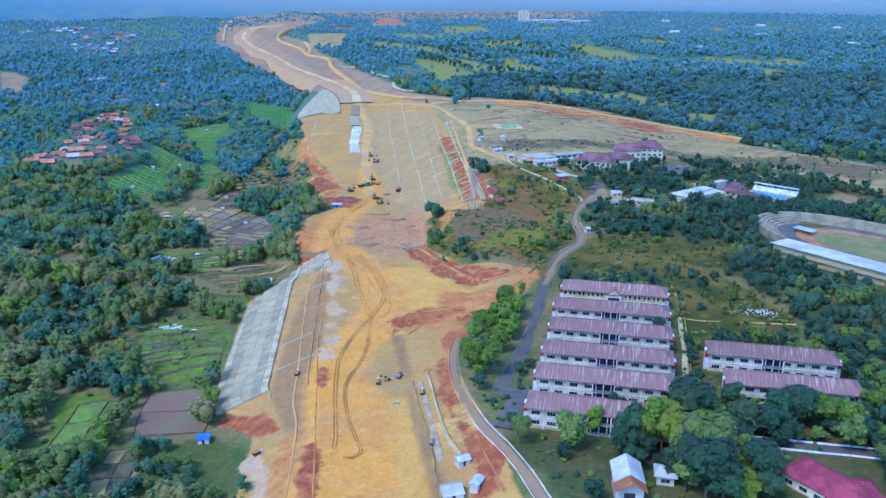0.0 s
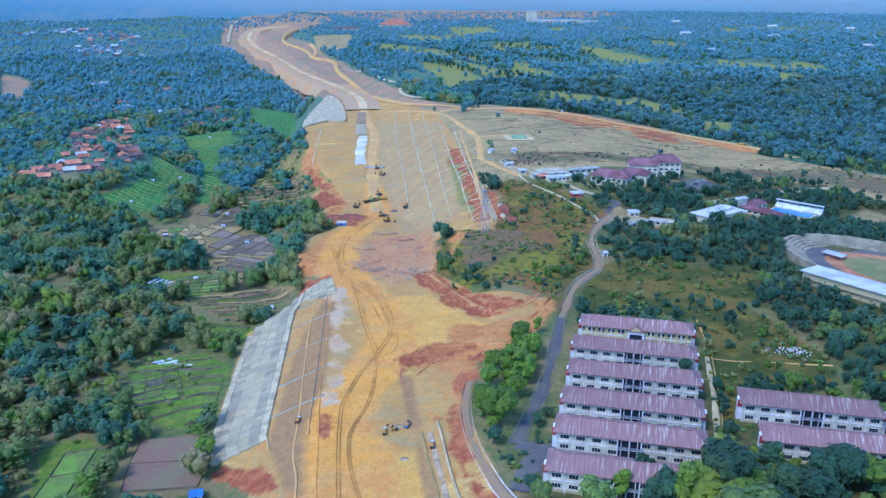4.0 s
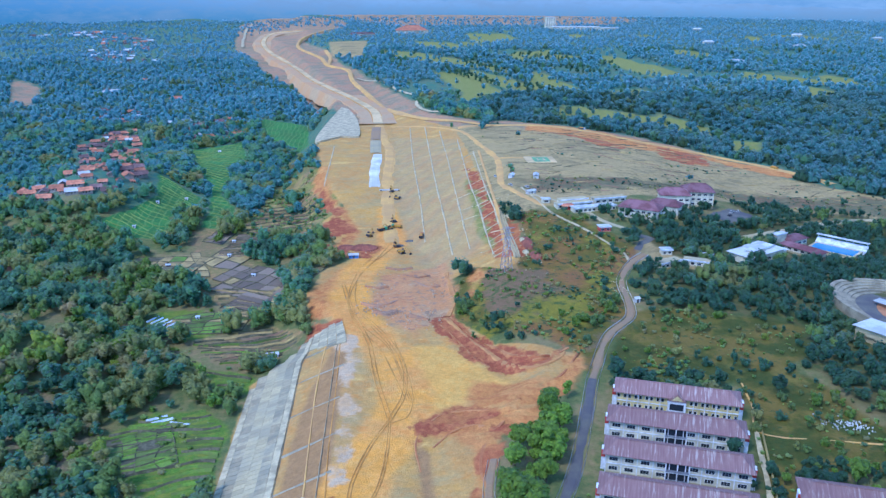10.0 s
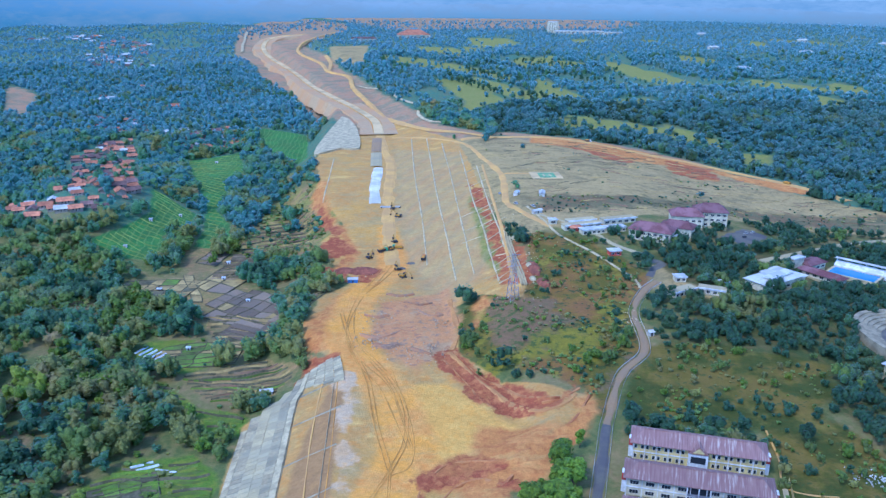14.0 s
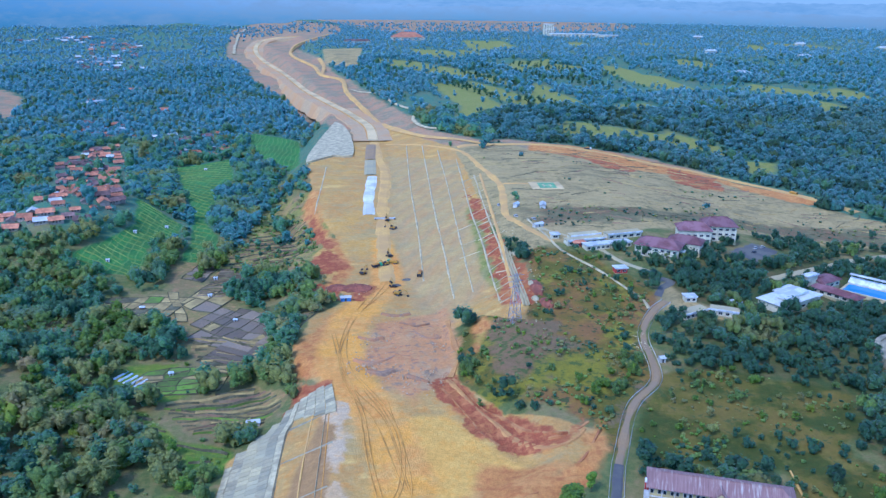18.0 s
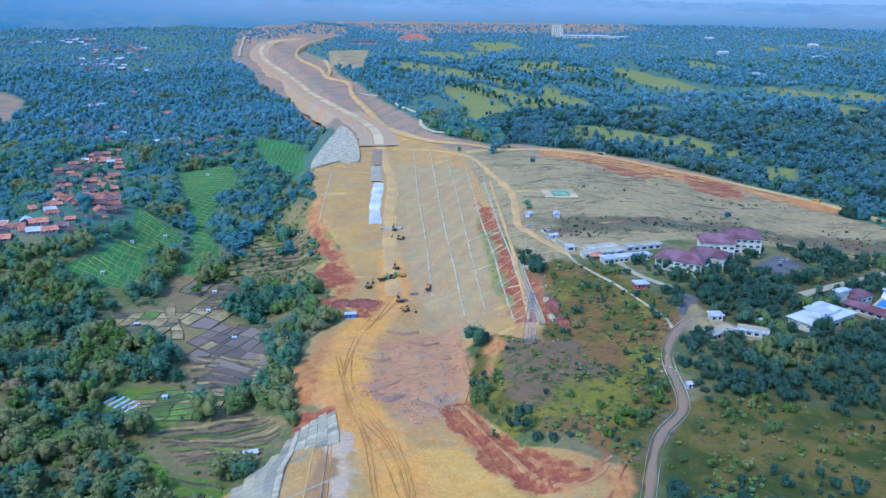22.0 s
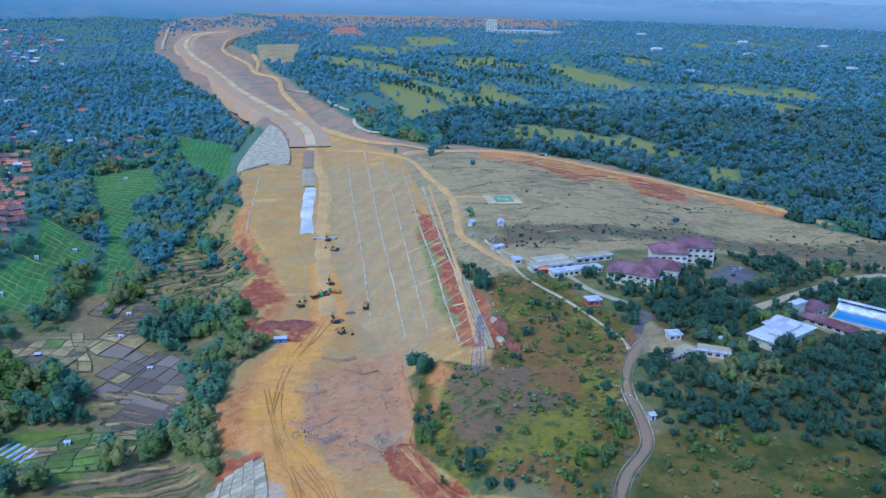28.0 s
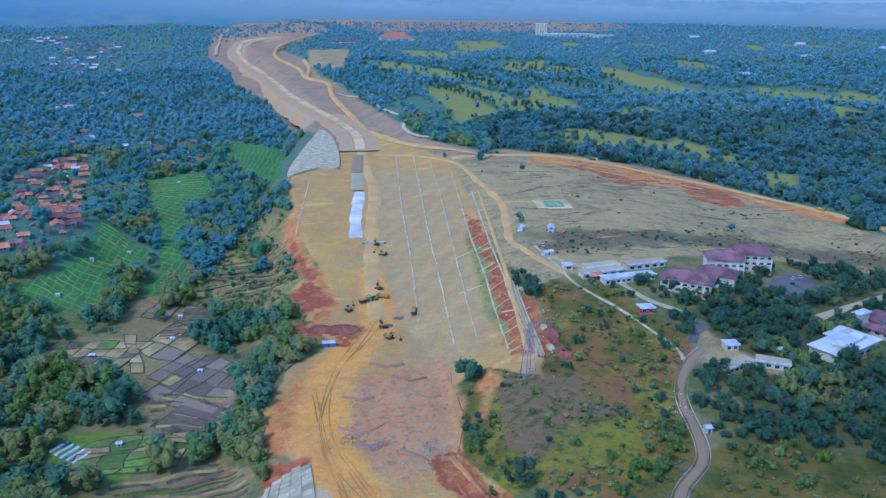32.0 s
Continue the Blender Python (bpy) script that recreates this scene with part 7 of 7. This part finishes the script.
tagged(part("culvert_floor", ribbon([(75, 614), (74, 590), (73.5, 560), (73, 521)], 2.0, 0.5, 4, 0, 0.8), M["concrete"]), "grey floor of the open culvert", "culvert", kind="structure")
tagged(part("site_wall", ribbon([(20, 300), (21, 287), (22, 267), (24, 251), (27, 241)], 1.4, 1.3, 3, 0, 1.8, across=2), M["concrete_pale"]), "pale concrete wall along the red bank", "wall", kind="structure")
road("gravel_channel", [(17, 294), (18, 276), (19.3, 258), (20.5, 240)], 3.0, M["rock"], "grey gravel drain beside the roadbed", 0.15, 0.2)
road("berm_track", [(-33, 446), (-34, 395), (-33, 350), (-32, 316), (-32, 292), (-29, 270), (-29, 229)], 0.9, M["dirt_road"], "narrow ochre berm track along the slope", 0.35, 0.4)
road("bank_track", [(79, 800), (76, 700), (73, 620), (70, 560), (68, 530)], 2.2, M["dirt_road"], "ochre berm track on the cut slope", 0.5, 0.3)
for y in range(545, 800, 22):
    tagged(part("slope_drain", ribbon([(61, y - 3), (70, y + 4), (78, y + 9)], 0.6, 0.4, 3, 0, 0.5, across=2), M["concrete_pale"]), "thin pale cross drain on the cut slope", "drain", kind="structure")
beam = thing("paving_beam", -3, 727, 0, "long white paving beam on the roadbed", "paver")
part("beam", Geo().box(-7, 9, -0.8, 0.8, 0.3, 1.4), M["roof_white"], beam)
for s in (-6.5, 8):
    part("bogie", Geo().box(s, s + 1.2, -1.2, 1.2, 0, 1.0), M["dark_steel"], beam)


def heap(name, x, y, rx, ry, h, mat, label, seed):
    r = random.Random(seed)
    g, k = Geo(), 22
    for j, (s, z) in enumerate(((1.0, -0.6), (0.86, 0.25), (0.6, 0.62), (0.32, 0.9))):
        for i in range(k):
            a, q = 2 * math.pi * i / k, s * r.uniform(0.86, 1.12)
            g.v.append((rx * q * math.cos(a), ry * q * math.sin(a), h * z * r.uniform(0.85, 1.15)))
    g.v.append((0, 0, h))
    for j in range(3):
        g.f += [(j * k + i, j * k + (i + 1) % k, (j + 1) * k + (i + 1) % k, (j + 1) * k + i) for i in range(k)]
    g.f += [(3 * k + i, 3 * k + (i + 1) % k, 4 * k) for i in range(k)]
    ob = part(name, g, mat, m=pose(x, y, float(height(x, y))))
    return tagged(ob, label, "heap", "heaps on the site")


RED = surface("red_soil", (0.36, 0.12, 0.06), (0.24, 0.08, 0.045), 0.9, 0.15, 0.95, 0.2)
heap("earth_mound", -20, 594, 11, 8, 3.0, RED, "dark red earth heap with pale stones", 1)
heap("earth_mound", -31, 596, 8, 7, 2.2, RED, "dark red earth heap beside the haul road", 2)
heap("earth_mound", 82, 545, 4, 12, 2.0, RED, "red earth heap beside the culvert", 3)
heap("earth_mound", 84, 525, 4, 7, 1.6, RED, "red earth heap at the culvert's end", 4)
heap("spoil_mound", 80, 548, 2.4, 5, 1.6, M["concrete_pale"], "pale sand heap beside the culvert", 5)
heap("spoil_mound", 79, 530, 2.2, 3.5, 1.4, M["concrete_pale"], "pale sand heap beside the culvert", 6)
heap("spoil_mound", 80, 600, 4, 3, 1.2, M["concrete_pale"], "pale gravel heap by the culvert's head", 7)
heap("spoil_mound", 12, 609, 4, 2, 0.8, M["asphalt"], "dark damp gravel spread on the roadbed", 8)
heap("spoil_mound", 5, 600, 3.5, 2.2, 1.0, M["asphalt"], "dark gravel heap beside an excavator", 9)
heap("spoil_mound", 5, 301, 3.5, 1.6, 0.7, M["rock"], "grey gravel heap beside lorries", 10)
heap("spoil_mound", 7, 280, 1.8, 1.4, 0.3, M["rock"], "small grey cement patch on ochre earth", 11)

# loose stones: on the red heap, in the pit, on the rubble patch
def stones(name, spots, count, spread, size, mat, label, seed):
    r = random.Random(seed)
    g = Geo()
    for _ in range(count):
        x0, y0 = r.choice(spots)
        x, y, s = x0 + r.gauss(0, spread), y0 + r.gauss(0, spread), size * r.uniform(0.4, 1.3)
        z = float(height(x, y)) + 0.15 * s
        low = [(x + s * math.cos(a) * r.uniform(0.6, 1), y + s * math.sin(a) * r.uniform(0.6, 1), z - s * 0.6) for a in (0.2, 1.8, 3.2, 4.8)]
        g.prism(low, [(x + (a - x) * 0.6, y + (b - y) * 0.6, z + s * r.uniform(0.3, 0.7)) for a, b, _ in low])
    return tagged(part(name, g, mat), label, "stones", kind="stuff")


stones("stones", [(-18, 592), (-16, 596)], 60, 3.2, 0.6, M["concrete_pale"], "pale stones strewn on a red heap", 1)
stones("stones", [(-11, 513), (-11, 484), (-5, 472), (6, 491), (12, 466), (17, 458), (1, 548), (20, 505)], 420, 6, 0.6, M["rock"], "grey broken rock strewn over the pit", 2)
stones("rubble", [(174, 339), (168, 341), (179, 337)], 110, 2.4, 0.5, M["roof_white"], "white rubble dumped on the lawn", 3)
stones("stones", [(70, 520), (80, 560), (85, 600), (75, 640)], 90, 9, 0.5, M["concrete_pale"], "pale building stones beside the culvert", 4)
stones("stones", [(121, 480), (122, 474), (123, 487)], 30, 2.4, 0.6, M["concrete_pale"], "stacked pale blocks beside the road", 5)

for k, pts in enumerate(([(-16, 516), (-9, 512), (-3, 515)], [(-17, 487), (-10, 483), (-3, 485), (3, 490)], [(-10, 474), (-4, 471), (2, 474)], [(2, 494), (8, 489), (13, 492)], [(8, 468), (13, 464), (18, 459)], [(-4, 550), (4, 546), (12, 549)], [(14, 520), (20, 512), (27, 514)], [(6, 535), (14, 530), (22, 533)])):
    tagged(part("rock_ridge", ribbon(pts, 2.0 + 0.5 * (k % 3), 0.9, 1.6, 0, 1.6, 1.2), M["rubble_rock"]), "low ridge of broken purple-brown rock in the pit", "rock", kind="structure")

M["furrow"] = surface("furrow", (0.27, 0.155, 0.085), (0.20, 0.12, 0.07), 0.9, 0.06, 0.95, 0.12, 0.1, (0.22, 0.17, 0.08))
# -- fields: paddies, terraces, beds --
def plot(owner, corners, mat, lift, name="plot"):
    low = [(x, y, float(height(x, y)) - 1.5) for x, y in corners]
    z = sum(q[2] for q in low) / 4 + 1.5 + lift
    return part(name, Geo().prism(low, [(x, y, z) for x, y, _ in low]), mat, owner)


def paddies(x0, y0, ax, ay, nx, ny, seed, mats, label, group, wob=1.6, gap=0.5, lift=0.35):
    """A field cut into uneven plots with earth bunds between them."""
    r = random.Random(seed)
    f = tagged(new("paddy_field"), label, "field", group, kind="structure")
    pt = [[(x0 + ax[0] * i / nx + ay[0] * j / ny + r.uniform(-wob, wob), y0 + ax[1] * i / nx + ay[1] * j / ny + r.uniform(-wob, wob)) for i in range(nx + 1)] for j in range(ny + 1)]
    for j in range(ny):
        for i in range(nx):
            c = [pt[j][i], pt[j][i + 1], pt[j + 1][i + 1], pt[j + 1][i]]
            mx, my = sum(q[0] for q in c) / 4, sum(q[1] for q in c) / 4
            s = [(mx + (a - mx) * (1 - gap / 9), my + (b - my) * (1 - gap / 9)) for a, b in c]
            plot(f, s, M[r.choice(mats)], lift + r.uniform(-0.15, 0.2))
    for row in pt:
        part("bund", ribbon(row, 0.7, lift + 0.35, 3, 0, 0.6, across=2), M["bund"], f)
    for i in range(nx + 1):
        part("bund", ribbon([row[i] for row in pt], 0.7, lift + 0.35, 3, 0, 0.6, across=2), M["bund"], f)
    return f


paddies(-110, 543, (48, -32), (22, 42), 7, 4, 1, ("mud", "mud", "mud", "straw"), "flooded grey paddy plots between earth bunds", "paddies")
paddies(-127, 592, (22, -14), (14, 36), 2, 3, 2, ("straw", "straw", "mud"), "yellow stubble and grey plots in the valley", "paddies")
paddies(-134, 634, (14, -6), (6, 34), 2, 5, 3, ("mud", "mud"), "narrow wet paddy plots", "paddies", 0.8)
paddies(-178, 578, (50, -4), (8, 28), 6, 3, 4, ("straw", "straw", "bund", "crop"), "stubble fields with dark bunds", "paddies")
paddies(-100, 515, (22, -14), (12, 22), 1, 5, 5, ("mud", "bund"), "stepped brown paddy terraces", "paddies", 0.6)
paddies(-113, 562, (14, -10), (14, 24), 2, 3, 12, ("mud", "mud", "straw"), "wet grey plots between earth bunds", "paddies", 0.8)
paddies(-137, 611, (6, -1), (16, -44), 1, 4, 13, ("straw",), "yellow straw-covered plots", "paddies", 0.7)
paddies(-121, 268, (22, 4), (0, 48), 2, 3, 6, ("crop", "crop"), "yellow-green crop plots with dark bunds", "crop plots", 1.4)
paddies(-98, 252, (12, 2), (0, 28), 2, 3, 7, ("straw", "mud", "bund"), "small bare seedbeds", "crop plots", 0.8)
paddies(-112, 345, (26, 14), (-8, 30), 4, 6, 8, ("crop", "crop", "crop", "bund"), "green vegetable beds in terraces", "crop plots", 1.4)
paddies(-126, 478, (44, 6), (4, 28), 4, 6, 9, ("crop", "straw", "crop"), "terraced green and straw-coloured beds", "crop plots", 1.4)
paddies(-66, 290, (-28, 0), (2, 34), 1, 2, 11, ("furrow", "furrow"), "bare brown ploughed field", "crop plots", 2, 0.15)
def terrace_rows(poly, y0, y1, step, tilt, seed, mats, label, wide=1.0, lift=0.9):
    """Low banks that follow the contour of a terraced hillside, each kept within its field's outline."""
    r, p = random.Random(seed), np.array(poly, float)
    for k in range(int((y1 - y0) / step)):
        run, bend = [], r.uniform(0, 6)
        for x in np.arange(p[:, 0].min(), p[:, 0].max(), 3.0):
            y = y0 + step * k + tilt * (x - p[:, 0].mean()) + 2.4 * math.sin(0.09 * x + 0.35 * k) + 0.8 * math.sin(0.31 * x + bend)
            if inside(poly, [x], [y])[0] > 0.5 and r.random() > 0.05:
                run.append((x, y))
                continue
            if len(run) > 2:
                tagged(part("bund", ribbon(run, wide * r.uniform(0.7, 1.3), lift, 2.5, 0, 1.1, 0.5, across=2), M[mats[k % len(mats)]]), label, "bund", kind="structure")
            run = []
        if len(run) > 2:
            tagged(part("bund", ribbon(run, wide, lift, 2.5, 0, 1.1, 0.5, across=2), M[mats[k % len(mats)]]), label, "bund", kind="structure")


terrace_rows(ZONES["terrace_brown"], 434, 492, 2.1, 0.10, 1, ("bund", "furrow", "bund", "straw", "bund", "crop"), "low brown and green terrace bank of a hillside field")
terrace_rows(ZONES["garden_c"], 408, 470, 3.2, -0.25, 2, ("crop", "crop", "bund"), "green bed on a stepped garden slope", 1.6)
terrace_rows(ZONES["garden"], 330, 402, 3.4, 0.2, 7, ("crop", "bund", "crop"), "green vegetable bed on a stepped slope", 1.5)
terrace_rows([(-121, 600), (-112, 660), (-88, 640), (-86, 606)], 600, 660, 2.4, 0.2, 3, ("bund", "mud"), "curving dark earth bund of a small terrace")
terrace_rows(ZONES["terrace_flank"], 650, 790, 4.4, 0.45, 4, ("bund", "furrow", "straw"), "dry terrace bank on the hillside", 1.2)
terrace_rows([(-96, 504), (-112, 545), (-70, 545), (-61, 510), (-78, 498)], 496, 548, 3.4, -0.3, 5, ("bund", "straw"), "curved earth bund between wet paddy steps", 0.9, 1.2)
terrace_rows(ZONES["rice_a"], 640, 800, 6.5, -0.5, 8, ("rice_bund",), "pale green bund curving through the rice field", 0.8, 0.6)
terrace_rows(ZONES["rice_b"], 660, 1065, 11, -0.3, 9, ("rice_bund",), "pale green bund curving through the rice field", 0.9, 0.6)

# gullies and trodden lines on the dry plateau
r = random.Random(77)
for mat, label, count, lift in (("bund", "dark rain gullies and weedy banks on the dry plateau", 80, 0.4), ("straw", "pale trodden lines on the dry plateau", 60, 0.35), ("furrow", "brown earth banks on the dry plateau", 60, 0.45)):
    g = Geo()
    while count > 0:
        px, py = r.uniform(95, 400), r.uniform(640, 915)
        if inside(ZONES["plateau"], [px], [py])[0] < 8 or abs(px - 126) < 24 and abs(py - 749) < 22:
            continue
        a, n_pts, long = r.gauss(0.12, 0.35), r.randint(3, 6), r.uniform(3, 7)
        pts = [(px + long * j * math.cos(a) + r.uniform(-1, 1), py + long * j * math.sin(a) + r.uniform(-1.5, 1.5)) for j in range(n_pts)]
        strip = ribbon(pts, r.uniform(0.5, 1.7), lift, 3, 0, 0.8, 1.2, across=2)
        g.add(strip.v, strip.f)
        count -= 1
    tagged(part("gullies", g, M[mat]), label, "gullies", kind="stuff")

# -- far buildings --
club = block("club_house", 18, 2190, 5, 80, 40, 8, "roof_orange", "large club house with a broad orange roof", "building", 12, bays=8, hip=24, group="far buildings")
block("club_house", -95, 2110, 5, 60, 14, 5, "roof_rust", "long low building with a red roof", "building", 4, bays=8, hip=5, group="far buildings")
block("factory", 430, 2380, 0, 26, 20, 30, "roof_white", "white factory tower far away", "factory", 1, bays=4, group="far buildings")
block("factory", 440, 2340, -4, 130, 30, 8, "roof_white", "long white factory roof far away", "factory", 1, bays=12, group="far buildings")
block("factory", 560, 2330, -8, 60, 20, 6, "roof_white", "pale factory shed far away", "factory", 1, bays=6, group="far buildings")
for x, y in ((700, 1900), (860, 1800), (1000, 2100), (820, 2300), (1150, 2000), (930, 1560), (600, 1500), (-330, 1330), (-420, 1500), (1100, 1500)):
    block("far_house", x, y, 10, 22, 12, 5, "roof_white" if x > 0 else "roof_orange", "small far house among woods", "house", 3, bays=3, hip=4, group="far buildings")

# rows of slim conifers between the fairways
slim = [crown(random.Random(s), 2.2, 13, 0.5, 26, 1.6, 5) for s in (1, 2, 3)]
cx, cy = [], []
for a, b in (((170, 1600), (330, 1330)), ((130, 1500), (200, 1330)), ((230, 1640), (380, 1480)), ((80, 1420), (150, 1230)), ((180, 1230), (250, 1090))):
    for k in range(26):
        u = k / 25
        cx.append(a[0] + (b[0] - a[0]) * u + rs.uniform(-3, 3))
        cy.append(a[1] + (b[1] - a[1]) * u + rs.uniform(-5, 5))
joined("conifer_row", slim, np.array(cx), np.array(cy), rs.uniform(0.8, 1.2, len(cx)), M["leaf_dark"], "rows of slim dark conifers on the golf course", 12)
